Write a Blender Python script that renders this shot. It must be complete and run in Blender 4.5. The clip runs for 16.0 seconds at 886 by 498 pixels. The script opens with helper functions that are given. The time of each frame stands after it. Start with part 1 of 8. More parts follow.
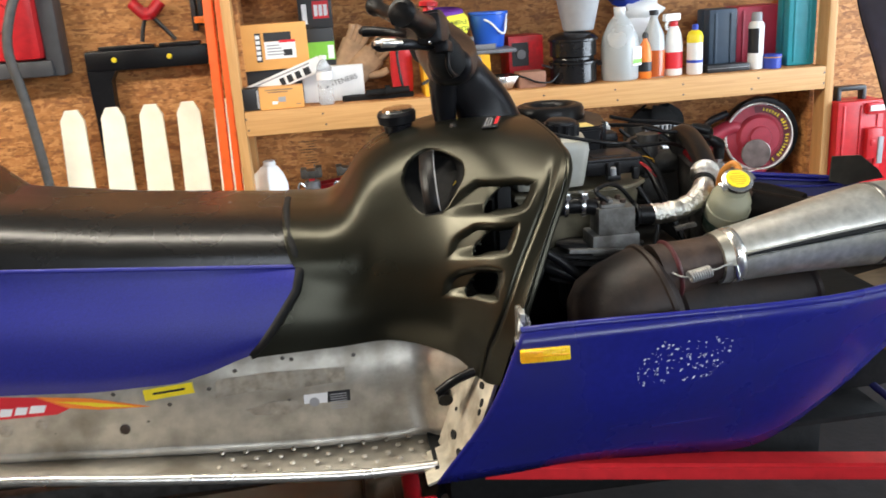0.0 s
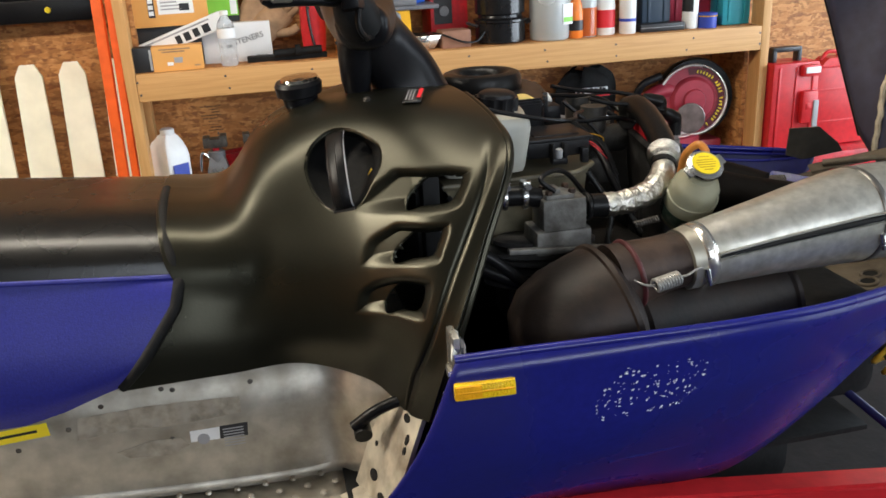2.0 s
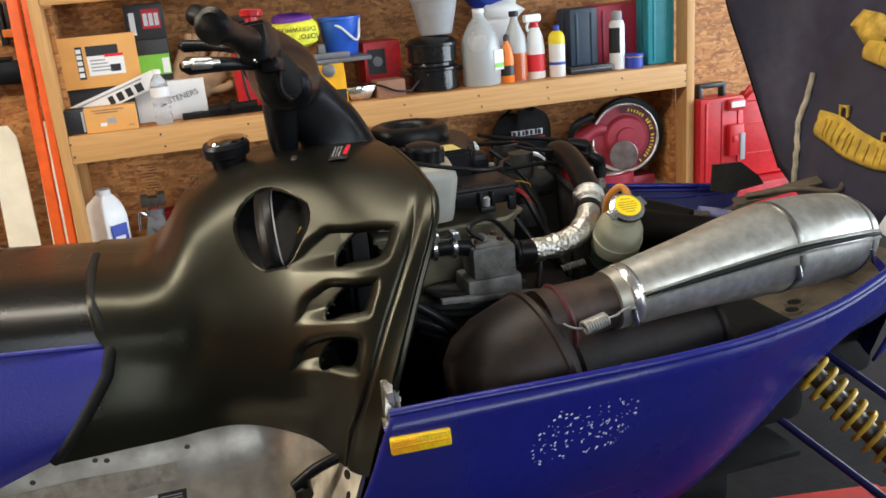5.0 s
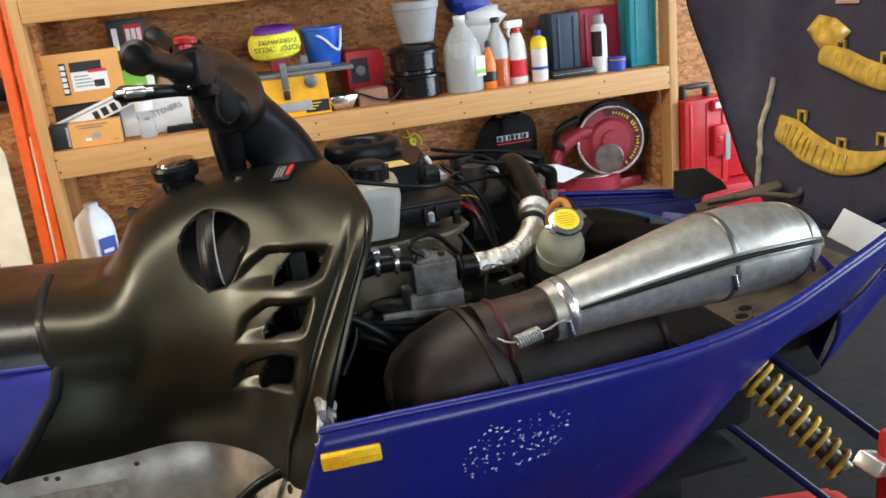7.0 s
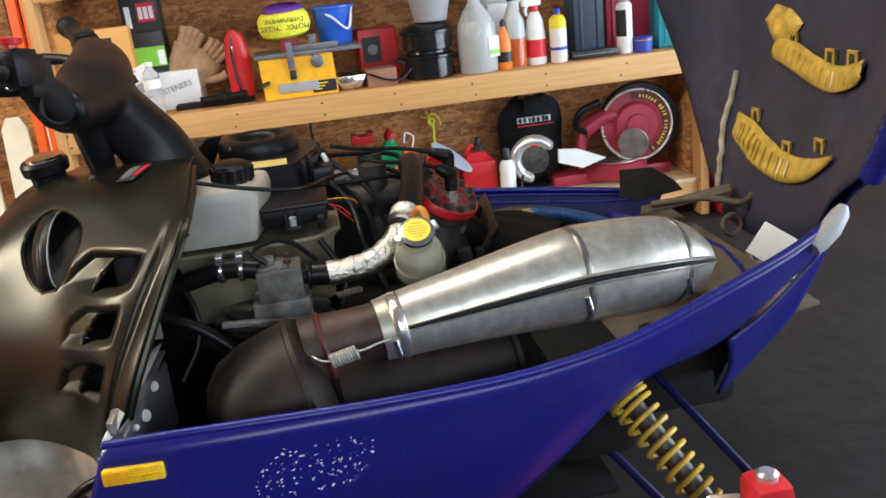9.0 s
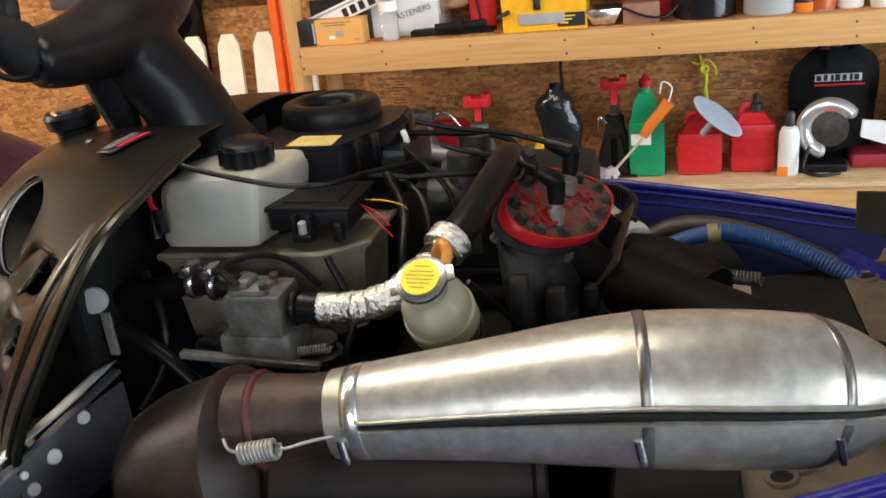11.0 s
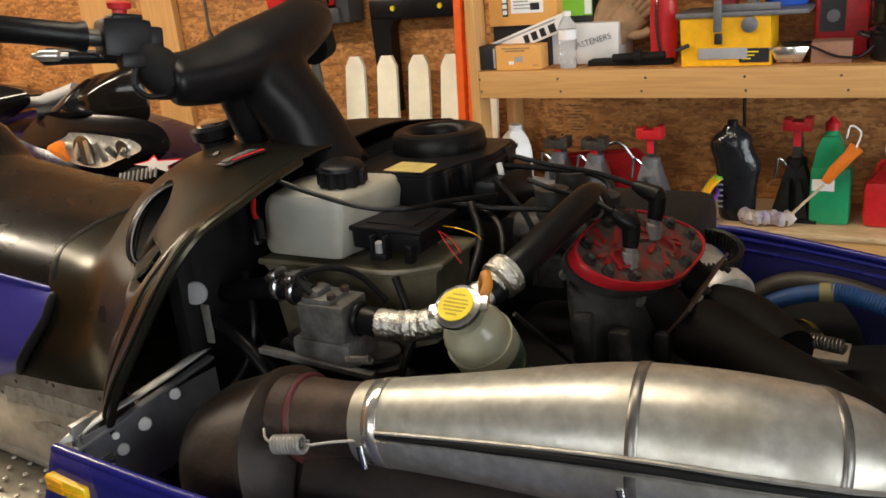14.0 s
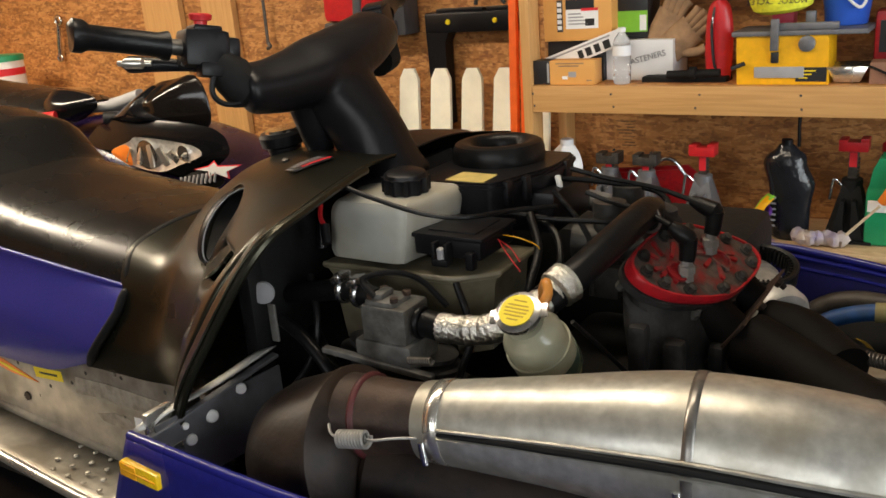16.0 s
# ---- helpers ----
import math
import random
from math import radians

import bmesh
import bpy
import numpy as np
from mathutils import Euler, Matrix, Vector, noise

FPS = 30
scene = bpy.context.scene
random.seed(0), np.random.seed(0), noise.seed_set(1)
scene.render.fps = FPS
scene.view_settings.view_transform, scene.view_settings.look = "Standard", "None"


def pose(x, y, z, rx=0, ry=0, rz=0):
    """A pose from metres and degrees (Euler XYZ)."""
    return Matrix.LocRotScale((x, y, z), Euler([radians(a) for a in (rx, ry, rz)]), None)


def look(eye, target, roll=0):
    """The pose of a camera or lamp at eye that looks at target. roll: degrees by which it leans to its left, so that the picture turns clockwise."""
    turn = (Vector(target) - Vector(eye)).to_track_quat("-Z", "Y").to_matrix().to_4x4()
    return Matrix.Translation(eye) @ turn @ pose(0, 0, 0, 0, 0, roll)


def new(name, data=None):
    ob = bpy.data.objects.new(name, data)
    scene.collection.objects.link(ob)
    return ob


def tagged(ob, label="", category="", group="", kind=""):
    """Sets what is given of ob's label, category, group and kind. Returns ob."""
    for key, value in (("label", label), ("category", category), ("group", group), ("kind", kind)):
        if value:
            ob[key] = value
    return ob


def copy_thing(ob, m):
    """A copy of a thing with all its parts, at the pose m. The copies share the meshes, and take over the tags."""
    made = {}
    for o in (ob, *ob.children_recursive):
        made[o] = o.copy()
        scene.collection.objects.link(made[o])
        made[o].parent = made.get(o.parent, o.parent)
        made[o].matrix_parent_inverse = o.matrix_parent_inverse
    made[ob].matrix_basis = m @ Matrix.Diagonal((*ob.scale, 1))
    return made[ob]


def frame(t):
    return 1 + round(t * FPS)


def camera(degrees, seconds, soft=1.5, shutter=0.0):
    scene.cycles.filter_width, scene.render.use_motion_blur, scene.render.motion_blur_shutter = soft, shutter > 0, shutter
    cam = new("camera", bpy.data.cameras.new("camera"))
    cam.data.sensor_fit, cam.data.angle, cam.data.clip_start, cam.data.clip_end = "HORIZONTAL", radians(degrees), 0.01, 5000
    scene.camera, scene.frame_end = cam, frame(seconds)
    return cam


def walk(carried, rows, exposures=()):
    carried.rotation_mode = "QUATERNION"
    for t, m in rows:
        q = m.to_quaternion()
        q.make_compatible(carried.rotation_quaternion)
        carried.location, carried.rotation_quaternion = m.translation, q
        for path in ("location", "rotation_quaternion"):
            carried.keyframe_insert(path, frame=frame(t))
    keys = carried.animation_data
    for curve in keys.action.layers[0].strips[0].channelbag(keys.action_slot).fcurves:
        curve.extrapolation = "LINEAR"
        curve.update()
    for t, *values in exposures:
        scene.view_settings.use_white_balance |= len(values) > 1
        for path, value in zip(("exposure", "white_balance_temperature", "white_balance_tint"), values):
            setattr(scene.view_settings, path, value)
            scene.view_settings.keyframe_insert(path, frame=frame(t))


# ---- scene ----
cam = camera(54.7, 16.0, soft=1.6, shutter=0.35)
PATH = [
    (0, (-0.441, -0.045, 1.156), (-0.221, 1.855, 0.57), -3.8),
    (0.5, (-0.429, 0.078, 1.166), (-0.107, 1.959, 0.566), -4.1),
    (1, (-0.417, 0.177, 1.155), (-0.011, 2.029, 0.518), -3.8),
    (1.5, (-0.413, 0.206, 1.151), (-0.015, 2.054, 0.5), -4.2),
    (2, (-0.393, 0.223, 1.138), (-0.007, 2.06, 0.45), -3.0),
    (2.5, (-0.386, 0.232, 1.137), (-0.003, 2.071, 0.448), -3.2),
    (3, (-0.382, 0.226, 1.14), (0.02, 2.064, 0.461), -3.5),
    (3.5, (-0.382, 0.222, 1.141), (0.034, 2.058, 0.463), -3.5),
    (4, (-0.373, 0.213, 1.146), (0.081, 2.048, 0.493), -3.8),
    (4.2, (-0.364, 0.21, 1.146), (0.138, 2.04, 0.513), -4.2),
    (6.3, (-0.371, 0.195, 1.172), (0.139, 2.035, 0.577), -5.4),
    (6.5, (-0.359, 0.188, 1.171), (0.172, 2.02, 0.567), -5.1),
    (7, (-0.266, 0.159, 1.175), (0.217, 2.005, 0.575), -6.1),
    (7.5, (-0.116, 0.092, 1.184), (0.091, 1.988, 0.582), -5.0),
    (8, (0.0, 0.049, 1.191), (0.258, 1.94, 0.594), -5.3),
    (8.2, (0.029, 0.05, 1.191), (0.331, 1.931, 0.581), -5.6),
    (10.3, (0.369, 0.463, 1.143), (0.211, 2.315, 0.404), -4.8),
    (10.5, (0.427, 0.504, 1.145), (0.156, 2.331, 0.377), -3.7),
    (11, (0.48, 0.587, 1.144), (-0.024, 2.375, 0.403), -6.1),
    (11.5, (0.478, 0.682, 1.141), (-0.036, 2.474, 0.417), -6.5),
    (12, (0.551, 0.73, 1.143), (-0.14, 2.459, 0.412), -5.9),
    (12.5, (0.663, 0.73, 1.139), (-0.294, 2.322, 0.397), -4.3),
    (13, (0.663, 0.677, 1.151), (-0.293, 2.283, 0.441), -6.3),
    (13.5, (0.658, 0.62, 1.152), (-0.301, 2.231, 0.456), -5.9),
    (14, (0.657, 0.605, 1.159), (-0.291, 2.238, 0.503), -5.4),
    (14.5, (0.651, 0.589, 1.162), (-0.332, 2.211, 0.526), -4.9),
    (15, (0.656, 0.574, 1.169), (-0.375, 2.174, 0.556), -4.8),
    (15.5, (0.658, 0.567, 1.166), (-0.372, 2.166, 0.544), -4.8),
    (16, (0.655, 0.564, 1.166), (-0.383, 2.157, 0.545), -4.7),
]
LIGHT = [(0, 0.5, 6150, 10), (0.5, 0.25, 6200, 10), (1.5, 0.14, 6250, 10), (4, 0.08, 6250, 10), (8, 0.2, 6050, 10), (10.5, 0.22, 6350, 12), (12, -0.03, 6700, 12), (16, -0.2, 7000, 12)]
walk(cam, [(t, look(eye, target, roll)) for t, eye, target, roll in PATH], LIGHT)

# ---- world, openings and light ----
YC = 1.62                      # the snowmobile's centre plane
SHELF_Y, SHELF_Z, LOW_Z = 3.5, 0.72, 0.166
WALL_Y = 3.9

world = bpy.data.worlds.new("world")
scene.world = world
world.use_nodes = True
wn = world.node_tree.nodes
sky = wn.new("ShaderNodeTexSky")
sky.sky_type, sky.sun_disc = "NISHITA", False
sky.sun_elevation, sky.sun_rotation = radians(38), radians(60)
world.node_tree.links.new(sky.outputs[0], wn["Background"].inputs[0])
wn["Background"].inputs[1].default_value = 0.12

sun = new("sun", bpy.data.lights.new("sun", "SUN"))
sun.data.energy, sun.data.angle, sun.data.color = 3.0, radians(1.0), (1.0, 0.95, 0.88)
sun.matrix_world = look((8, 4, 7), (5.5, 2, 0))


def opening_light(name, eye, target, w, h, watts, color):
    lamp = new(name, bpy.data.lights.new(name, "AREA"))
    lamp.data.shape, lamp.data.size, lamp.data.size_y = "RECTANGLE", w, h
    lamp.data.energy, lamp.data.color = watts, color
    lamp.matrix_world = look(eye, target)
    return lamp


opening_light("door_daylight", (4.15, 1.2, 1.15), (0, 1.2, 1.0), 4.6, 2.1, 250, (0.84, 0.93, 1.0))
# unseen window behind the camera, added for the light the pipe reflects
opening_light("unseen_window_daylight", (0.7, -2.22, 1.75), (0.3, 2, 0.9), 3.8, 1.0, 62, (0.93, 0.97, 1.0))
# tubes of two unseen shop lights, added where seat and pipe highlights point
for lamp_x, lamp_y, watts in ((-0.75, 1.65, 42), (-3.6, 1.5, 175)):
    opening_light("unseen_light_tubes", (lamp_x, lamp_y, 2.42), (lamp_x, lamp_y, 0), 2.4, 0.34, watts, (1.0, 0.89, 0.72))

# ---- materials ----


def principled(name, color, rough=0.5, metal=0.0, noise_scale=30.0, vary=0.12, bump=0.0, bump_scale=80.0, spread=0.1, spec=0.5, coat=0.0, trans=0.0, ior=1.45, grime=None, grime_amount=0.0, grime_scale=6.0):
    """A painted or plain surface: colour with two scales of variation, roughness variation and fine bump."""
    m = bpy.data.materials.new(name)
    m.use_nodes = True
    n, l = m.node_tree.nodes, m.node_tree.links
    b = n["Principled BSDF"]
    co = n.new("ShaderNodeTexCoord")
    fine, broad = n.new("ShaderNodeTexNoise"), n.new("ShaderNodeTexNoise")
    fine.inputs["Scale"].default_value, broad.inputs["Scale"].default_value = noise_scale, grime_scale
    fine.inputs["Detail"].default_value, broad.inputs["Detail"].default_value = 6, 5
    for t in (fine, broad):
        l.new(co.outputs["Object"], t.inputs["Vector"])
    ramp = n.new("ShaderNodeValToRGB")
    lo, hi = [max(c * (1 - vary), 0) for c in color], [min(c * (1 + vary), 1) for c in color]
    ramp.color_ramp.elements[0].color, ramp.color_ramp.elements[1].color = (*lo, 1), (*hi, 1)
    ramp.color_ramp.elements[0].position, ramp.color_ramp.elements[1].position = 0.3, 0.7
    l.new(fine.outputs["Fac"], ramp.inputs["Fac"])
    out = ramp.outputs["Color"]
    if grime:
        mix, gr = n.new("ShaderNodeMix"), n.new("ShaderNodeValToRGB")
        mix.data_type = "RGBA"
        gr.color_ramp.elements[0].position, gr.color_ramp.elements[1].position = 0.45, 0.68
        gr.color_ramp.elements[0].color = (0, 0, 0, 1)
        gr.color_ramp.elements[1].color = (grime_amount,) * 3 + (1,)
        l.new(broad.outputs["Fac"], gr.inputs["Fac"])
        l.new(gr.outputs["Color"], mix.inputs["Factor"])
        l.new(out, mix.inputs["A"])
        mix.inputs["B"].default_value = (*grime, 1)
        out = mix.outputs["Result"]
    l.new(out, b.inputs["Base Color"])
    rr = n.new("ShaderNodeMapRange")
    rr.inputs["To Min"].default_value, rr.inputs["To Max"].default_value = max(rough - spread, 0.02), min(rough + spread, 1)
    l.new(broad.outputs["Fac"], rr.inputs["Value"])
    l.new(rr.outputs["Result"], b.inputs["Roughness"])
    b.inputs["Metallic"].default_value, b.inputs["Specular IOR Level"].default_value = metal, spec
    b.inputs["Coat Weight"].default_value, b.inputs["Coat Roughness"].default_value = coat, 0.15
    b.inputs["Transmission Weight"].default_value, b.inputs["IOR"].default_value = trans, ior
    if bump:
        bn, bp = n.new("ShaderNodeTexNoise"), n.new("ShaderNodeBump")
        bn.inputs["Scale"].default_value, bn.inputs["Detail"].default_value = bump_scale, 4
        l.new(co.outputs["Object"], bn.inputs["Vector"])
        bp.inputs["Strength"].default_value, bp.inputs["Distance"].default_value = bump, 0.004
        l.new(bn.outputs["Fac"], bp.inputs["Height"])
        l.new(bp.outputs["Normal"], b.inputs["Normal"])
    return m


def osb_material():
    """Oriented strand board: strands at several angles over one another, in honey and brown, with dark flecks."""
    m = bpy.data.materials.new("osb")
    m.use_nodes = True
    n, l = m.node_tree.nodes, m.node_tree.links
    b = n["Principled BSDF"]
    co = n.new("ShaderNodeTexCoord")
    last = None
    for k, (turn, sx, sz) in enumerate(((0.3, 13, 60), (-0.55, 15, 66), (1.15, 17, 70), (-1.3, 16, 75))):
        mp, tx, rp = n.new("ShaderNodeMapping"), n.new("ShaderNodeTexVoronoi"), n.new("ShaderNodeValToRGB")
        no, gate = n.new("ShaderNodeTexNoise"), n.new("ShaderNodeValToRGB")
        mp.inputs["Rotation"].default_value = (0, turn, 0)
        mp.inputs["Scale"].default_value = (sx, 10, sz)
        mp.inputs["Location"].default_value = (3.1 * k, 1.7 * k, 0.9 * k)
        l.new(co.outputs["Object"], mp.inputs["Vector"])
        l.new(mp.outputs["Vector"], tx.inputs["Vector"])
        tx.inputs["Scale"].default_value, tx.inputs["Randomness"].default_value = 1.0, 1.0
        sep = n.new("ShaderNodeSeparateColor")
        l.new(tx.outputs["Color"], sep.inputs["Color"])
        e = rp.color_ramp.elements
        e[0].color, e[1].color = (0.31, 0.112, 0.028, 1), (0.61, 0.298, 0.1, 1)
        e.new(0.5).color = (0.45, 0.187, 0.05, 1)
        e.new(0.1).color = (0.24, 0.095, 0.03, 1)
        l.new(sep.outputs[k % 3], rp.inputs["Fac"])
        if last is None:
            last = rp.outputs["Color"]
        else:
            no.inputs["Scale"].default_value, no.inputs["Detail"].default_value = 16.0 + 5 * k, 2
            l.new(co.outputs["Object"], no.inputs["Vector"])
            gate.color_ramp.elements[0].position, gate.color_ramp.elements[1].position = 0.46, 0.58
            l.new(no.outputs["Fac"], gate.inputs["Fac"])
            mix = n.new("ShaderNodeMix")
            mix.data_type = "RGBA"
            l.new(gate.outputs["Color"], mix.inputs["Factor"])
            l.new(last, mix.inputs["A"])
            l.new(rp.outputs["Color"], mix.inputs["B"])
            last = mix.outputs["Result"]
    grain, tone, fleck = n.new("ShaderNodeTexNoise"), n.new("ShaderNodeValToRGB"), n.new("ShaderNodeMix")
    gm = n.new("ShaderNodeMapping")
    gm.inputs["Scale"].default_value, gm.inputs["Rotation"].default_value = (60, 60, 200), (0, 0.4, 0)
    l.new(co.outputs["Object"], gm.inputs["Vector"])
    l.new(gm.outputs["Vector"], grain.inputs["Vector"])
    grain.inputs["Scale"].default_value, grain.inputs["Detail"].default_value = 1.0, 3
    tone.color_ramp.elements[0].position, tone.color_ramp.elements[1].position = 0.3, 0.55
    tone.color_ramp.elements[0].color, tone.color_ramp.elements[1].color = (0.45, 0.4, 0.35, 1), (1, 1, 1, 1)
    l.new(grain.outputs["Fac"], tone.inputs["Fac"])
    fleck.data_type, fleck.blend_type = "RGBA", "MULTIPLY"
    fleck.inputs["Factor"].default_value = 0.22
    l.new(last, fleck.inputs["A"])
    l.new(tone.outputs["Color"], fleck.inputs["B"])
    last = fleck.outputs["Result"]
    l.new(last, b.inputs["Base Color"])
    b.inputs["Roughness"].default_value = 0.7
    bw, bp = n.new("ShaderNodeRGBToBW"), n.new("ShaderNodeBump")
    l.new(last, bw.inputs["Color"])
    l.new(bw.outputs["Val"], bp.inputs["Height"])
    bp.inputs["Strength"].default_value, bp.inputs["Distance"].default_value = 0.4, 0.004
    l.new(bp.outputs["Normal"], b.inputs["Normal"])
    return m


def pine_material(name, along=(0.6, 14, 14), light=(0.63, 0.35, 0.13), dark=(0.55, 0.29, 0.1)):
    """Planed pine with grain drawn out along the board and a few knots."""
    m = bpy.data.materials.new(name)
    m.use_nodes = True
    n, l = m.node_tree.nodes, m.node_tree.links
    b = n["Principled BSDF"]
    co, mp, tx, rp = n.new("ShaderNodeTexCoord"), n.new("ShaderNodeMapping"), n.new("ShaderNodeTexNoise"), n.new("ShaderNodeValToRGB")
    mp.inputs["Scale"].default_value = along
    l.new(co.outputs["Object"], mp.inputs["Vector"])
    l.new(mp.outputs["Vector"], tx.inputs["Vector"])
    tx.inputs["Scale"].default_value, tx.inputs["Detail"].default_value, tx.inputs["Distortion"].default_value = 5.0, 7, 1.2
    e = rp.color_ramp.elements
    e[0].position, e[1].position = 0.35, 0.62
    e[0].color, e[1].color = (*dark, 1), (*light, 1)
    l.new(tx.outputs["Fac"], rp.inputs["Fac"])
    vo, kr, mix = n.new("ShaderNodeTexVoronoi"), n.new("ShaderNodeValToRGB"), n.new("ShaderNodeMix")
    vo.inputs["Scale"].default_value = 4.2
    l.new(co.outputs["Object"], vo.inputs["Vector"])
    kr.color_ramp.elements[0].position, kr.color_ramp.elements[1].position = 0.03, 0.07
    kr.color_ramp.elements[0].color, kr.color_ramp.elements[1].color = (0.75, 0.75, 0.75, 1), (0, 0, 0, 1)
    mix.data_type = "RGBA"
    l.new(vo.outputs["Distance"], kr.inputs["Fac"])
    l.new(kr.outputs["Color"], mix.inputs["Factor"])
    l.new(rp.outputs["Color"], mix.inputs["A"])
    mix.inputs["B"].default_value = (0.2, 0.09, 0.035, 1)
    l.new(mix.outputs["Result"], b.inputs["Base Color"])
    b.inputs["Roughness"].default_value = 0.6
    return m


OSB = osb_material()
PINE = pine_material("pine")
PINE_UP = pine_material("pine_upright", (14, 14, 0.6))
# near-black base: the shadow under the sled is put into the floor's colour
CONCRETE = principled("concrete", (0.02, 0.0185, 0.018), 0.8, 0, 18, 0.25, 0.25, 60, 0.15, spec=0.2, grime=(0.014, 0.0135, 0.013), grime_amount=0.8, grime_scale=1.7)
# for the unseen south wall: dark so that the console mirrors little light
UNSEEN_DARK = principled("unseen_dark_board", (0.035, 0.034, 0.032), 0.7, 0, 12, 0.15)
# unseen ceiling, greyed down so the black plastic mirrors less of it
PLASTER = principled("ceiling_board", (0.17, 0.165, 0.155), 0.8, 0, 12, 0.06)
SNOW = principled("outdoor_ground", (0.75, 0.75, 0.76), 0.9, 0, 3, 0.1)
VINYL = principled("black_vinyl", (0.009, 0.0085, 0.008), 0.27, 0, 300, 0.2, 0.03, 420, 0.06, spec=0.5, grime=(0.016, 0.0145, 0.0125), grime_amount=0.3, grime_scale=9)
BLACK_PLASTIC = principled("black_moulded_plastic", (0.006, 0.006, 0.0042), 0.3, 0, 200, 0.2, 0.04, 300, 0.08, spec=0.5, grime=(0.012, 0.011, 0.008), grime_amount=0.4, grime_scale=7)
# specular tint puts the light's warm olive into the plastic's highlights
[n for n in BLACK_PLASTIC.node_tree.nodes if n.type == "BSDF_PRINCIPLED"][0].inputs["Specular Tint"].default_value = (1.0, 0.96, 0.72, 1)
SOFT_BLACK = principled("black_rubbery_plastic", (0.006, 0.006, 0.0075), 0.36, 0, 120, 0.25, 0.05, 300, 0.12, spec=0.28, grime=(0.015, 0.0145, 0.014), grime_amount=0.25, grime_scale=14)
# black liner lifted to blue-grey: haze and door sheen are in the colour
HAZED_LINER = principled("hazed_hood_liner", (0.033, 0.035, 0.062), 0.5, 0, 30, 0.2, 0.2, 60, 0.1, grime=(0.028, 0.028, 0.04), grime_amount=0.7, grime_scale=4)
MATTE_BLACK = principled("matte_black", (0.008, 0.008, 0.008), 0.7, 0, 60, 0.3, 0.2, 90, spec=0.25)
RUBBER = principled("rubber", (0.006, 0.006, 0.0065), 0.36, 0, 80, 0.3, 0.1, 200, spec=0.25, grime=(0.013, 0.012, 0.011), grime_amount=0.25, grime_scale=18)
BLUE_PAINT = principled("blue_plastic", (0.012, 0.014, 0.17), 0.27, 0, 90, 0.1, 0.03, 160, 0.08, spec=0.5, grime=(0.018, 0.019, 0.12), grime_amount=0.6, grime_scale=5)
# darker blue: painted shade for the pan's far inside, dirt on the rods
BLUE_SHADED_DIRTY = principled("shaded_dusty_blue_plastic", (0.008, 0.008, 0.075), 0.45, 0, 60, 0.15, 0.05, 160, spec=0.3, grime=(0.012, 0.012, 0.05), grime_amount=0.7, grime_scale=7)
BLUE_VINYL = principled("blue_vinyl", (0.022, 0.024, 0.22), 0.4, 0, 250, 0.12, 0.12, 420, 0.05)
ALU = principled("worn_aluminium", (0.47, 0.435, 0.37), 0.42, 0.55, 40, 0.16, 0.1, 120, 0.12, grime=(0.14, 0.115, 0.08), grime_amount=0.7, grime_scale=9)
ALU_BRIGHT = principled("aluminium_edge", (0.75, 0.72, 0.66), 0.28, 0.9, 60, 0.12, 0.05, 200)
SHIELD = principled("heat_shield_aluminium", (0.54, 0.53, 0.48), 0.37, 0.7, 70, 0.18, 0.14, 55, 0.2, grime=(0.31, 0.285, 0.225), grime_amount=0.8, grime_scale=16)
BAND = principled("tarnished_band", (0.2, 0.19, 0.175), 0.34, 0.7, 60, 0.3, 0.05, 120, 0.1)
STEEL = principled("bright_steel", (0.6, 0.6, 0.6), 0.25, 1.0, 60, 0.15)
DARK_STEEL = principled("dark_steel", (0.12, 0.11, 0.1), 0.45, 0.8, 50, 0.3, 0.15, 90)
RUSTY = principled("rusty_exhaust", (0.05, 0.034, 0.027), 0.55, 0.4, 45, 0.35, 0.2, 110, 0.12, grime=(0.1, 0.055, 0.032), grime_amount=0.6, grime_scale=14)
MUFFLER = principled("muffler_paint", (0.014, 0.01, 0.0085), 0.5, 0.1, 60, 0.3, 0.12, 140, 0.1, spec=0.35, grime=(0.05, 0.03, 0.019), grime_amount=0.6, grime_scale=11)
RED_PLASTIC = principled("red_plastic", (0.55, 0.02, 0.025), 0.35, 0, 40, 0.12, 0.03, 200)
RED_PAINT = principled("red_paint", (0.5, 0.012, 0.02), 0.4, 0, 50, 0.2, 0.05, 120, grime=(0.12, 0.03, 0.03), grime_amount=0.5, grime_scale=16)
WHITE_PLASTIC = principled("white_plastic", (0.78, 0.78, 0.76), 0.42, 0, 30, 0.04)
JUG_WHITE = principled("jug_plastic", (0.86, 0.87, 0.88), 0.35, 0, 20, 0.05)
WHITE_PAINT = principled("cream_white_paint", (0.92, 0.87, 0.7), 0.55, 0, 14, 0.06)
MILKY = principled("milky_plastic", (0.4, 0.4, 0.36), 0.4, 0, 14, 0.14, grime=(0.33, 0.28, 0.18), grime_amount=0.5, grime_scale=13)
COOLANT = principled("coolant_bottle_plastic", (0.34, 0.34, 0.25), 0.22, 0, 10, 0.15, spec=0.6, grime=(0.24, 0.23, 0.14), grime_amount=0.5, grime_scale=22)
DUCT_YELLOW = principled("ochre_moulded_plastic", (0.57, 0.38, 0.06), 0.2, 0, 60, 0.25, 0.2, 140, 0.08, grime=(0.3, 0.2, 0.05), grime_amount=0.6, grime_scale=30)
YELLOW = principled("yellow_plastic", (0.85, 0.43, 0.012), 0.4, 0, 40, 0.08)
YELLOW_CAP = principled("yellow_label", (0.85, 0.66, 0.02), 0.4, 0, 40, 0.06)
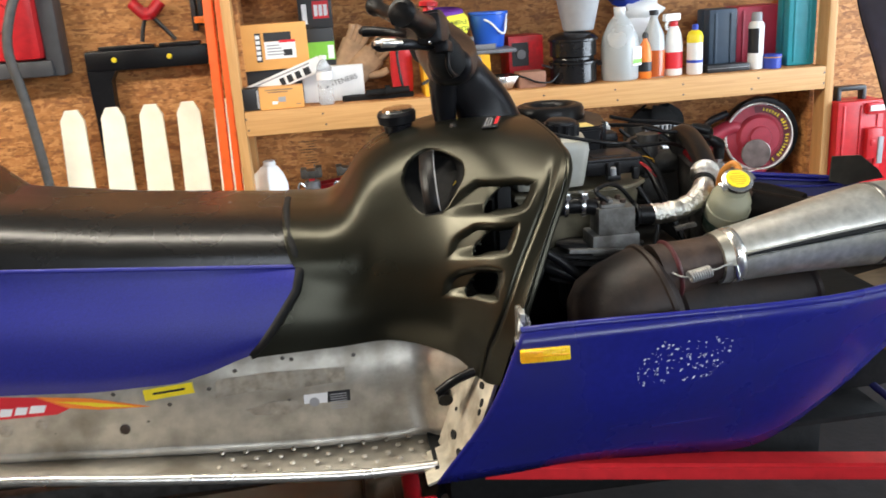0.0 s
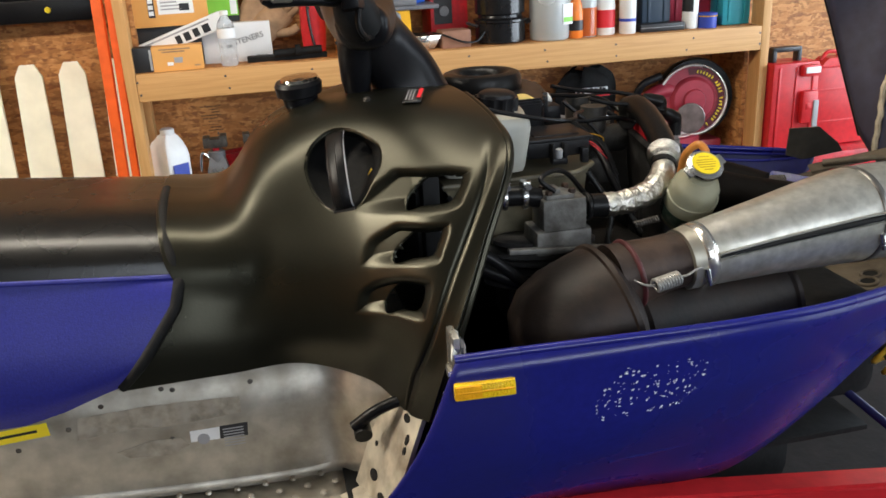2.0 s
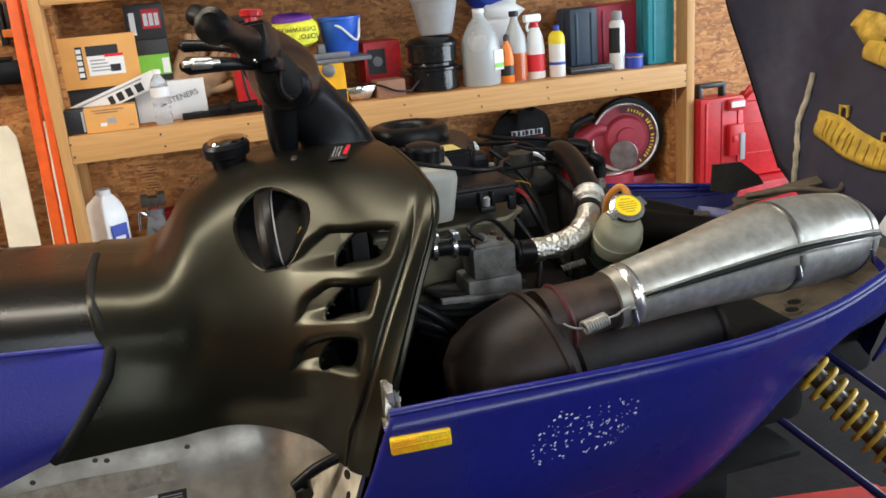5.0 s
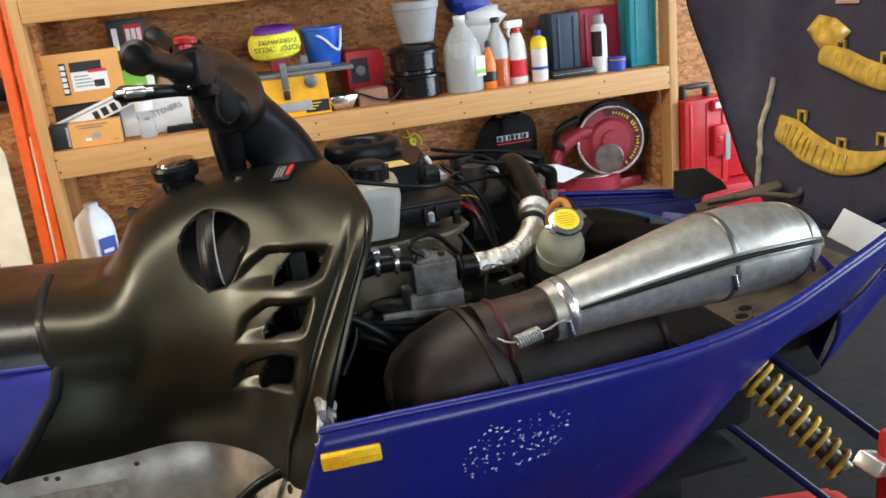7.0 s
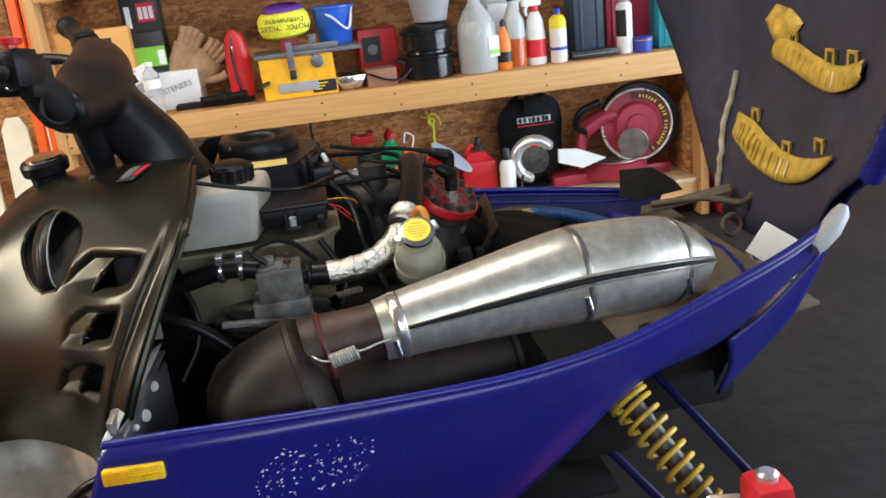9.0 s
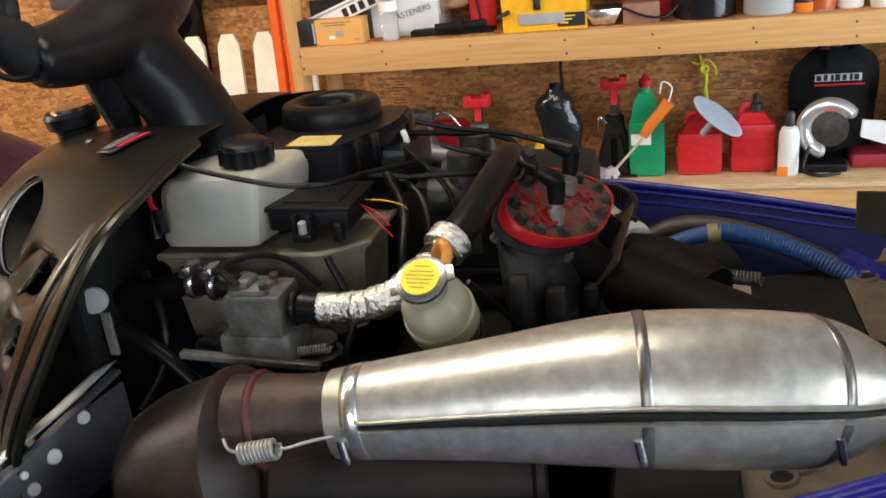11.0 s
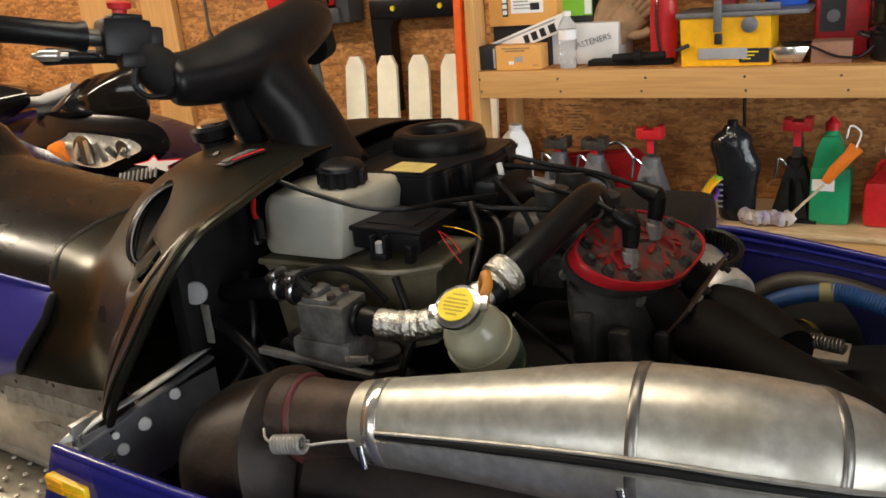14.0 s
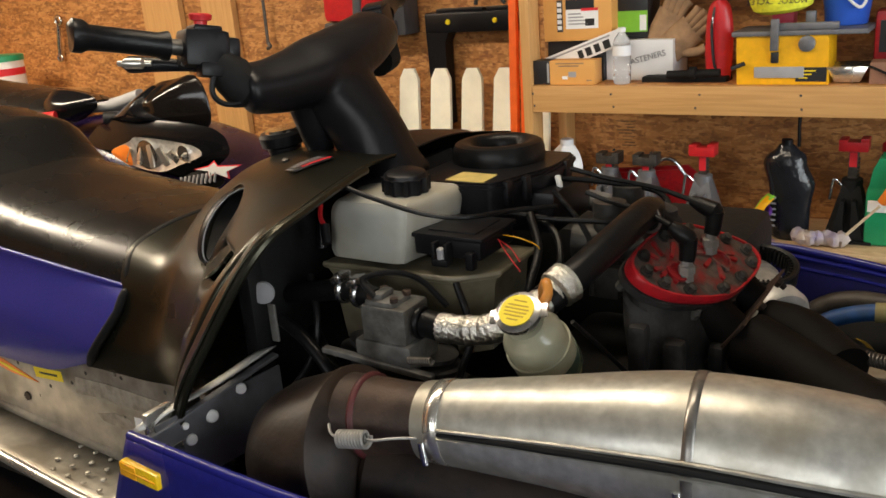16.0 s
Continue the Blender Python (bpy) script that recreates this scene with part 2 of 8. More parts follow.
YELLOW_SPRING = principled("yellow_spring_paint", (0.6, 0.38, 0.035), 0.38, 0, 40, 0.15, grime=(0.2, 0.14, 0.03), grime_amount=0.5, grime_scale=25)
ORANGE_PAINT = principled("orange_paint", (0.85, 0.13, 0.02), 0.45, 0, 20, 0.1)
ORANGE = principled("orange_plastic", (0.85, 0.22, 0.03), 0.35, 0, 20, 0.1)
CARD = principled("orange_carton", (0.72, 0.36, 0.1), 0.6, 0, 12, 0.05)
WHITE_CARD = principled("white_carton", (0.8, 0.8, 0.8), 0.55, 0, 12, 0.04)
BLACK_CARD = principled("black_carton", (0.02, 0.02, 0.022), 0.4, 0, 20, 0.1)
GREEN_CARD = principled("green_carton", (0.22, 0.55, 0.05), 0.45, 0, 20, 0.08)
GREEN_PLASTIC = principled("green_plastic", (0.01, 0.28, 0.12), 0.35, 0, 20, 0.08)
TEAL = principled("teal_plastic", (0.03, 0.3, 0.36), 0.4, 0, 20, 0.08)
MAROON = principled("maroon_plastic", (0.4, 0.03, 0.06), 0.4, 0, 20, 0.1)
NAVY = principled("blue_black_plastic", (0.03, 0.05, 0.08), 0.45, 0, 20, 0.1)
BUCKET_BLUE = principled("bucket_blue", (0.03, 0.12, 0.6), 0.35, 0, 20, 0.06)
GREY_PLASTIC = principled("grey_plastic", (0.34, 0.34, 0.35), 0.5, 0, 20, 0.08)
GREY_METAL = principled("grey_painted_metal", (0.16, 0.16, 0.17), 0.45, 0.3, 40, 0.15)
LEATHER = principled("tan_leather", (0.33, 0.2, 0.11), 0.75, 0, 25, 0.25, 0.4, 60)
CLAY = principled("brown_clay", (0.28, 0.14, 0.09), 0.75, 0, 30, 0.15)
FOIL = principled("foil_sleeve", (0.68, 0.66, 0.6), 0.3, 1.0, 60, 0.15, 1.0, 170, 0.1)
BARE_METAL = principled("bare_worn_metal", (0.52, 0.51, 0.48), 0.42, 0.35, 60, 0.12, 0.05, 160, grime=(0.25, 0.23, 0.2), grime_amount=0.5, grime_scale=20)
DULL_PLATE = principled("dull_olive_plate", (0.1, 0.092, 0.075), 0.5, 0.5, 30, 0.2, 0.1, 90, grime=(0.05, 0.043, 0.035), grime_amount=0.7, grime_scale=12)
AMBER = principled("amber_reflector", (0.95, 0.58, 0.01), 0.15, 0, 90, 0.12, 0.5, 300, 0.05, coat=0.6)
AMBER_SIDE = principled("reflector_orange", (0.92, 0.42, 0.01), 0.18, 0, 90, 0.12, 0.3, 300, 0.05, coat=0.6)
PURPLE = principled("purple_cloth", (0.13, 0.03, 0.3), 0.6, 0, 40, 0.15)
PURPLE_PAINT = principled("purple_black_paint", (0.01, 0.005, 0.03), 0.25, 0, 60, 0.15, spec=0.35)
BLUE_HOSE = principled("blue_hose", (0.012, 0.07, 0.22), 0.5, 0, 60, 0.2, grime=(0.05, 0.06, 0.08), grime_amount=0.5, grime_scale=18)
TAN_PIPE = principled("tan_heat_pipe", (0.055, 0.046, 0.038), 0.5, 0.3, 40, 0.25, 0.1, 90)
GREASY = principled("greasy_alloy", (0.055, 0.052, 0.047), 0.5, 0.3, 60, 0.3, 0.3, 140, grime=(0.012, 0.011, 0.01), grime_amount=0.9, grime_scale=24)
INK = principled("stamp_ink", (0.1, 0.055, 0.03), 0.75, 0, 80, 0.4, grime=(0.4, 0.2, 0.07), grime_amount=0.7, grime_scale=60)
ZINC = principled("dull_zinc", (0.3, 0.29, 0.27), 0.45, 0.4, 60, 0.2, 0.1, 120)
CAST = principled("cast_aluminium", (0.19, 0.186, 0.175), 0.55, 0.4, 60, 0.25, 0.3, 160, grime=(0.05, 0.043, 0.033), grime_amount=0.8, grime_scale=20)
SOOTY = principled("sooty_brown_pipe", (0.004, 0.0034, 0.0032), 0.65, 0.0, 45, 0.35, 0.2, 110, 0.1, grime=(0.014, 0.011, 0.009), grime_amount=0.5, grime_scale=14, spec=0.12)
CAST_DARK = principled("sooty_cast_metal", (0.0187, 0.0176, 0.0173), 0.6, 0.1, 60, 0.35, 0.3, 140, spec=0.3, grime=(0.075, 0.072, 0.07), grime_amount=0.7, grime_scale=22)
DIRT_PLATE = principled("muddy_plate", (0.1, 0.08, 0.055), 0.7, 0.2, 40, 0.3, 0.3, 80, grime=(0.16, 0.13, 0.095), grime_amount=0.8, grime_scale=12)
LIQUID = principled("orange_liquid", (0.6, 0.13, 0.03), 0.2, 0, 20, 0.05, trans=0.3)
CLOUDY = principled("cloudy_clear_plastic", (0.72, 0.75, 0.75), 0.25, 0, 12, 0.05, trans=0.45)
CLEAR = principled("clear_plastic", (0.92, 0.95, 0.97), 0.08, 0, 10, 0.02, trans=0.9, ior=1.33)
CHROME = principled("chrome", (0.85, 0.85, 0.85), 0.06, 1.0, 30, 0.05)
SILVER_CAP = principled("silver_mirrored_cap", (0.75, 0.74, 0.7), 0.14, 1.0, 18, 0.2, 0.3, 40)
RED_LABEL = principled("red_label", (0.65, 0.02, 0.03), 0.5, 0, 20, 0.05)
BLUE_LABEL = principled("blue_label", (0.03, 0.06, 0.4), 0.5, 0, 20, 0.08)
SPECK = principled("white_paint_flecks", (0.74, 0.75, 0.85), 0.5, 0, 20, 0.05)
STAIN = principled("adhesive_stain", (0.33, 0.29, 0.23), 0.75, 0.2, 70, 0.35, 0.2, 160, grime=(0.42, 0.38, 0.32), grime_amount=0.7, grime_scale=45)
RAG = principled("cotton_rag", (0.45, 0.38, 0.34), 0.9, 0, 30, 0.25, 0.5, 70, grime=(0.25, 0.22, 0.45), grime_amount=0.7, grime_scale=14)
YELLOW_CORD = principled("yellow_rope", (0.8, 0.78, 0.05), 0.7, 0, 60, 0.15, 0.4, 200)

# ---- mesh helpers ----


def solid(name, V, F, mat, parent=None, label="", smooth=38):
    """One mesh object out of vertices and faces, shaded smooth but for edges sharper than the angle."""
    me = bpy.data.meshes.new(name)
    me.from_pydata([tuple(map(float, v)) for v in V], [], F)
    b = bmesh.new()
    b.from_mesh(me)
    bmesh.ops.recalc_face_normals(b, faces=b.faces)
    b.to_mesh(me)
    b.free()
    if smooth:
        me.shade_smooth()
        me.set_sharp_from_angle(angle=radians(smooth))
    me.materials.append(mat)
    ob = new(name, me)
    if parent is not None:
        ob.parent = parent
    if label:
        ob["label"] = label
    return ob


def thing(name, label, category, group="", kind="", at=(0, 0, 0)):
    e = new(name)
    e.location = at
    e.empty_display_size = 0.05
    return tagged(e, label, category, group, kind)


def joined(*pieces):
    V, F = [], []
    for v, f in pieces:
        k = len(V)
        V += [tuple(p) for p in v]
        F += [[i + k for i in q] for q in f]
    return V, F


def moved(piece, m):
    return [tuple(m @ Vector(p)) for p in piece[0]], piece[1]


def box(x0, x1, y0, y1, z0, z1, bev=0.003):
    """A block with chamfered edges."""
    b = bmesh.new()
    bmesh.ops.create_cube(b, size=1)
    for v in b.verts:
        v.co = Vector(((x0 + x1) / 2 + v.co.x * (x1 - x0), (y0 + y1) / 2 + v.co.y * (y1 - y0), (z0 + z1) / 2 + v.co.z * (z1 - z0)))
    bev = min(bev, 0.45 * min(x1 - x0, y1 - y0, z1 - z0))
    if bev > 0:
        bmesh.ops.bevel(b, geom=b.edges[:], offset=bev, segments=2, affect="EDGES", profile=0.6)
    b.verts.index_update()
    out = [tuple(v.co) for v in b.verts], [[v.index for v in f.verts] for f in b.faces]
    b.free()
    return out


def spline(pts, n):
    """Catmull-Rom through control points of any dimension, n steps between neighbours."""
    p = np.array(pts, float)
    q = np.concatenate([[2 * p[0] - p[1]], p, [2 * p[-1] - p[-2]]])
    out = []
    for i in range(len(p) - 1):
        a, b, c, d = q[i:i + 4]
        for t in np.linspace(0, 1, n, endpoint=False):
            out.append(0.5 * (2 * b + (c - a) * t + (2 * a - 5 * b + 4 * c - d) * t * t + (3 * b - a - 3 * c + d) * t ** 3))
    out.append(p[-1])
    return np.array(out)


def tube(pts, r, n=12, caps=True):
    """A tube along points; r is one radius or one for each point."""
    p = np.array(pts, float)
    r = np.full(len(p), r) if np.isscalar(r) else np.array(r, float)
    d = np.gradient(p, axis=0)
    d /= np.linalg.norm(d, axis=1)[:, None] + 1e-12
    up = np.array([0, 0, 1.0]) if abs(d[0][2]) < 0.9 else np.array([1.0, 0, 0])
    V, F = [], []
    a = np.linspace(0, 2 * np.pi, n, endpoint=False)
    for i in range(len(p)):
        up = up - d[i] * (up @ d[i])
        up /= np.linalg.norm(up) + 1e-12
        side = np.cross(d[i], up)
        V += [tuple(p[i] + r[i] * (np.cos(t) * up + np.sin(t) * side)) for t in a]
    for i in range(len(p) - 1):
        for j in range(n):
            k = (j + 1) % n
            F.append([i * n + j, i * n + k, (i + 1) * n + k, (i + 1) * n + j])
    if caps:
        F += [list(range(n))[::-1], [(len(p) - 1) * n + j for j in range(n)]]
    return V, F


def hose(pts, r, n=12, steps=8):
    return tube(spline(pts, steps), r, n)


def lathe(profile, m=None, n=28):
    """A turned body: (radius, height) pairs round z, then moved by the pose m."""
    V, F = [], []
    for r, z in profile:
        V += [(r * math.cos(2 * math.pi * j / n), r * math.sin(2 * math.pi * j / n), z) for j in range(n)]
    for i in range(len(profile) - 1):
        for j in range(n):
            k = (j + 1) % n
            F.append([i * n + j, i * n + k, (i + 1) * n + k, (i + 1) * n + j])
    F += [list(range(n))[::-1], [(len(profile) - 1) * n + j for j in range(n)]]
    return moved((V, F), m) if m is not None else (V, F)


def along(a, b):
    """The pose at a whose z axis points to b."""
    d = Vector(b) - Vector(a)
    return Matrix.Translation(a) @ d.to_track_quat("Z", "Y").to_matrix().to_4x4()


def rod(a, b, r, n=14):
    return tube([a, b], r, n)


def sheet(P, close_u=False):
    """A grid of points (rows of columns) as quads."""
    P = np.array(P, float)
    a, b = P.shape[:2]
    V = [tuple(v) for v in P.reshape(-1, 3)]
    F = [[i * b + j, i * b + j + 1, (i + 1) * b + j + 1, (i + 1) * b + j] for i in range(a - 1) for j in range(b - 1)]
    if close_u:
        F += [[(a - 1) * b + j, (a - 1) * b + j + 1, j + 1, j] for j in range(b - 1)]
    return V, F


def thick(ob, t, offset=-1):
    m = ob.modifiers.new("thickness", "SOLIDIFY")
    m.thickness, m.offset = t, offset
    return ob


def prism(outline, axis, lo, hi):
    """A flat outline (pairs) drawn out along an axis."""
    n = len(outline)
    put = {"x": lambda a, b, c: (c, a, b), "y": lambda a, b, c: (a, c, b), "z": lambda a, b, c: (a, b, c)}[axis]
    V = [put(a, b, lo) for a, b in outline] + [put(a, b, hi) for a, b in outline]
    F = [list(range(n))[::-1], list(range(n, 2 * n))] + [[i, (i + 1) % n, n + (i + 1) % n, n + i] for i in range(n)]
    return V, F


def torus(R, r, m, n=36, k=10, squash=1.0):
    V, F = [], []
    for i in range(n):
        a = 2 * math.pi * i / n
        for j in range(k):
            b = 2 * math.pi * j / k
            V.append(((R + r * math.cos(b)) * math.cos(a), (R + r * math.cos(b)) * math.sin(a), squash * r * math.sin(b)))
    for i in range(n):
        for j in range(k):
            F.append([i * k + j, ((i + 1) % n) * k + j, ((i + 1) % n) * k + (j + 1) % k, i * k + (j + 1) % k])
    return moved((V, F), m)


def coil(a, b, R, r, turns, n=14, k=8, R2=None):
    """A coil spring from a to b."""
    m = along(a, b)
    L = (Vector(b) - Vector(a)).length
    N = int(turns * n)
    rad = np.linspace(R, R2 or R, N + 1)
    pts = [m @ Vector((rad[i] * math.cos(2 * math.pi * i / n), rad[i] * math.sin(2 * math.pi * i / n), L * i / N)) for i in range(N + 1)]
    return tube(pts, r, k)

# ---- the garage ----
X0, X1, Y0, TOP = -5.2, 4.2, -2.2, 2.55


def slab(name, *dims, mat, label, category="wall", bev=0.0):
    return tagged(solid(name, *box(*dims, bev), mat, smooth=0), label, category, kind="structure")


slab("floor", X0 - 0.2, X1 + 0.1, Y0 - 0.2, WALL_Y + 0.2, -0.12, 0.0, mat=CONCRETE, label="stained concrete garage floor, its grey darkened by painted shadow", category="floor")
slab("ground", X1 + 0.1, 60, -40, 40, -0.3, -0.04, mat=SNOW, label="pale bright ground outside the open garage door", category="ground")
slab("wall_north", X0, X1, WALL_Y, WALL_Y + 0.12, 0, TOP, mat=OSB, label="garage wall sheathed in bare honey-brown strand board")
slab("wall_west", X0 - 0.12, X0, Y0 - 0.12, WALL_Y + 0.12, 0, TOP, mat=OSB, label="garage end wall of bare strand board")
slab("ceiling", X0 - 0.12, X1 + 0.12, Y0 - 0.12, WALL_Y + 0.12, TOP, TOP + 0.1, mat=PLASTER, label="plain unseen garage ceiling, kept dark grey for reflections", category="ceiling")
# unseen wall behind the camera, darkened to hold reflections down
V, F = joined(box(X0, -1.22, Y0 - 0.12, Y0, 0, TOP, 0), box(2.62, X1, Y0 - 0.12, Y0, 0, TOP, 0), box(-1.22, 2.62, Y0 - 0.12, Y0, 0, 1.23, 0), box(-1.22, 2.62, Y0 - 0.12, Y0, 2.27, TOP, 0))
tagged(solid("wall_south", V, F, UNSEEN_DARK, smooth=0), "unseen garage wall, kept dark for reflections, round an added window", "wall", kind="structure")
# the wall with the big open vehicle door
V, F = joined(box(X1, X1 + 0.12, Y0 - 0.12, -1.2, 0, TOP, 0), box(X1, X1 + 0.12, 3.6, WALL_Y + 0.12, 0, TOP, 0), box(X1, X1 + 0.12, -1.2, 3.6, 2.25, TOP, 0))
tagged(solid("wall_east", V, F, OSB, smooth=0), "garage wall round the open vehicle door", "wall", kind="structure")
for i, (a, b) in enumerate(((-3.34, -3.05), (-2.88, -2.66))):
    slab(f"trim_{i + 1}", a, b, WALL_Y - 0.04, WALL_Y - 0.002, 0, TOP, mat=PINE_UP, label="bare pine board upright on the strand board wall", category="board", bev=0.004)

# unseen fixtures, added to carry the two ceiling lamps
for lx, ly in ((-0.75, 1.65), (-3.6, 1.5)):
    shop = thing("unseen_shop_light", "long white shop light under the ceiling, unseen and added for the highlights", "light", "shop lights", at=(lx, ly, 2.43))
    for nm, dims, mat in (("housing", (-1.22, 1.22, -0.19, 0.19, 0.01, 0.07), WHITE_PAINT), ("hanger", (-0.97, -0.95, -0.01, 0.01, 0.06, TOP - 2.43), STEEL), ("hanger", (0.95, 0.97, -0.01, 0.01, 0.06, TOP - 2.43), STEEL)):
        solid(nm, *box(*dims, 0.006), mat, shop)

# ---- the shelving unit ----
unit = thing("shelving_unit", "bare pine shelving unit with two-by-four fronts against the strand board wall", "shelf", at=(0.45, 3.7, 0))
SX0, SX1 = -0.8, 1.7


def upart(name, piece, mat=PINE, label=""):
    ob = solid(name, *piece, mat, label=label)
    ob.parent = unit
    ob.matrix_parent_inverse = Matrix.Translation((-0.45, -3.7, 0))
    return ob


for z, nm in ((SHELF_Z, "middle"), (1.27, "top")):
    upart("fascia", box(SX0, SX1, SHELF_Y, SHELF_Y + 0.038, z - 0.1, z - 0.001, 0.004))
    upart("shelf_board", box(SX0, SX1, SHELF_Y + 0.0385, WALL_Y - 0.002, z - 0.02, z, 0.002), OSB)
upart("shelf_board", box(SX0, SX1, SHELF_Y + 0.02, WALL_Y - 0.002, LOW_Z - 0.02, LOW_Z, 0.003), pine_material("plywood", (2, 10, 10), (0.66, 0.48, 0.28), (0.5, 0.33, 0.17)), "pale plywood bottom shelf")
upart("fascia", box(SX0, SX1, SHELF_Y + 0.03, SHELF_Y + 0.068, LOW_Z - 0.115, LOW_Z - 0.021, 0.004))
for x in (SX0 - 0.039, SX1 + 0.001):
    upart("upright", box(x, x + 0.038, SHELF_Y, SHELF_Y + 0.089, 0.0, 2.0, 0.004), PINE_UP)
    upart("upright", box(x, x + 0.038, WALL_Y - 0.09, WALL_Y - 0.002, 0.0, 2.0, 0.004), PINE_UP)
    upart("side_board", box(x + (0.0385 if x < 0 else -0.0185), x + (0.0565 if x < 0 else -0.0005), SHELF_Y + 0.09, WALL_Y - 0.1, 0.17 if x > 0 else 0.72, 0.615 if x > 0 else 1.16, 0.002), OSB)
rnd = random.Random(4)
for i in range(9):
    for z in (0.645, 0.69):
        x = SX0 + 0.02 + i * (SX1 - SX0 - 0.04) / 8 + rnd.uniform(-0.02, 0.02)
        upart("screw_head", lathe([(0.0045, 0), (0.0045, 0.0012)], along((x, SHELF_Y + 0.0005, z), (x, 3, z)), 8), DARK_STEEL)

# ---- the snowmobile ----
sled = thing("snowmobile", "blue and black snowmobile with its hood tipped open", "snowmobile", at=(0, YC, 0))


def spart(name, piece, mat, label="", parent=None, smooth=38):
    ob = solid(name, *piece, mat, label=label, smooth=smooth)
    ob.parent = parent or sled
    ob.matrix_parent_inverse = Matrix.Translation((0, -YC, 0)) if parent is None else Matrix()
    if parent is not None:
        ob.matrix_parent_inverse = Matrix()
    return ob


def mirror(piece):
    return [(x, 2 * YC - y, z) for x, y, z in piece[0]], [q[::-1] for q in piece[1]]


# belly pan: from the rim down to the lower edge, on both sides
RIM = [(-0.195, 1.13, 0.65), (-0.1, 1.118, 0.655), (0.05, 1.108, 0.656), (0.2, 1.112, 0.652), (0.35, 1.135, 0.646), (0.5, 1.165, 0.655), (0.65, 1.205, 0.685), (0.78, 1.245, 0.712), (0.88, 1.285, 0.74)]
MID = [(-0.25, 1.128, 0.53), (-0.14, 1.118, 0.53), (0.0, 1.122, 0.53), (0.17, 1.14, 0.53), (0.32, 1.16, 0.54), (0.45, 1.18, 0.57), (0.595, 1.21, 0.612), (0.735, 1.25, 0.645), (0.873, 1.287, 0.722)]
LOW = [(-0.335, 1.17, 0.388), (-0.215, 1.178, 0.386), (-0.09, 1.19, 0.385), (0.07, 1.215, 0.36), (0.24, 1.225, 0.352), (0.385, 1.22, 0.445), (0.528, 1.235, 0.55), (0.682, 1.265, 0.584), (0.866, 1.29, 0.702)]


def pan_surface(nu=10, nv=6):
    rim, mid, low = (spline(p, nu) for p in (RIM, MID, LOW))
    rows = []
    for a, b, c in zip(rim, mid, low):
        rows.append(spline([a, b, c], nv))
    return np.array(rows)


PAN = pan_surface()


def on_pan(x, z, lift=0.002):
    """The point of the pan's outer side nearest to x and z, lifted off it."""
    flat = PAN.reshape(-1, 3)
    k = np.argsort((flat[:, 0] - x) ** 2 + (flat[:, 2] - z) ** 2)[:3]
    w = 1 / (1e-5 + (flat[k, 0] - x) ** 2 + (flat[k, 2] - z) ** 2)
    return (x, float((flat[k, 1] * w).sum() / w.sum()) - lift, z)


PAN_FAR = PAN.copy()
PAN_FAR[:, :, 2] += np.minimum(0, np.interp(PAN[:, 0, 0], [0.35, 0.6, 0.88], [0.65, 0.634, 0.612]) - PAN[:, 0, 2])[:, None]
# the far side takes the darker blue, its shade put into the colour
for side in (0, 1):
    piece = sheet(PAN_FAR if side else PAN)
    pan = thick(spart("belly_pan", mirror(piece) if side else piece, BLUE_SHADED_DIRTY if side else BLUE_PAINT, "glossy blue plastic belly pan side"), 0.005, 1 if side else -1)
    lip = tube((PAN_FAR if side else PAN)[:, 0] + np.array((0, 0.002, 0.002)), 0.0065, 10)
    spart("rim", mirror(lip) if side else lip, BLUE_PAINT)
    bead = tube((PAN_FAR if side else PAN)[:, 1] + np.array((0, 0.001, 0.004)), 0.0042, 8)
    spart("rim_bead", mirror(bead) if side else bead, BLUE_PAINT)
    groove = tube([p for p in (PAN_FAR if side else PAN)[:, 2]], 0.003, 8)
    spart("crease", mirror(groove) if side else groove, BLUE_PAINT)
# the blade of the nose, in front of the suspension arch
upper = spline([(0.688, 1.264, 0.578), (0.745, 1.272, 0.606), (0.81, 1.282, 0.652), (0.867, 1.289, 0.703)], 6)
middle = spline([(0.701, 1.285, 0.522), (0.74, 1.287, 0.558), (0.8, 1.289, 0.618), (0.868, 1.291, 0.7)], 6)
lower = spline([(0.691, 1.305, 0.464), (0.75, 1.302, 0.52), (0.816, 1.296, 0.593), (0.869, 1.292, 0.698)], 6)
thick(spart("nose_panel", sheet([spline([a, b, c], 4) for a, b, c in zip(upper, middle, lower)]), BLUE_PAINT), 0.005)
for side in (0, 1):
    back = spline([(0.69, 1.31, 0.47), (0.73, 1.4, 0.47), (0.76, 1.5, 0.47), (0.77, 1.62, 0.47)], 6)
    front_low = [[p, p + np.array((0.03 + 0.03 * k / 18, 0.0, 0.06)), p + np.array((0.06 + 0.03 * k / 18, 0.0, 0.12))] for k, p in enumerate(back)]
    piece = sheet(front_low)
    spart("nose_panel", mirror(piece) if side else piece, BLUE_PAINT)
# the front corner cap on the near rim
spart("corner_cap", tube([(0.822, 1.262, 0.705), (0.835, 1.266, 0.714), (0.858, 1.272, 0.727), (0.88, 1.283, 0.745), (0.888, 1.288, 0.754)], [0.014, 0.018, 0.017, 0.014, 0.008], 12), GREY_PLASTIC, "pale scuffed rim end")

for pts in (((0.02, 0.452), (0.067, 0.46), (0.193, 0.49), (0.309, 0.526), (0.415, 0.566), (0.5, 0.59)), ((0.02, 0.448), (0.086, 0.444), (0.215, 0.444), (0.316, 0.452), (0.38, 0.47))):
    spart("crease", tube([on_pan(x, z, -0.001) for x, z in spline(pts, 5)], 0.0045, 10), BLUE_PAINT)

# tunnel and running boards
TUN_Y = 1.385
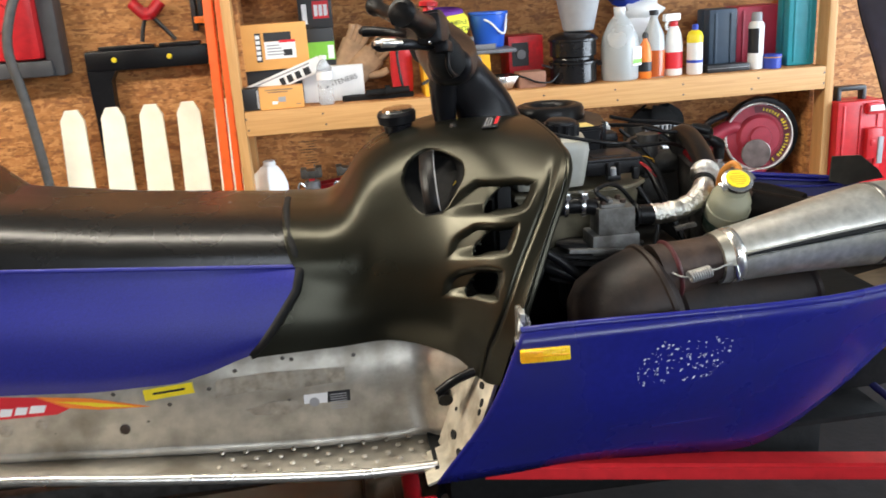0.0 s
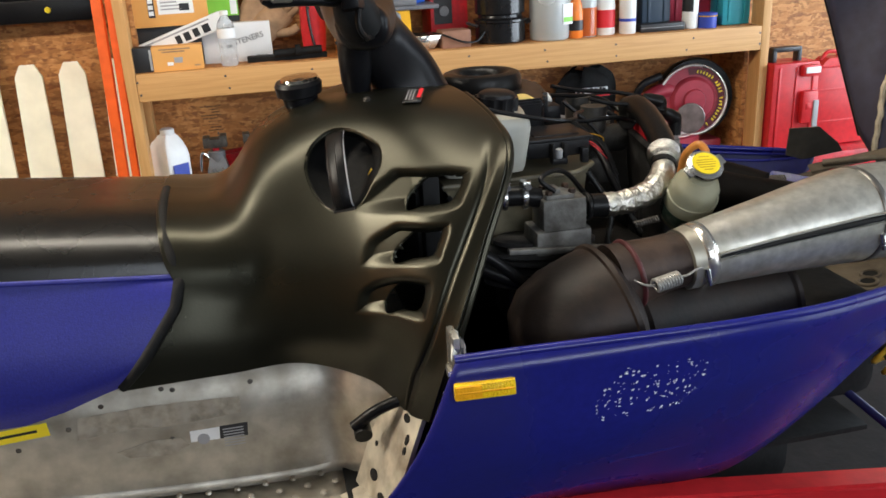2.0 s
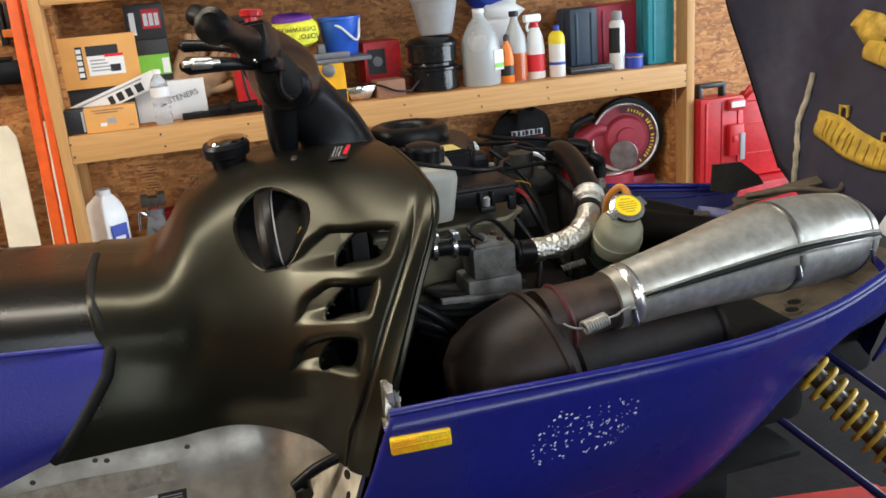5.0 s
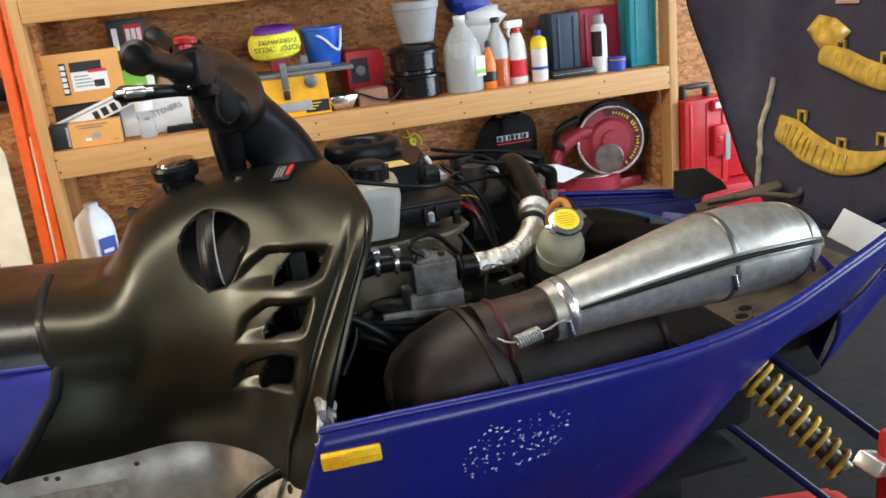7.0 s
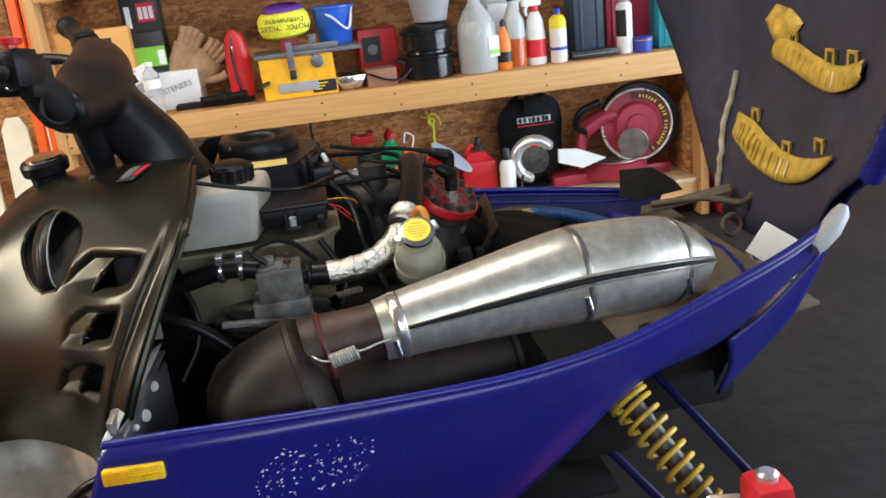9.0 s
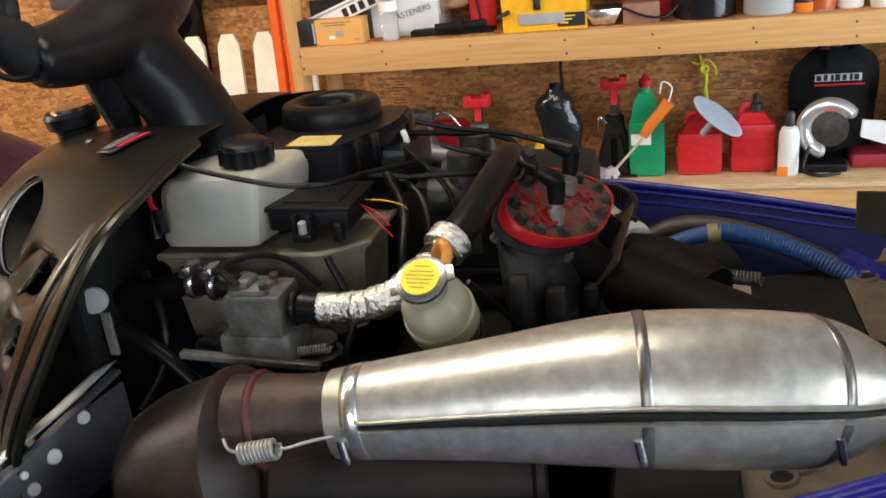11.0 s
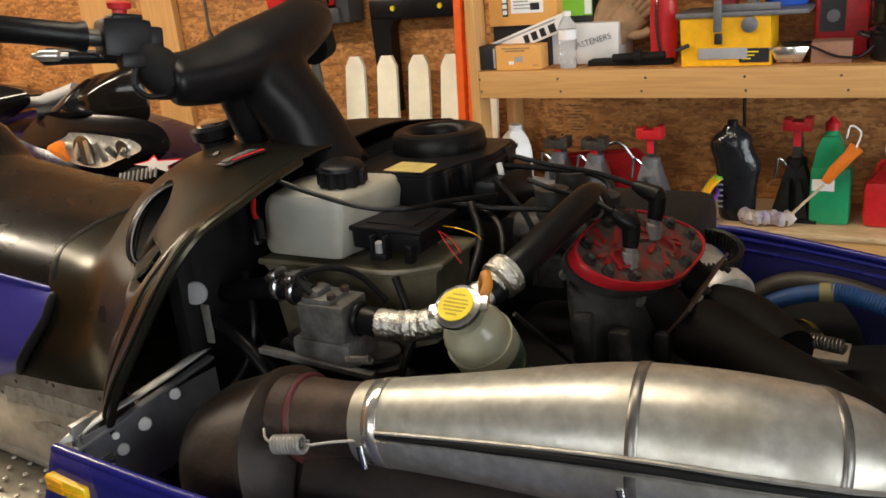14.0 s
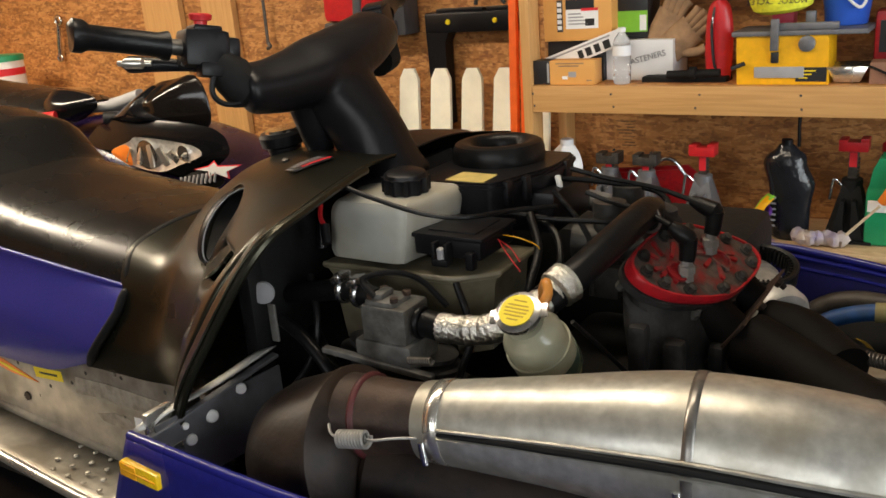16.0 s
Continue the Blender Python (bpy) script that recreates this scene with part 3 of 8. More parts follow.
fold = [(-1.9, 0.47), (-1.08, 0.41), (-0.795, 0.385), (-0.493, 0.364), (-0.324, 0.366), (-0.27, 0.40), (-0.235, 0.47)]
top = [(-1.9, 0.62), (-1.08, 0.60), (-0.795, 0.59), (-0.493, 0.585), (-0.33, 0.58), (-0.27, 0.57), (-0.2, 0.56)]
rows = []
for (xa, za), (xb, zb) in zip(spline(fold, 6), spline(top, 6)):
    bend = max(0.0, (xa + 0.33) / 0.1)
    rows.append([(xb, TUN_Y - 0.09 * bend, zb), ((xa + xb) / 2, TUN_Y - 0.09 * bend, (za + zb) / 2), (xa, TUN_Y - 0.002 - 0.09 * bend, za + 0.012), (xa, TUN_Y - 0.012 - 0.09 * bend, za)])
tunnel = thick(spart("tunnel", sheet(rows), ALU, "worn bare aluminium tunnel side"), 0.003)
spart("tunnel", mirror(sheet(rows)), ALU)
spart("tunnel_top", box(-1.9, -0.2, TUN_Y + 0.004, 2 * YC - TUN_Y - 0.004, 0.57, 0.58, 0.001), ALU)
brd = [[(x, TUN_Y - 0.01, z), (x, 1.30, z - 0.004 + 0.018 * (x < -0.6) * min(1, (-0.6 - x) / 0.5)), (x, 1.262, z + 0.0 + 0.03 * max(0, min(1, (-0.35 - x) / 0.65)))] for x, z in spline(fold[:5], 6)]
for side in (0, 1):
    b = sheet(brd)
    thick(spart("running_board", mirror(b) if side else b, ALU, "dirty dimpled aluminium running board"), 0.004)
    e = tube([(p[2][0], 1.258, p[2][2] + 0.0) for p in brd], 0.009, 10)
    spart("board_edge", mirror(e) if side else e, ALU_BRIGHT, "bright rolled aluminium edge")

# seat: a padded section drawn out along the tunnel
SEAT_X = [-0.55, -0.6, -0.7, -0.85, -1.0, -1.08, -1.13, -1.2, -1.3, -1.5, -1.85]


def seat_front(z):
    return np.interp(z, [0.5, 0.555, 0.6, 0.664, 0.70, 0.755, 0.80], [-0.645, -0.632, -0.59, -0.54, -0.53, -0.546, -0.556])


def seat_section(x, out=0.0):
    top_z = np.interp(x, [-1.85, -1.3, -1.16, -1.07, -0.85, -0.56], [0.96, 0.945, 0.92, 0.834, 0.802, 0.774])
    low_z = np.interp(x, [-1.85, -1.06, -0.874, -0.697, -0.634, -0.55], [0.58, 0.537, 0.523, 0.523, 0.535, 0.56])
    d = out
    pts = [(1.62, top_z + d), (1.53, top_z - 0.002 + d), (1.465, top_z - 0.016 + d), (1.427 - d, top_z - 0.042), (1.413 - d, top_z - 0.075), (1.398 - d, (top_z + low_z) / 2 + 0.02), (1.374 - d, (top_z + low_z) / 2 - 0.04), (1.366 - d, low_z + 0.03), (1.376 - d, low_z)]
    return np.array(pts)


rows = []
for i, x in enumerate(spline([[v] for v in SEAT_X], 5)[:, 0]):
    s = spline(seat_section(x), 5)
    w = max(0.0, 1 - (-0.55 - x) / 0.45)
    rows.append([(x + w * (seat_front(z) + 0.55), y, z) for y, z in s])
near = sheet(rows)
far = mirror(near)
cap_v = [rows[0][j] for j in range(len(rows[0]))]
cap = (cap_v + [(x, 2 * YC - y, z) for x, y, z in cap_v[::-1]], [list(range(2 * len(cap_v)))])
seat = spart("seat", joined(near, far, cap), VINYL, "black vinyl seat with a soft sheen")
panel, edge = [], []
for i, x in enumerate(spline([[v] for v in SEAT_X], 5)[:, 0]):
    s = spline(seat_section(x, 0.004), 8)
    zt = np.interp(x, [-1.85, -1.018, -0.793, -0.533], [0.80, 0.745, 0.724, 0.70])
    w = max(0.0, 1 - (-0.55 - x) / 0.45)
    s = s[s[:, 1] < zt + 0.01]
    zz = np.linspace(zt, s[-1, 1], 14)
    yy = np.interp(-zz, -s[:, 1], s[:, 0])
    panel.append([(x + w * (seat_front(z) + 0.55), y, z) for y, z in zip(yy, zz)])
    edge.append(panel[-1][0])
spart("seat_side_panel", sheet(panel), BLUE_VINYL, "blue vinyl side panel", seat)
spart("piping", tube(edge, 0.004, 8), BLUE_VINYL, "", seat)

gap = [(x + 0.003, y - 0.001, z) for x, y, z in rows[0]]
spart("seat_seam", tube(gap, 0.0085, 10), MATTE_BLACK, "dark gap in front of the seat", seat)

# console and tank cover: a control net, smoothed both ways
NET = [
    [(-0.555, 1.62, 0.775), (-0.555, 1.53, 0.772), (-0.552, 1.455, 0.757), (-0.545, 1.418, 0.72), (-0.53, 1.4, 0.67), (-0.575, 1.382, 0.61), (-0.62, 1.374, 0.555)],
    [(-0.46, 1.62, 0.775), (-0.46, 1.53, 0.773), (-0.455, 1.45, 0.755), (-0.447, 1.408, 0.715), (-0.44, 1.39, 0.66), (-0.46, 1.375, 0.61), (-0.48, 1.37, 0.56)],
    [(-0.39, 1.62, 0.862), (-0.39, 1.54, 0.852), (-0.388, 1.468, 0.82), (-0.38, 1.412, 0.755), (-0.375, 1.372, 0.69), (-0.375, 1.357, 0.62), (-0.37, 1.37, 0.562)],
    [(-0.31, 1.62, 0.897), (-0.3, 1.53, 0.893), (-0.285, 1.455, 0.868), (-0.277, 1.37, 0.785), (-0.275, 1.315, 0.70), (-0.275, 1.30, 0.62), (-0.275, 1.325, 0.54)],
    [(-0.19, 1.62, 0.903), (-0.185, 1.52, 0.91), (-0.175, 1.40, 0.885), (-0.178, 1.285, 0.808), (-0.2, 1.24, 0.72), (-0.215, 1.222, 0.63), (-0.235, 1.25, 0.52)],
    [(-0.085, 1.62, 0.903), (-0.08, 1.50, 0.905), (-0.072, 1.36, 0.887), (-0.08, 1.272, 0.858), (-0.13, 1.222, 0.76), (-0.175, 1.19, 0.66), (-0.215, 1.2, 0.53)],
]


def console_net(nu, nv):
    return np.array([spline(c, nv) for c in spline(np.array(NET), nu)])


NU, NV = 60, 56
CON = console_net(NU, NV)


def inside(poly, u, v):
    hit = np.zeros(np.shape(u), bool)
    for (a, b), (c, d) in zip(poly, np.roll(poly, -1, 0)):
        hit ^= ((b > v) != (d > v)) & (u < (c - a) * (v - b) / (d - b + 1e-12) + a)
    return hit


def ring(pts, n=8):
    """A closed smooth outline through a few corners."""
    p = np.array(pts, float)
    return spline(np.vstack([p[-2:], p, p[:3]]), n)[2 * n:-3 * n + n]


def closed_ring(pts, n=8):
    p = ring(pts, n)
    return np.vstack([p, p[:1]])


SCOOPS = [
    ring([(2.98, 3.08), (3.02, 2.92), (3.25, 2.75), (3.5, 2.6), (3.72, 2.53), (4.2, 2.63), (4.5, 2.8), (4.54, 2.92), (4.46, 3.15), (4.32, 3.27), (3.7, 3.14), (3.2, 3.14)]),
    ring([(2.95, 3.83), (2.99, 3.7), (3.12, 3.45), (3.38, 3.28), (3.62, 3.2), (4.16, 3.32), (4.29, 3.46), (4.26, 3.72), (4.16, 3.88), (3.7, 3.83), (3.05, 3.86)]),
    ring([(2.75, 4.6), (2.82, 4.45), (2.92, 4.18), (3.18, 4.0), (3.7, 3.93), (4.05, 4.03), (4.13, 4.2), (4.08, 4.42), (3.97, 4.63), (3.38, 4.57), (2.85, 4.62)]),
]
HOLES = [
    ring([(3.68, 3.09), (3.75, 2.95), (3.95, 2.79), (4.08, 2.75), (4.22, 2.75), (4.4, 2.86), (4.44, 2.94), (4.37, 3.1), (4.26, 3.17), (3.9, 3.09)]),
    ring([(3.48, 3.78), (3.6, 3.58), (3.82, 3.42), (4.02, 3.42), (4.12, 3.43), (4.2, 3.5), (4.17, 3.68), (4.1, 3.79), (3.8, 3.76)]),
    ring([(3.3, 4.53), (3.4, 4.3), (3.62, 4.12), (3.86, 4.1), (3.98, 4.13), (4.04, 4.22), (4.0, 4.4), (3.91, 4.53), (3.6, 4.51)]),
    ring([(2.54, 2.28), (2.7, 1.98), (2.98, 1.83), (3.18, 1.9), (3.38, 2.1), (3.5, 2.28), (3.46, 2.5), (3.32, 2.7), (3.1, 2.97), (2.9, 3.02), (2.68, 2.93), (2.55, 2.6)]),
]


def console_point(u, v):
    i, j = min(u * NU, CON.shape[0] - 1.001), min(v * NV, CON.shape[1] - 1.001)
    a, b = int(i), int(j)
    s, t = i - a, j - b
    return CON[a, b] * (1 - s) * (1 - t) + CON[a + 1, b] * s * (1 - t) + CON[a, b + 1] * (1 - s) * t + CON[a + 1, b + 1] * s * t


def dense(poly):
    return np.vstack([np.linspace(a, b, 6, endpoint=False) for a, b in zip(poly, np.roll(poly, -1, 0))])


def scoop_depth(u, w):
    """How far the moulded scoops and the groove along the front flange lie behind the console's surface."""
    depth = np.zeros_like(u)
    for poly in SCOOPS:
        fine = dense(poly)
        near = (u > poly[:, 0].min()) & (u < poly[:, 0].max()) & (w > poly[:, 1].min()) & (w < poly[:, 1].max())
        d = np.hypot(u[near][:, None] - fine[:, 0], w[near][:, None] - fine[:, 1]).min(-1)
        q = np.clip(d / 0.19, 0, 1)
        lead = np.clip((u[near] - poly[:, 0].min()) / 0.85, 0.0, 1)
        depth[near] += inside(poly, u[near], w[near]) * 0.024 * q * q * (3 - 2 * q) * lead
    mid = np.interp(w, [2.3, 3.22, 3.85, 4.6, 5.4], [4.86, 4.72, 4.59, 4.32, 3.98])
    g = np.clip(1 - np.abs(u - mid) / 0.14, 0, 1)
    depth += 0.0065 * g * g * (3 - 2 * g) * np.clip((w - 2.3) / 0.5, 0, 1)
    return depth


def console_shell():
    nu, nv = CON.shape[:2]
    U, W = np.meshgrid(np.arange(nu) / NU, np.arange(nv) / NV, indexing="ij")
    edge = np.zeros(U.shape, bool)
    for poly in HOLES:
        fine = dense(poly)
        box_near = (U > poly[:, 0].min() - 0.1) & (U < poly[:, 0].max() + 0.1) & (W > poly[:, 1].min() - 0.1) & (W < poly[:, 1].max() + 0.1)
        d = np.hypot(U[box_near][:, None] - fine[:, 0], W[box_near][:, None] - fine[:, 1])
        k, close = d.argmin(-1), d.min(-1) < 0.0091
        i, j = np.nonzero(box_near)
        U[i[close], j[close]], W[i[close], j[close]] = fine[k[close], 0], fine[k[close], 1]
        edge[i[close], j[close]] = True
    depth, V = scoop_depth(U, W), []
    for i in range(nu):
        for j in range(nv):
            p = console_point(U[i, j], W[i, j])
            V.append((p[0], p[1] + depth[i, j], p[2]))
    F, near = [], []
    for i in range(nu - 1):
        for j in range(nv - 1):
            q = [(i, j), (i, j + 1), (i + 1, j + 1), (i + 1, j)]
            on = [edge[c] for c in q]
            if not any(on):
                F.append(q)
            elif on[1] and on[3] and not (on[0] and on[2]):
                near += [[q[0], q[1], q[3]], [q[1], q[2], q[3]]]
            else:
                near += [[q[0], q[1], q[2]], [q[0], q[2], q[3]]]
    F += near
    cu, cw = (np.array([[np.mean([g[c] for c in q])] for q in F]) for g in (U, W))
    gone = np.zeros_like(cu, bool)
    for poly in HOLES:
        gone |= inside(poly, cu, cw)
    F = [[i * nv + j for i, j in q] for q, cut in zip(F, gone[:, 0]) if not cut]
    return V, F


shell = console_shell()
console = thick(spart("console", shell, BLACK_PLASTIC, "black moulded console and tank cover with vent slots"), 0.005, 1)
spart("console_far_side", mirror(sheet(CON[::5, ::5])), BLACK_PLASTIC)
front = [p for p in CON[-1, NV:]]
spart("front_flange", tube([p + np.array((0.004, 0.004, 0)) for p in front[::4]], 0.006, 8), BLACK_PLASTIC, "", console)
seam = [console_point(u, v) - np.array((0, 0.0004, 0)) for u, v in spline([(2.74, 3.05), (2.52, 3.55), (2.36, 4.3), (2.2, 5.3), (2.14, 5.9)], 8)]
spart("mould_seam", tube(seam, 0.0017, 6), BLACK_PLASTIC, "", console)
for poly in SCOOPS:
    low = np.array([q for q in poly if q[1] > poly[:, 1].mean() + 0.1])
    low = low[low[:, 0].argsort()]
    lip = np.array([console_point(u, v) + np.array((0, -0.0002, 0)) for u, v in low])
    spart("vent_lip", tube(lip, np.interp(np.linspace(0, 1, len(lip)), [0, 0.2, 0.9, 1], [0.001, 0.0032, 0.003, 0.001]), 8), BLACK_PLASTIC, "", console)


def ridge(name, uv, r):
    pts = [console_point(u, v) for u, v in spline(uv, 8)]
    spart(name, tube(pts, np.interp(np.linspace(0, 1, len(pts)), [0, 0.25, 0.8, 1], [0.3 * r, r, r, 0.3 * r]), 10), BLACK_PLASTIC, "", console)


ridge("moulded_ridge", [(3.25, 1.0), (3.22, 1.42), (3.18, 1.8), (3.34, 2.02), (3.5, 2.24)], 0.0045)
ridge("moulded_ridge", [(3.92, 0.88), (3.72, 1.65), (3.6, 2.1), (3.5, 2.5), (3.36, 2.72)], 0.005)
# the smooth saddle panel round the steering column
rows = []
for u in np.linspace(3.6, 5.0, 30):
    v0, v1 = np.interp(u, [3.6, 3.72, 3.92, 4.0], [2.12, 1.65, 0.88, 0.0]), np.interp(u, [3.6, 3.92, 4.35, 4.85, 5.0], [2.14, 2.04, 1.86, 1.55, 1.42])
    rows.append([console_point(u, v0 + (v1 - v0) * k / 17) + np.array((0, -0.3, 1.0)) * 0.002 for k in range(18)])
for side in (0, 1):
    thick(spart("saddle_panel", mirror(sheet(rows)) if side else sheet(rows), SOFT_BLACK, "smooth black panel round the steering column", console), 0.0015, 0)
spart("ignition_lock", lathe([(0.007, 0), (0.007, 0.004), (0.005, 0.006), (0.005, 0.009), (0.001, 0.01)], along(console_point(3.62, 1.15), console_point(3.62, 1.15) + np.array((-0.1, -0.4, 1.0)))), DARK_STEEL, "dull metal key lock", console)
# knee recess: a dark pocket with a strap across it
pocket = [console_point(u, v) for u, v in HOLES[3]]
mid_p = np.mean(pocket, 0)
rows = [[(1 - s) * p + s * mid_p + np.array((0.01, 0.045, 0.0)) * min(1, s * 3) for p in pocket + pocket[:1]] for s in (0, 0.08, 0.35, 0.7, 0.98)]
spart("knee_recess", sheet(rows), MATTE_BLACK, "dark recessed pocket", console)
spart("recess_rim", tube([np.array(p) + np.array((0, -0.0005, 0)) for p in pocket + pocket[:1]], 0.0026, 8), BLACK_PLASTIC, "", console)
rows = []
for v in np.linspace(1.9, 2.98, 22):
    k = (v - 1.9) / 1.08
    bulge = 0.024 * math.sin(math.pi * k) ** 0.6
    rows.append([console_point(3.02 - 0.12 * k + 0.11 * q, v) + np.array((-0.3, -1.0, 0.3)) * (bulge + 0.003 - 0.004 * q * q) for q in np.linspace(-1, 1, 9)])
strap = thick(spart("grab_strap", sheet(rows), RUBBER, "black grab strap", console), 0.005, 0)
for q in (0, 4, 8):
    spart("strap_piping", tube([r[q] + np.array((-0.0006, -0.002, 0.0006)) for r in rows], 0.0013, 6), GREY_PLASTIC if q == 8 else RUBBER, "", console)
spart("strap_anchor", tube([console_point(u, 3.0) + np.array((0, -0.003, 0)) for u in np.linspace(2.76, 3.04, 8)], 0.004, 8), SOFT_BLACK, "", console)
# small ochre piece added low in the recess
spart("ochre_piece", tube([mid_p + np.array((0.028, 0.01, -0.028)), mid_p + np.array((0.036, -0.004, -0.02)), mid_p + np.array((0.04, -0.006, -0.004))], [0.006, 0.008, 0.004], 10), DUCT_YELLOW, "small ochre piece low in the recess", console)


def on_console(x, y, lift=0.0015):
    """The point of the console's upper side over x and y."""
    flat = CON[:, :int(2.5 * NV)].reshape(-1, 3)
    k = np.argsort((flat[:, 0] - x) ** 2 + (flat[:, 1] - y) ** 2)[:4]
    w = 1 / (1e-6 + (flat[k, 0] - x) ** 2 + (flat[k, 1] - y) ** 2)
    return np.array((x, y, float((flat[k, 2] * w).sum() / w.sum()) + lift))


def label_patch(a0, a1, b0, b1, lift):
    """A patch of the label: a runs along it, b across it."""
    rows = []
    for b in np.linspace(b0, b1, 4):
        rows.append([on_console(-0.184 + 0.02 * a + 0.027 * b, 1.456 + 0.062 * a - 0.007 * b, lift) for a in np.linspace(a0, a1, 9)])
    return sheet(rows)


thick(spart("warning_label", label_patch(0, 1, 0, 1, 0.0092), BLACK_CARD, "black warning label with a red bar", console), 0.001)
spart("label_bar", label_patch(0.2, 0.98, 0.72, 0.95, 0.0106), RED_LABEL, "", console)
for b in (0.15, 0.32, 0.49):
    spart("label_print", label_patch(0.08, 0.85, b, b + 0.07, 0.0106), GREY_PLASTIC, "", console)

# fuel cap on the console
fcap = spart("fuel_cap", lathe([(0.026, 0), (0.028, 0.02), (0.036, 0.024), (0.038, 0.04), (0.034, 0.046), (0.001, 0.046)], pose(-0.32, 1.61, 0.888, 4, -4)), SOFT_BLACK, "black fuel cap with a silver top")
spart("cap_top", lathe([(0.031, 0), (0.029, 0.004), (0.012, 0.0055), (0.001, 0.0055)], pose(-0.32, 1.61, 0.934, 4, -4)), SILVER_CAP, "crinkled silver cap face", fcap)

# handlebar with its moulded pad


def pad_loft(stations):
    rows = []
    for x, z, hy, ht, tilt in stations:
        row = []
        for k in range(33):
            a = 2 * math.pi * k / 32
            c, q = math.cos(a), math.sin(a)
            c, q = math.copysign(abs(c) ** 0.75, c), math.copysign(abs(q) ** 0.8, q)
            row.append((x + ht * q * math.cos(tilt), YC + hy * c, z + ht * q * math.sin(tilt)))
        rows.append(row)
    return sheet(spline(np.array(rows), 5))


def horn(stations):
    """A rounded arm drawn out sideways: centre, half depth and half height at each station."""
    rows = []
    for x, y, z, hx, hz, yaw in stations:
        row = []
        for k in range(33):
            a = 2 * math.pi * k / 32
            c, q = math.cos(a), math.sin(a)
            c, q = math.copysign(abs(c) ** 0.85, c), math.copysign(abs(q) ** 0.85, q)
            row.append((x + hx * c * math.cos(yaw), y + hx * c * math.sin(yaw), z + hz * q - 0.25 * hz * c * (q > 0) * q))
        rows.append(row)
    return sheet(spline(np.array(rows), 6))


pad = pad_loft([(-0.146, 0.866, 0.004, 0.004, 0.0), (-0.14, 0.868, 0.066, 0.078, 0.0), (-0.141, 0.89, 0.056, 0.066, 0.2), (-0.152, 0.93, 0.05, 0.055, 0.5), (-0.175, 0.965, 0.055, 0.051, 0.6), (-0.203, 1.0, 0.066, 0.05, 0.7), (-0.222, 1.03, 0.08, 0.05, 0.8), (-0.228, 1.042, 0.06, 0.03, 0.8), (-0.228, 1.043, 0.003, 0.002, 0.8)])
arms = horn([(-0.235, 1.449, 1.026, 0.002, 0.002, -0.5), (-0.235, 1.45, 1.026, 0.038, 0.032, -0.5), (-0.228, 1.485, 1.022, 0.043, 0.037, -0.4), (-0.222, 1.54, 1.024, 0.05, 0.043, -0.2), (-0.218, 1.59, 1.034, 0.056, 0.045, -0.05), (-0.218, 1.64, 1.042, 0.056, 0.045, 0.05), (-0.224, 1.71, 1.056, 0.05, 0.042, 0.2), (-0.236, 1.765, 1.068, 0.043, 0.038, 0.4), (-0.245, 1.79, 1.07, 0.037, 0.033, 0.5), (-0.245, 1.791, 1.07, 0.002, 0.002, 0.5)])
BARP = [(-0.225, 1.5, 1.028), (-0.245, 1.455, 1.055), (-0.262, 1.42, 1.083), (-0.286, 1.36, 1.097), (-0.325, 1.264, 1.121)]
bar = spart("handlebar", hose(BARP, 0.011), DARK_STEEL, "black handlebar half")
bar2 = spart("handlebar", mirror(hose(BARP, 0.011)), DARK_STEEL)
riser = spart("handlebar_pad", joined(pad, arms), SOFT_BLACK, "black moulded riser pad with wide flared ends", bar)
melt = riser.modifiers.new("melt", "REMESH")
melt.mode, melt.voxel_size, melt.use_smooth_shade = "VOXEL", 0.005, True
even = riser.modifiers.new("even", "SMOOTH")
even.factor, even.iterations = 0.5, 16
spart("pad_base", lathe([(0.086, 0), (0.083, 0.008), (0.076, 0.014), (0.06, 0.016)], pose(-0.148, YC, 0.868, 0, 0)), SOFT_BLACK, "", bar)
GRIP = tube([(-0.283, 1.369, 1.096), (-0.285, 1.364, 1.097), (-0.288, 1.357, 1.099), (-0.304, 1.316, 1.109), (-0.32, 1.277, 1.118), (-0.323, 1.27, 1.12), (-0.328, 1.259, 1.123), (-0.329, 1.257, 1.123)], [0.02, 0.019, 0.0165, 0.016, 0.0165, 0.0215, 0.0215, 0.015], 18)
BOOT = tube([(-0.23, 1.475, 1.026), (-0.237, 1.448, 1.03), (-0.245, 1.44, 1.048), (-0.256, 1.426, 1.07)], [0.028, 0.032, 0.03, 0.022], 18)
SWITCH = moved(joined(box(-0.034, 0.03, -0.022, 0.022, -0.026, 0.024, 0.008), box(-0.015, 0.022, -0.026, 0.0, -0.04, -0.02, 0.006), box(0.026, 0.046, -0.019, 0.019, -0.019, 0.016, 0.006), box(-0.02, 0.02, -0.018, 0.018, 0.022, 0.03, 0.004)), pose(-0.264, 1.416, 1.087, -7, 10, 68))
LEVER = hose([(-0.262, 1.432, 1.066), (-0.285, 1.408, 1.065), (-0.312, 1.386, 1.069), (-0.345, 1.37, 1.072), (-0.37, 1.361, 1.073)], np.interp(np.linspace(0, 1, 33), [0, 0.3, 0.75, 0.9, 1], [0.014, 0.008, 0.011, 0.012, 0.005]), 10)
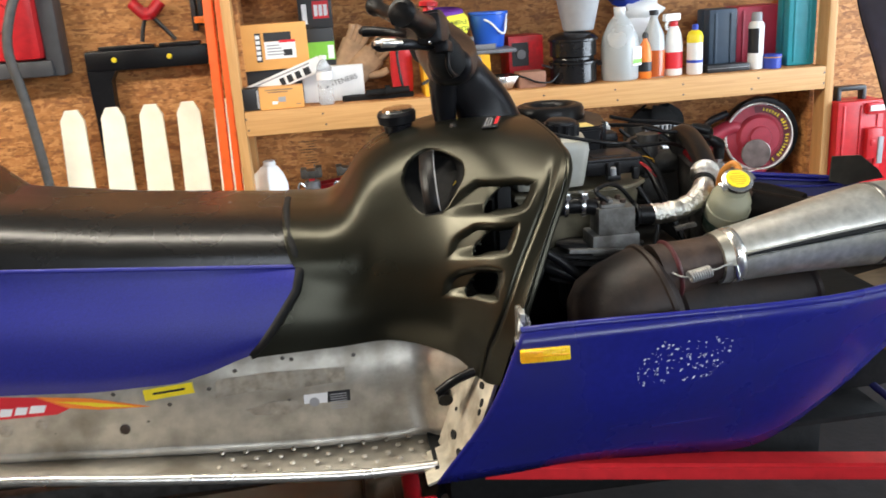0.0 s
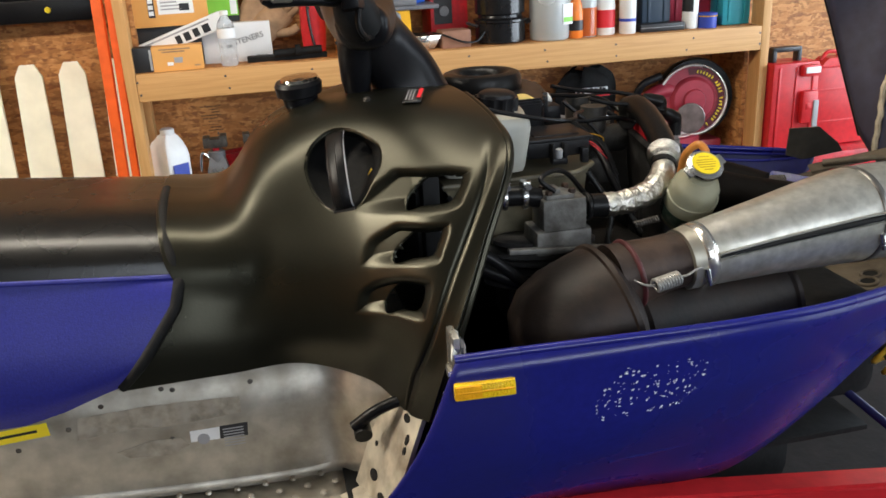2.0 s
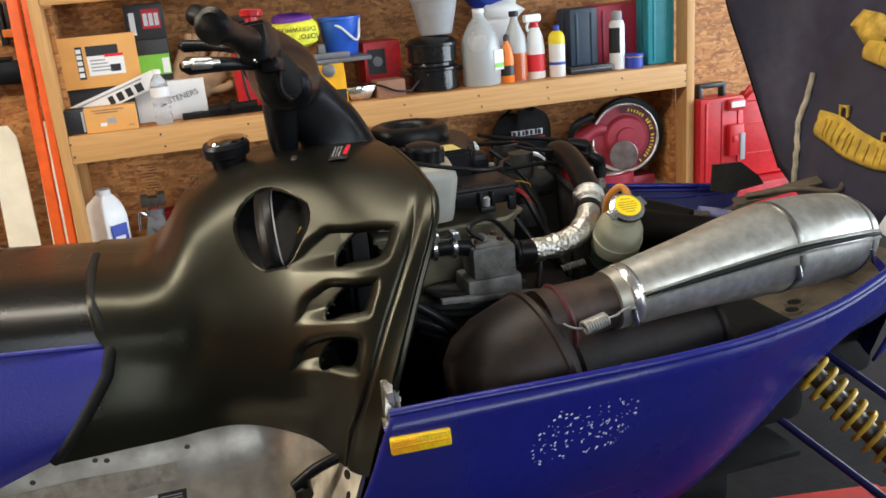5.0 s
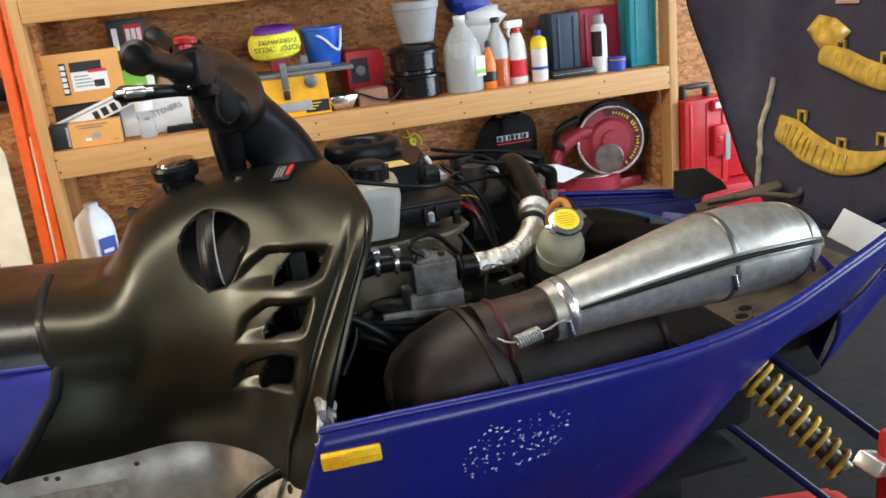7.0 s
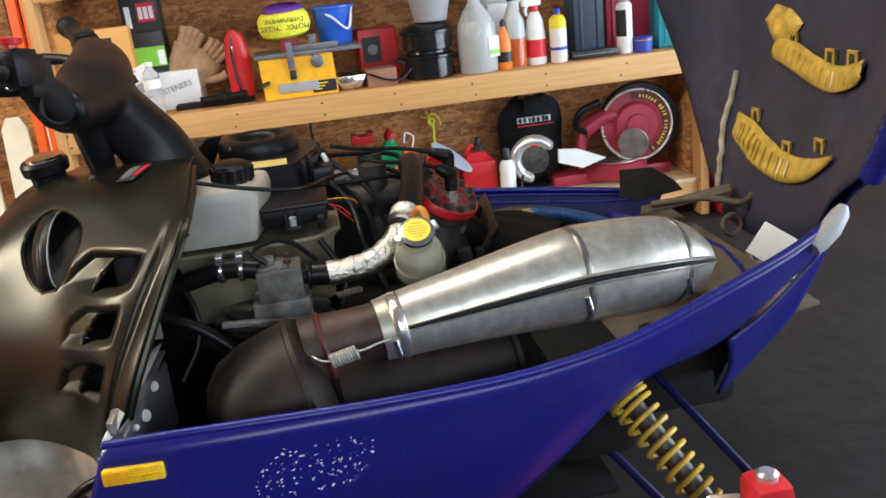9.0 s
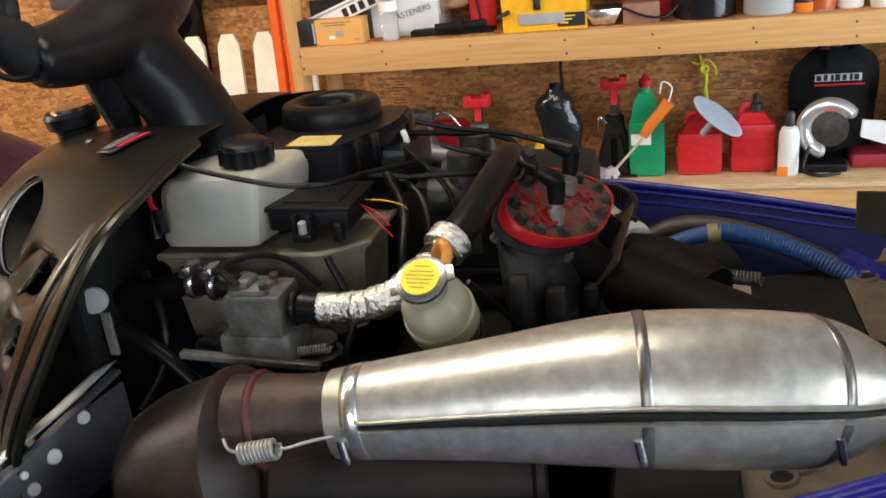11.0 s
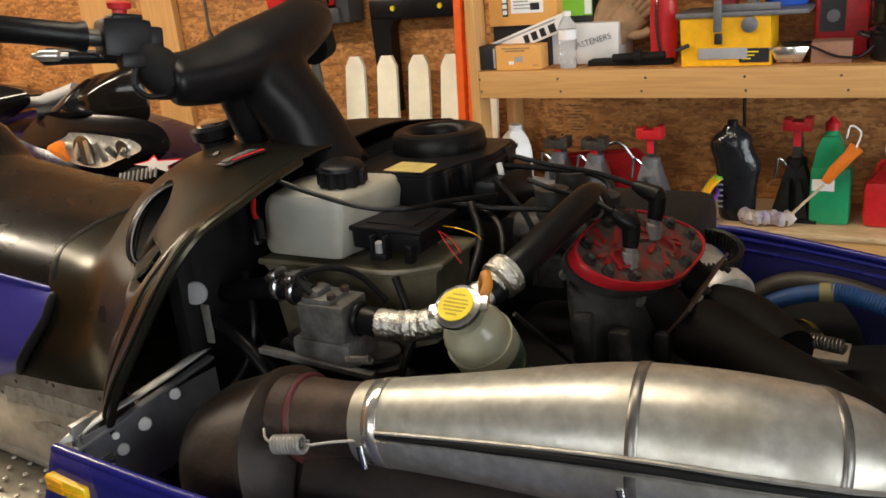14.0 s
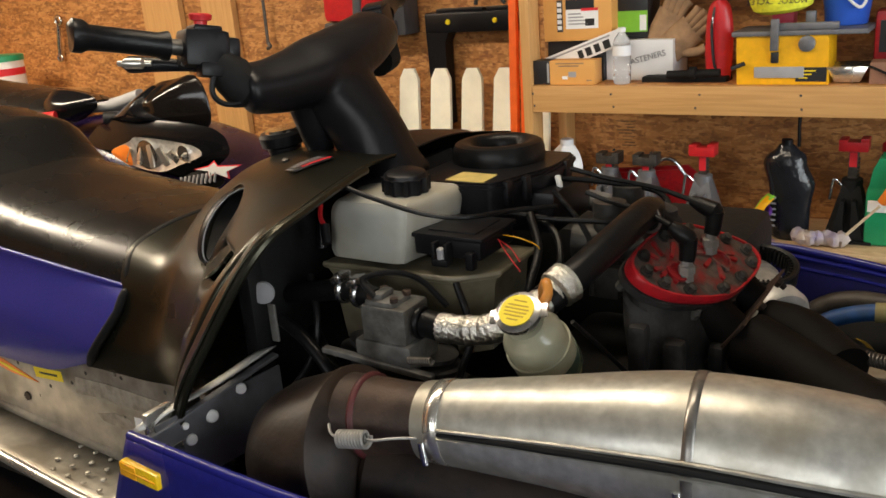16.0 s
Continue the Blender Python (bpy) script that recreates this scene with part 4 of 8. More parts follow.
for b, flip in ((bar, False), (bar2, True)):
    f = mirror if flip else (lambda p: p)
    spart("grip", f(GRIP), RUBBER, "black rubber grip with a flared end", b)
    spart("boot", f(BOOT), MATTE_BLACK, "", b)
    spart("switch_housing", f(SWITCH), SOFT_BLACK, "", b)
    spart("brake_lever", f(LEVER), SOFT_BLACK, "black lever with a bare metal blade", b)
    spart("lever_blade", f(hose([(-0.322, 1.371, 1.073), (-0.345, 1.358, 1.075), (-0.367, 1.351, 1.076)], [0.004] * 4 + [0.0075] * 9 + [0.004] * 4, 10)), ALU_BRIGHT, "", b)
for sx, sy, sz in ((-0.275, 1.415, 1.07), (-0.262, 1.43, 1.066), (-0.255, 1.43, 1.085)):
    spart("screw_head", lathe([(0.0035, 0), (0.0035, 0.003), (0.001, 0.004)], along((sx, sy - 0.03, sz), (sx + 0.2, sy - 0.4, sz + 0.02)), 8), STEEL, "", bar)
spart("throttle_cable", hose([(-0.24, 1.41, 1.065), (-0.245, 1.4, 1.03), (-0.235, 1.41, 1.012), (-0.222, 1.44, 1.01)], 0.004, 8), RUBBER, "", bar)
spart("kill_switch", lathe([(0.009, 0), (0.009, 0.012), (0.015, 0.013), (0.016, 0.02), (0.012, 0.022), (0.001, 0.022)], pose(-0.27, 1.42, 1.112, -6, 4)), RED_PLASTIC, "red push button", bar)
spart("steering_cover", tube([(-0.228, 1.6, 0.885), (-0.232, 1.59, 0.93), (-0.232, 1.575, 0.98), (-0.225, 1.56, 1.01)], [0.017, 0.024, 0.028, 0.024], 16), SOFT_BLACK, "", bar)

# ---- exhaust ----
AX = [(0.165, 1.258, 0.69), (0.3, 1.271, 0.703), (0.4, 1.281, 0.711), (0.47, 1.288, 0.714), (0.56, 1.304, 0.708), (0.62, 1.324, 0.697), (0.668, 1.345, 0.684), (0.69, 1.355, 0.677)]
AR = [0.044, 0.056, 0.067, 0.072, 0.072, 0.066, 0.044, 0.027]
AXS, ARS = spline(AX, 8), spline([[r] for r in AR], 8)[:, 0]
pipe = spart("exhaust_pipe", tube(AXS, ARS, 40), SHIELD, "dull scratched aluminium heat-shielded expansion pipe")


def pipe_side(i, lift=0.0, drop=0.0):
    """A point on the seam of the pipe, on the side that faces the rim."""
    d = AXS[min(i + 1, len(AXS) - 1)] - AXS[max(i - 1, 0)]
    out = np.cross((0, 0, 1.0), d)
    out = -out / np.linalg.norm(out) if out[1] > 0 else out / np.linalg.norm(out)
    a = radians(13) + drop
    return AXS[i] + (ARS[i] + lift) * (out * math.cos(a) + np.array((0, 0, 1.0)) * math.sin(a))


for i0, nm in ((1, "first"), (22, "middle"), (37, "last")):
    band = [AXS[i0] + (AXS[i0 + 1] - AXS[i0]) * t for t in (0.0, 0.6, 1.2)] if i0 > 1 else [AXS[1] + (AXS[3] - AXS[1]) * t for t in (0, 0.25, 0.5)]
    rr = np.interp(np.linspace(i0, i0 + (1.2 if i0 > 1 else 1.0), 3), range(len(ARS)), ARS) + 0.0012
    cl = thick(spart("hose_clamp", tube(band, rr, 44, False), ALU_BRIGHT if i0 == 1 else BAND, "worn steel band clamp", pipe), 0.0018)
    s = pipe_side(i0, 0.004, -0.45)
    spart("clamp_screw", joined(rod(s + np.array((-0.003, 0.002, 0.01)), s + np.array((0.001, 0.0, -0.01)), 0.0042, 10), rod(s + np.array((0.001, 0.0, -0.01)), s + np.array((0.002, 0.0, -0.015)), 0.0034, 6)), STEEL, "", pipe)
spart("shield_seam", tube([pipe_side(i, 0.0012) for i in range(2, len(AXS) - 4)], np.interp(np.arange(2, len(AXS) - 4), [2, 10, 30, 58], [0.002, 0.005, 0.004, 0.002]), 8), MATTE_BLACK, "dark gap between the shield halves", pipe)
spart("shield_edge", tube([pipe_side(i, 0.002, 0.09) for i in range(2, len(AXS) - 4)], 0.0022, 6), SHIELD, "", pipe)
spart("shield_edge", tube([pipe_side(i, 0.002, -0.1) for i in range(2, len(AXS) - 4)], 0.002, 6), SHIELD, "", pipe)
spart("stub_pipe", tube([(0.06, 1.255, 0.675), (0.1, 1.258, 0.68), (0.135, 1.26, 0.686), (0.17, 1.262, 0.69)], [0.05, 0.046, 0.041, 0.04], 28), RUSTY, "rusty brown stub pipe", pipe)
m = along((0.055, 1.258, 0.62), (0.155, 1.266, 0.645))
muf = spart("muffler", lathe([(0.001, -0.14), (0.03, -0.138), (0.06, -0.126), (0.083, -0.102), (0.096, -0.066), (0.101, -0.02), (0.102, 0), (0.106, 0.002), (0.106, 0.009), (0.101, 0.012), (0.09, 0.02), (0.062, 0.034), (0.001, 0.036)], m, 48), MUFFLER, "sooty brown muffler dome with a rolled seam")
spart("gasket_ring", torus(0.046, 0.006, along((0.088, 1.258, 0.678), (0.15, 1.262, 0.688)), 32, 10, 0.8), principled("dark_red_sealant", (0.07, 0.013, 0.014), 0.55, 0, 40, 0.3, 0.3, 80), "red sealant ring", muf)
can = spart("muffler_can", lathe([(0.02, 0), (0.075, 0.004), (0.082, 0.012), (0.082, 0.27), (0.086, 0.274), (0.086, 0.282), (0.076, 0.286), (0.001, 0.286)], along((0.075, 1.27, 0.585), (0.36, 1.33, 0.575)), 40), MUFFLER, "dark brown muffler body under the pipe")
spart("tension_spring", joined(coil((0.094, 1.187, 0.688), (0.13, 1.19, 0.694), 0.0085, 0.0022, 9), hose([(0.13, 1.19, 0.694), (0.142, 1.188, 0.697), (0.156, 1.198, 0.697), (0.172, 1.212, 0.694), (0.186, 1.22, 0.692)], 0.0016, 6), hose([(0.094, 1.187, 0.688), (0.08, 1.19, 0.69), (0.07, 1.2, 0.694)], 0.0016, 6)), ZINC, "pale exhaust spring", muf)
spart("tension_spring", coil((0.115, 1.3, 0.735), (0.15, 1.296, 0.742), 0.004, 0.0013, 10), DARK_STEEL, "", muf)

# ---- engine bay ----
tank = spart("oil_tank", joined(sheet([[(-0.045 + (x + 0.045) * k, 1.53 + (y - 1.53) * k, z) for x, y in closed_ring([(x0 + 0.004, 1.461), (x0 + 0.03, 1.459), (x1 - 0.03, 1.459), (x1 - 0.004, 1.462), (x1 + 0.004, 1.48), (x1 + 0.01, 1.6), (x0 - 0.01, 1.6), (x0 - 0.004, 1.48)], 6)] for x0, x1, z, k in ((-0.118, 0.0, 0.784, 0.9), (-0.118, 0.002, 0.786, 0.98), (-0.12, 0.004, 0.795, 1.0), (-0.113, 0.014, 0.852, 1.0), (-0.11, 0.014, 0.862, 0.985), (-0.106, 0.014, 0.869, 0.94), (-0.1, 0.02, 0.872, 0.8), (-0.1, 0.02, 0.873, 0.02))]), lathe([(0.034, 0), (0.03, 0.012), (0.028, 0.016)], pose(-0.022, 1.522, 0.862))), MILKY, "milky white oil tank")
gear = [((0.0345 if k % 4 < 2 else 0.031) * math.cos(2 * math.pi * k / 48), (0.0345 if k % 4 < 2 else 0.031) * math.sin(2 * math.pi * k / 48)) for k in range(48)]
cap_at = pose(-0.022, 1.522, 0.875, 3, 3)
spart("tank_cap", moved(prism(gear, "z", 0.0, 0.021), cap_at), SOFT_BLACK, "ribbed black screw cap", tank)
spart("cap_dome", lathe([(0.03, 0.02), (0.028, 0.026), (0.022, 0.029), (0.001, 0.03)], cap_at), SOFT_BLACK, "", tank)
TRAY = [(-0.128, 1.453), (0.07, 1.456), (0.088, 1.46), (0.13, 1.5), (0.13, 1.605), (-0.128, 1.605)]
STAINED = principled("stained_tank_plastic", (0.17, 0.15, 0.1), 0.35, 0, 14, 0.3, spec=0.6, grime=(0.06, 0.05, 0.03), grime_amount=0.85, grime_scale=17)
shelf_tray = spart("lower_tank", sheet([[(0.0 + (x - 0.0) * k, 1.53 + (y - 1.53) * k, z) for x, y in TRAY + TRAY[:1]] for k, z in ((0.1, 0.778), (1.0, 0.779), (1.02, 0.776), (1.02, 0.771), (0.98, 0.769), (0.94, 0.76), (0.9, 0.71), (0.86, 0.66), (0.1, 0.655))]), STAINED, "stained translucent lower tank", smooth=30)
spart("tank_flange", tube([(x * 1.01, 1.53 + (y - 1.53) * 1.01, 0.776) for x, y in TRAY[:5]], 0.0042, 8), STAINED, "", shelf_tray)
ecu = spart("control_box", joined(box(0.014, 0.118, 1.477, 1.572, 0.798, 0.826, 0.005), box(0.01, 0.122, 1.474, 1.575, 0.823, 0.83, 0.003), box(0.03, 0.104, 1.49, 1.56, 0.829, 0.832, 0.002)), SOFT_BLACK, "black control box with a flat lid")
spart("latch", joined(box(0.05, 0.055, 1.462, 1.478, 0.796, 0.822, 0.002), box(0.07, 0.075, 1.462, 1.478, 0.796, 0.822, 0.002), box(0.05, 0.075, 1.46, 1.478, 0.79, 0.8, 0.003)), SOFT_BLACK, "", ecu)
spart("latch", box(0.1, 0.112, 1.464, 1.478, 0.788, 0.812, 0.003), SOFT_BLACK, "", ecu)
spart("latch_bolt", lathe([(0.006, 0), (0.006, 0.014), (0.003, 0.016)], pose(0.0625, 1.468, 0.799)), GREY_PLASTIC, "", ecu)
spart("wire", hose([(0.118, 1.53, 0.812), (0.14, 1.52, 0.805), (0.155, 1.515, 0.79)], 0.0008, 6), RED_LABEL, "", ecu)
spart("wire", hose([(0.118, 1.54, 0.816), (0.145, 1.535, 0.816), (0.165, 1.54, 0.808), (0.17, 1.545, 0.8)], 0.0008, 6), YELLOW, "", ecu)
spart("wire", hose([(0.118, 1.525, 0.815), (0.14, 1.51, 0.8), (0.16, 1.505, 0.78)], 0.0008, 6), RED_LABEL, "", ecu)
AIRBOX = ring([(-0.05, 1.58), (-0.02, 1.577), (0.06, 1.583), (0.08, 1.592), (0.1, 1.65), (0.118, 1.71), (0.112, 1.79), (0.09, 1.806), (-0.04, 1.805), (-0.062, 1.79), (-0.062, 1.6)], 5)
airbox = spart("airbox", prism(AIRBOX, "z", 0.8, 0.862), SOFT_BLACK, "dusty black airbox with a round filter")
spart("airbox_lid", joined(*[prism([(0.025 + (a - 0.025) * k, 1.69 + (b - 1.69) * k) for a, b in AIRBOX], "z", z0, z1) for k, z0, z1 in ((1.03, 0.86, 0.866), (1.0, 0.866, 0.87), (0.97, 0.87, 0.8735))]), SOFT_BLACK, "", airbox)
for cx, cy in ((0.088, 1.615), (0.1, 1.65), (0.117, 1.755)):
    spart("lid_clip", box(cx - 0.004, cx + 0.006, cy - 0.009, cy + 0.009, 0.835, 0.872, 0.003), SOFT_BLACK, "", airbox)
spart("intake_box", box(0.02, 0.14, 1.66, 1.8, 0.78, 0.845, 0.012), SOFT_BLACK, "", airbox)
spart("filter_ring", lathe([(0.072, 0.0), (0.073, 0.012), (0.072, 0.026), (0.068, 0.033), (0.06, 0.036), (0.05, 0.035), (0.043, 0.03), (0.04, 0.02), (0.04, 0.004)], pose(0.012, 1.735, 0.868), 48), RUBBER, "black foam filter ring", airbox)
spart("filter_well", lathe([(0.04, 0), (0.04, 0.001)], pose(0.012, 1.735, 0.8755)), MATTE_BLACK, "", airbox)
spart("label", prism([(0.0, 1.59), (0.064, 1.588), (0.062, 1.636), (0.002, 1.64)], "z", 0.8735, 0.8742), principled("yellowed_label", (0.6, 0.47, 0.16), 0.5, 0, 30, 0.2), "faded yellow label", airbox)
spart("clip", hose([(0.124, 1.708, 0.858), (0.13, 1.702, 0.846), (0.127, 1.706, 0.832), (0.132, 1.698, 0.818)], 0.0048, 8), WHITE_PLASTIC, "white spring clip", airbox)

pump = spart("pump", box(0.0, 0.068, 1.362, 1.42, 0.715, 0.765, 0.005), CAST, "weathered cast pump block")
for dims in ((0.005, 0.05, 1.365, 1.41, 0.76, 0.772, 0.006), (0.014, 0.03, 1.37, 1.4, 0.77, 0.78, 0.004), (-0.012, 0.075, 1.358, 1.425, 0.68, 0.718, 0.006)):
    spart("pump_flange", box(*dims), CAST, "", pump)
for k, (x, y) in enumerate(((0.012, 1.373), (0.048, 1.373), (0.012, 1.402), (0.048, 1.402))):
    spart("bolt", lathe([(0.006, 0), (0.006, 0.006), (0.003, 0.007)], pose(x, y, 0.771), 6), RUSTY, "", pump)
brake = spart("cast_bracket", joined(*[moved(lathe([(r * 0.9, -0.005), (r, -0.002), (r, 0.004), (r * 0.92, 0.007)], None, 30), pose(0.02 + dx, 1.42, z, -6, 4) @ Matrix.Diagonal((1.25, 0.75, 1, 1))) for r, dx, z in ((0.066, 0.0, 0.684), (0.075, -0.006, 0.668), (0.071, 0.004, 0.654), (0.08, -0.004, 0.638), (0.078, 0.0, 0.62))], box(-0.05, 0.1, 1.39, 1.47, 0.56, 0.64, 0.012)), CAST_DARK, "ribbed greasy cast bracket under the pump")
spart("bracket_lip", moved(box(-0.08, 0.085, -0.012, 0.0, -0.004, 0.004, 0.002), pose(0.02, 1.362, 0.69, 0, 6, 4)), CAST, "", brake)
fit = spart("pump_hose", hose([(-0.17, 1.42, 0.735), (-0.11, 1.408, 0.752), (-0.06, 1.4, 0.765), (-0.03, 1.394, 0.768), (0.004, 1.392, 0.762)], 0.015, 14), RUBBER, "greasy black hose with steel clamps")
for q in ((-0.05, 1.398, 0.767), (-0.02, 1.393, 0.767)):
    spart("hose_clamp", joined(torus(0.0165, 0.0035, along(q, (q[0] + 0.03, q[1] - 0.003, q[2])), 24, 8, 1.4), box(q[0] - 0.006, q[0] + 0.006, q[1] - 0.017, q[1] + 0.005, q[2] + 0.015, q[2] + 0.026, 0.002), rod((q[0], q[1] - 0.024, q[2] + 0.02), (q[0], q[1] + 0.01, q[2] + 0.02), 0.005, 8)), STEEL, "worm drive clamp", fit)
spart("bleed_hose", hose([(0.02, 1.37, 0.776), (0.0, 1.375, 0.795), (0.03, 1.4, 0.8), (0.06, 1.42, 0.785), (0.09, 1.43, 0.75)], 0.004, 8), RUBBER, "", fit)
spart("coupling", joined(tube([(0.068, 1.388, 0.742), (0.082, 1.388, 0.742), (0.083, 1.388, 0.742), (0.112, 1.386, 0.74)], [0.013, 0.013, 0.018, 0.018], 18), torus(0.018, 0.004, along((0.077, 1.388, 0.742), (0.1, 1.388, 0.742)))), RUBBER, "black rubber coupling", pump)
sleeve = spline([(0.105, 1.387, 0.74), (0.15, 1.39, 0.742), (0.19, 1.40, 0.752), (0.222, 1.43, 0.771), (0.237, 1.458, 0.785), (0.242, 1.47, 0.789)], 10)
srad = 0.0185 + 0.0009 * np.sin(np.arange(len(sleeve)) * 2.3) + 0.0007 * np.sin(np.arange(len(sleeve)) * 0.9)
srad[38:] += 0.007
hos = spart("radiator_hose", hose([(0.226, 1.437, 0.773), (0.25, 1.487, 0.795), (0.265, 1.55, 0.813), (0.275, 1.61, 0.825), (0.279, 1.655, 0.829), (0.277, 1.685, 0.822)], 0.0205, 20), RUBBER, "thick black rubber hose")
spart("foil_wrap", tube(sleeve, srad, 20), FOIL, "crinkled foil heat wrap", hos)
spart("clamp", torus(0.02, 0.0022, along((0.282, 1.65, 0.822), (0.285, 1.665, 0.823))), BAND, "", hos)
bottle = spart("coolant_bottle", lathe([(0.03, -0.006), (0.036, 0.0), (0.039, 0.01), (0.0395, 0.052), (0.037, 0.058), (0.036, 0.064), (0.036, 0.076), (0.031, 0.086), (0.024, 0.092), (0.022, 0.1)], along((0.249, 1.408, 0.70), (0.243, 1.345, 0.79)), 32), COOLANT, "cloudy green-white coolant bottle")
spart("liquid", lathe([(0.0362, 0.001), (0.0393, 0.011), (0.0398, 0.03), (0.0396, 0.034)], along((0.249, 1.408, 0.70), (0.243, 1.345, 0.79)), 32), principled("dark_green_liquid", (0.06, 0.1, 0.075), 0.2, 0, 12, 0.3, spec=0.6, grime=(0.2, 0.24, 0.18), grime_amount=0.8, grime_scale=28), "dark liquid showing through the plastic", bottle)
spart("mould_band", torus(0.0382, 0.0016, along((0.249, 1.408, 0.70), (0.243, 1.345, 0.79)) @ pose(0, 0, 0.056), 36, 8), COOLANT, "", bottle)
mc = along((0.2425, 1.34, 0.797), (0.242, 1.333, 0.807))
spart("pressure_cap", joined(lathe([(0.024, -0.006), (0.027, 0), (0.027, 0.005), (0.02, 0.008), (0.001, 0.008)], mc, 36), moved(box(0.02, 0.034, -0.009, 0.009, 0, 0.004, 0.002), mc @ pose(0, 0, 0, 0, 0, 20)), moved(box(-0.034, -0.02, -0.009, 0.009, 0, 0.004, 0.002), mc @ pose(0, 0, 0, 0, 0, 20))), STEEL, "steel pressure cap with a yellow sticker", bottle)
spart("cap_sticker", lathe([(0.0205, 0.0082), (0.0205, 0.0092)], mc, 32), YELLOW_CAP, "yellow sticker", bottle)
bars = [moved(box(-w / 2, w / 2, -0.0009, 0.0009, 0.0092, 0.0095, 0), mc @ pose(0, y, 0)) for w, y in ((0.016, 0.012), (0.026, 0.006), (0.03, 0.0015), (0.028, -0.003), (0.024, -0.0075), (0.014, -0.0125))]
spart("sticker_print", joined(*bars), principled("sticker_print", (0.5, 0.33, 0.01), 0.5, 0, 40, 0.1), "", bottle)
spart("overflow_tube", hose([(0.255, 1.355, 0.792), (0.262, 1.372, 0.81), (0.255, 1.385, 0.82), (0.243, 1.40, 0.80), (0.24, 1.41, 0.76)], 0.006, 10), principled("amber_tube", (0.5, 0.2, 0.04), 0.3, 0, 20, 0.2), "amber plastic tube", bottle)

HM = pose(0.343, 1.675, 0.761, 8, 37, 0)
out = ring([(-0.065, -0.09), (-0.045, -0.117), (-0.012, -0.112), (0.024, -0.08), (0.062, -0.016), (0.072, 0.045), (0.07, 0.1), (0.05, 0.122), (0.012, 0.108), (-0.045, 0.055), (-0.066, -0.01)], 6)


def head_loft(levels):
    """The head's outline at several heights over its plane: (scale, height) pairs, drawn into one closed body."""
    P = [[tuple(HM @ Vector((a * k, b * k, h))) for a, b in list(out) + [out[0]]] for k, h in levels]
    V, F = sheet(P)
    n = len(out) + 1
    return V, F + [list(range(n - 1)), [(len(levels) - 1) * n + i for i in range(n - 1)]]


CYL = [(0.93, -0.016, 0.0), (1.03, -0.0175, 0.0), (1.035, -0.026, 0.0), (0.96, -0.028, -0.004), (0.93, -0.026, -0.02), (0.98, -0.024, -0.03), (1.0, -0.02, -0.06), (0.99, -0.016, -0.1), (0.95, -0.012, -0.14), (0.97, -0.01, -0.2), (0.97, -0.01, -0.28)]
P = [[tuple(HM @ Vector((a * k, b * k, h)) + Vector((0, 0, d))) for a, b in list(out) + [out[0]]] for k, h, d in CYL]
eng = spart("engine", sheet(P), CAST_DARK, "sooty two-stroke engine with a red cylinder head")
head = spart("cylinder_head", head_loft([(0.99, -0.016), (1.01, -0.014), (1.012, -0.004), (0.99, 0.001), (0.955, 0.001), (0.95, -0.003), (0.01, -0.003)]), RED_PAINT, "chipped red painted cylinder head", eng)
hr = random.Random(8)
RIBS = principled("chipped_red_metal", (0.3, 0.014, 0.018), 0.45, 0.2, 90, 0.3, 0.2, 160, grime=(0.12, 0.1, 0.085), grime_amount=1.0, grime_scale=48)
spart("head_deck", head_loft([(0.945, -0.0035), (0.945, -0.0015), (0.01, -0.0015)]), principled("bare_head_metal", (0.1, 0.08, 0.07), 0.5, 0.4, 90, 0.35, 0.3, 120, grime=(0.27, 0.012, 0.015), grime_amount=1.0, grime_scale=34), "oily bare metal deck", eng)
for c, d in (((-0.02, -0.052), 0.0), ((0.012, 0.04), 0.5)):
    for k in range(9):
        a = 2 * math.pi * k / 9 + d
        r0, r1 = 0.018, 0.04 + hr.uniform(-0.012, 0.008)
        spart("head_rib", moved(prism([(r0, -0.0022), (r1, -0.0035), (r1 + 0.003, 0.0), (r1, 0.0035), (r0, 0.0022)], "z", -0.002, 0.0022), HM @ pose(c[0], c[1], 0, 0, 0, math.degrees(a) + hr.uniform(-14, 14))), RIBS, "", eng)
    spart("plug_well", lathe([(0.016, -0.002), (0.0165, 0.003), (0.013, 0.0035), (0.012, 0.0)], HM @ pose(c[0] + 0.012, c[1] - 0.002, 0), 20), RIBS, "", eng)
for k in range(0, len(out), 6):
    bx, by = out[k] * 0.83
    spart("head_bolt", joined(moved(lathe([(0.0065, 0.0), (0.0065, 0.008), (0.004, 0.0095)], None, 6), HM @ pose(bx, by, 0)), moved(lathe([(0.0095, -0.002), (0.0095, 0.0012)], None, 14), HM @ pose(bx, by, 0))), GREASY, "", eng)
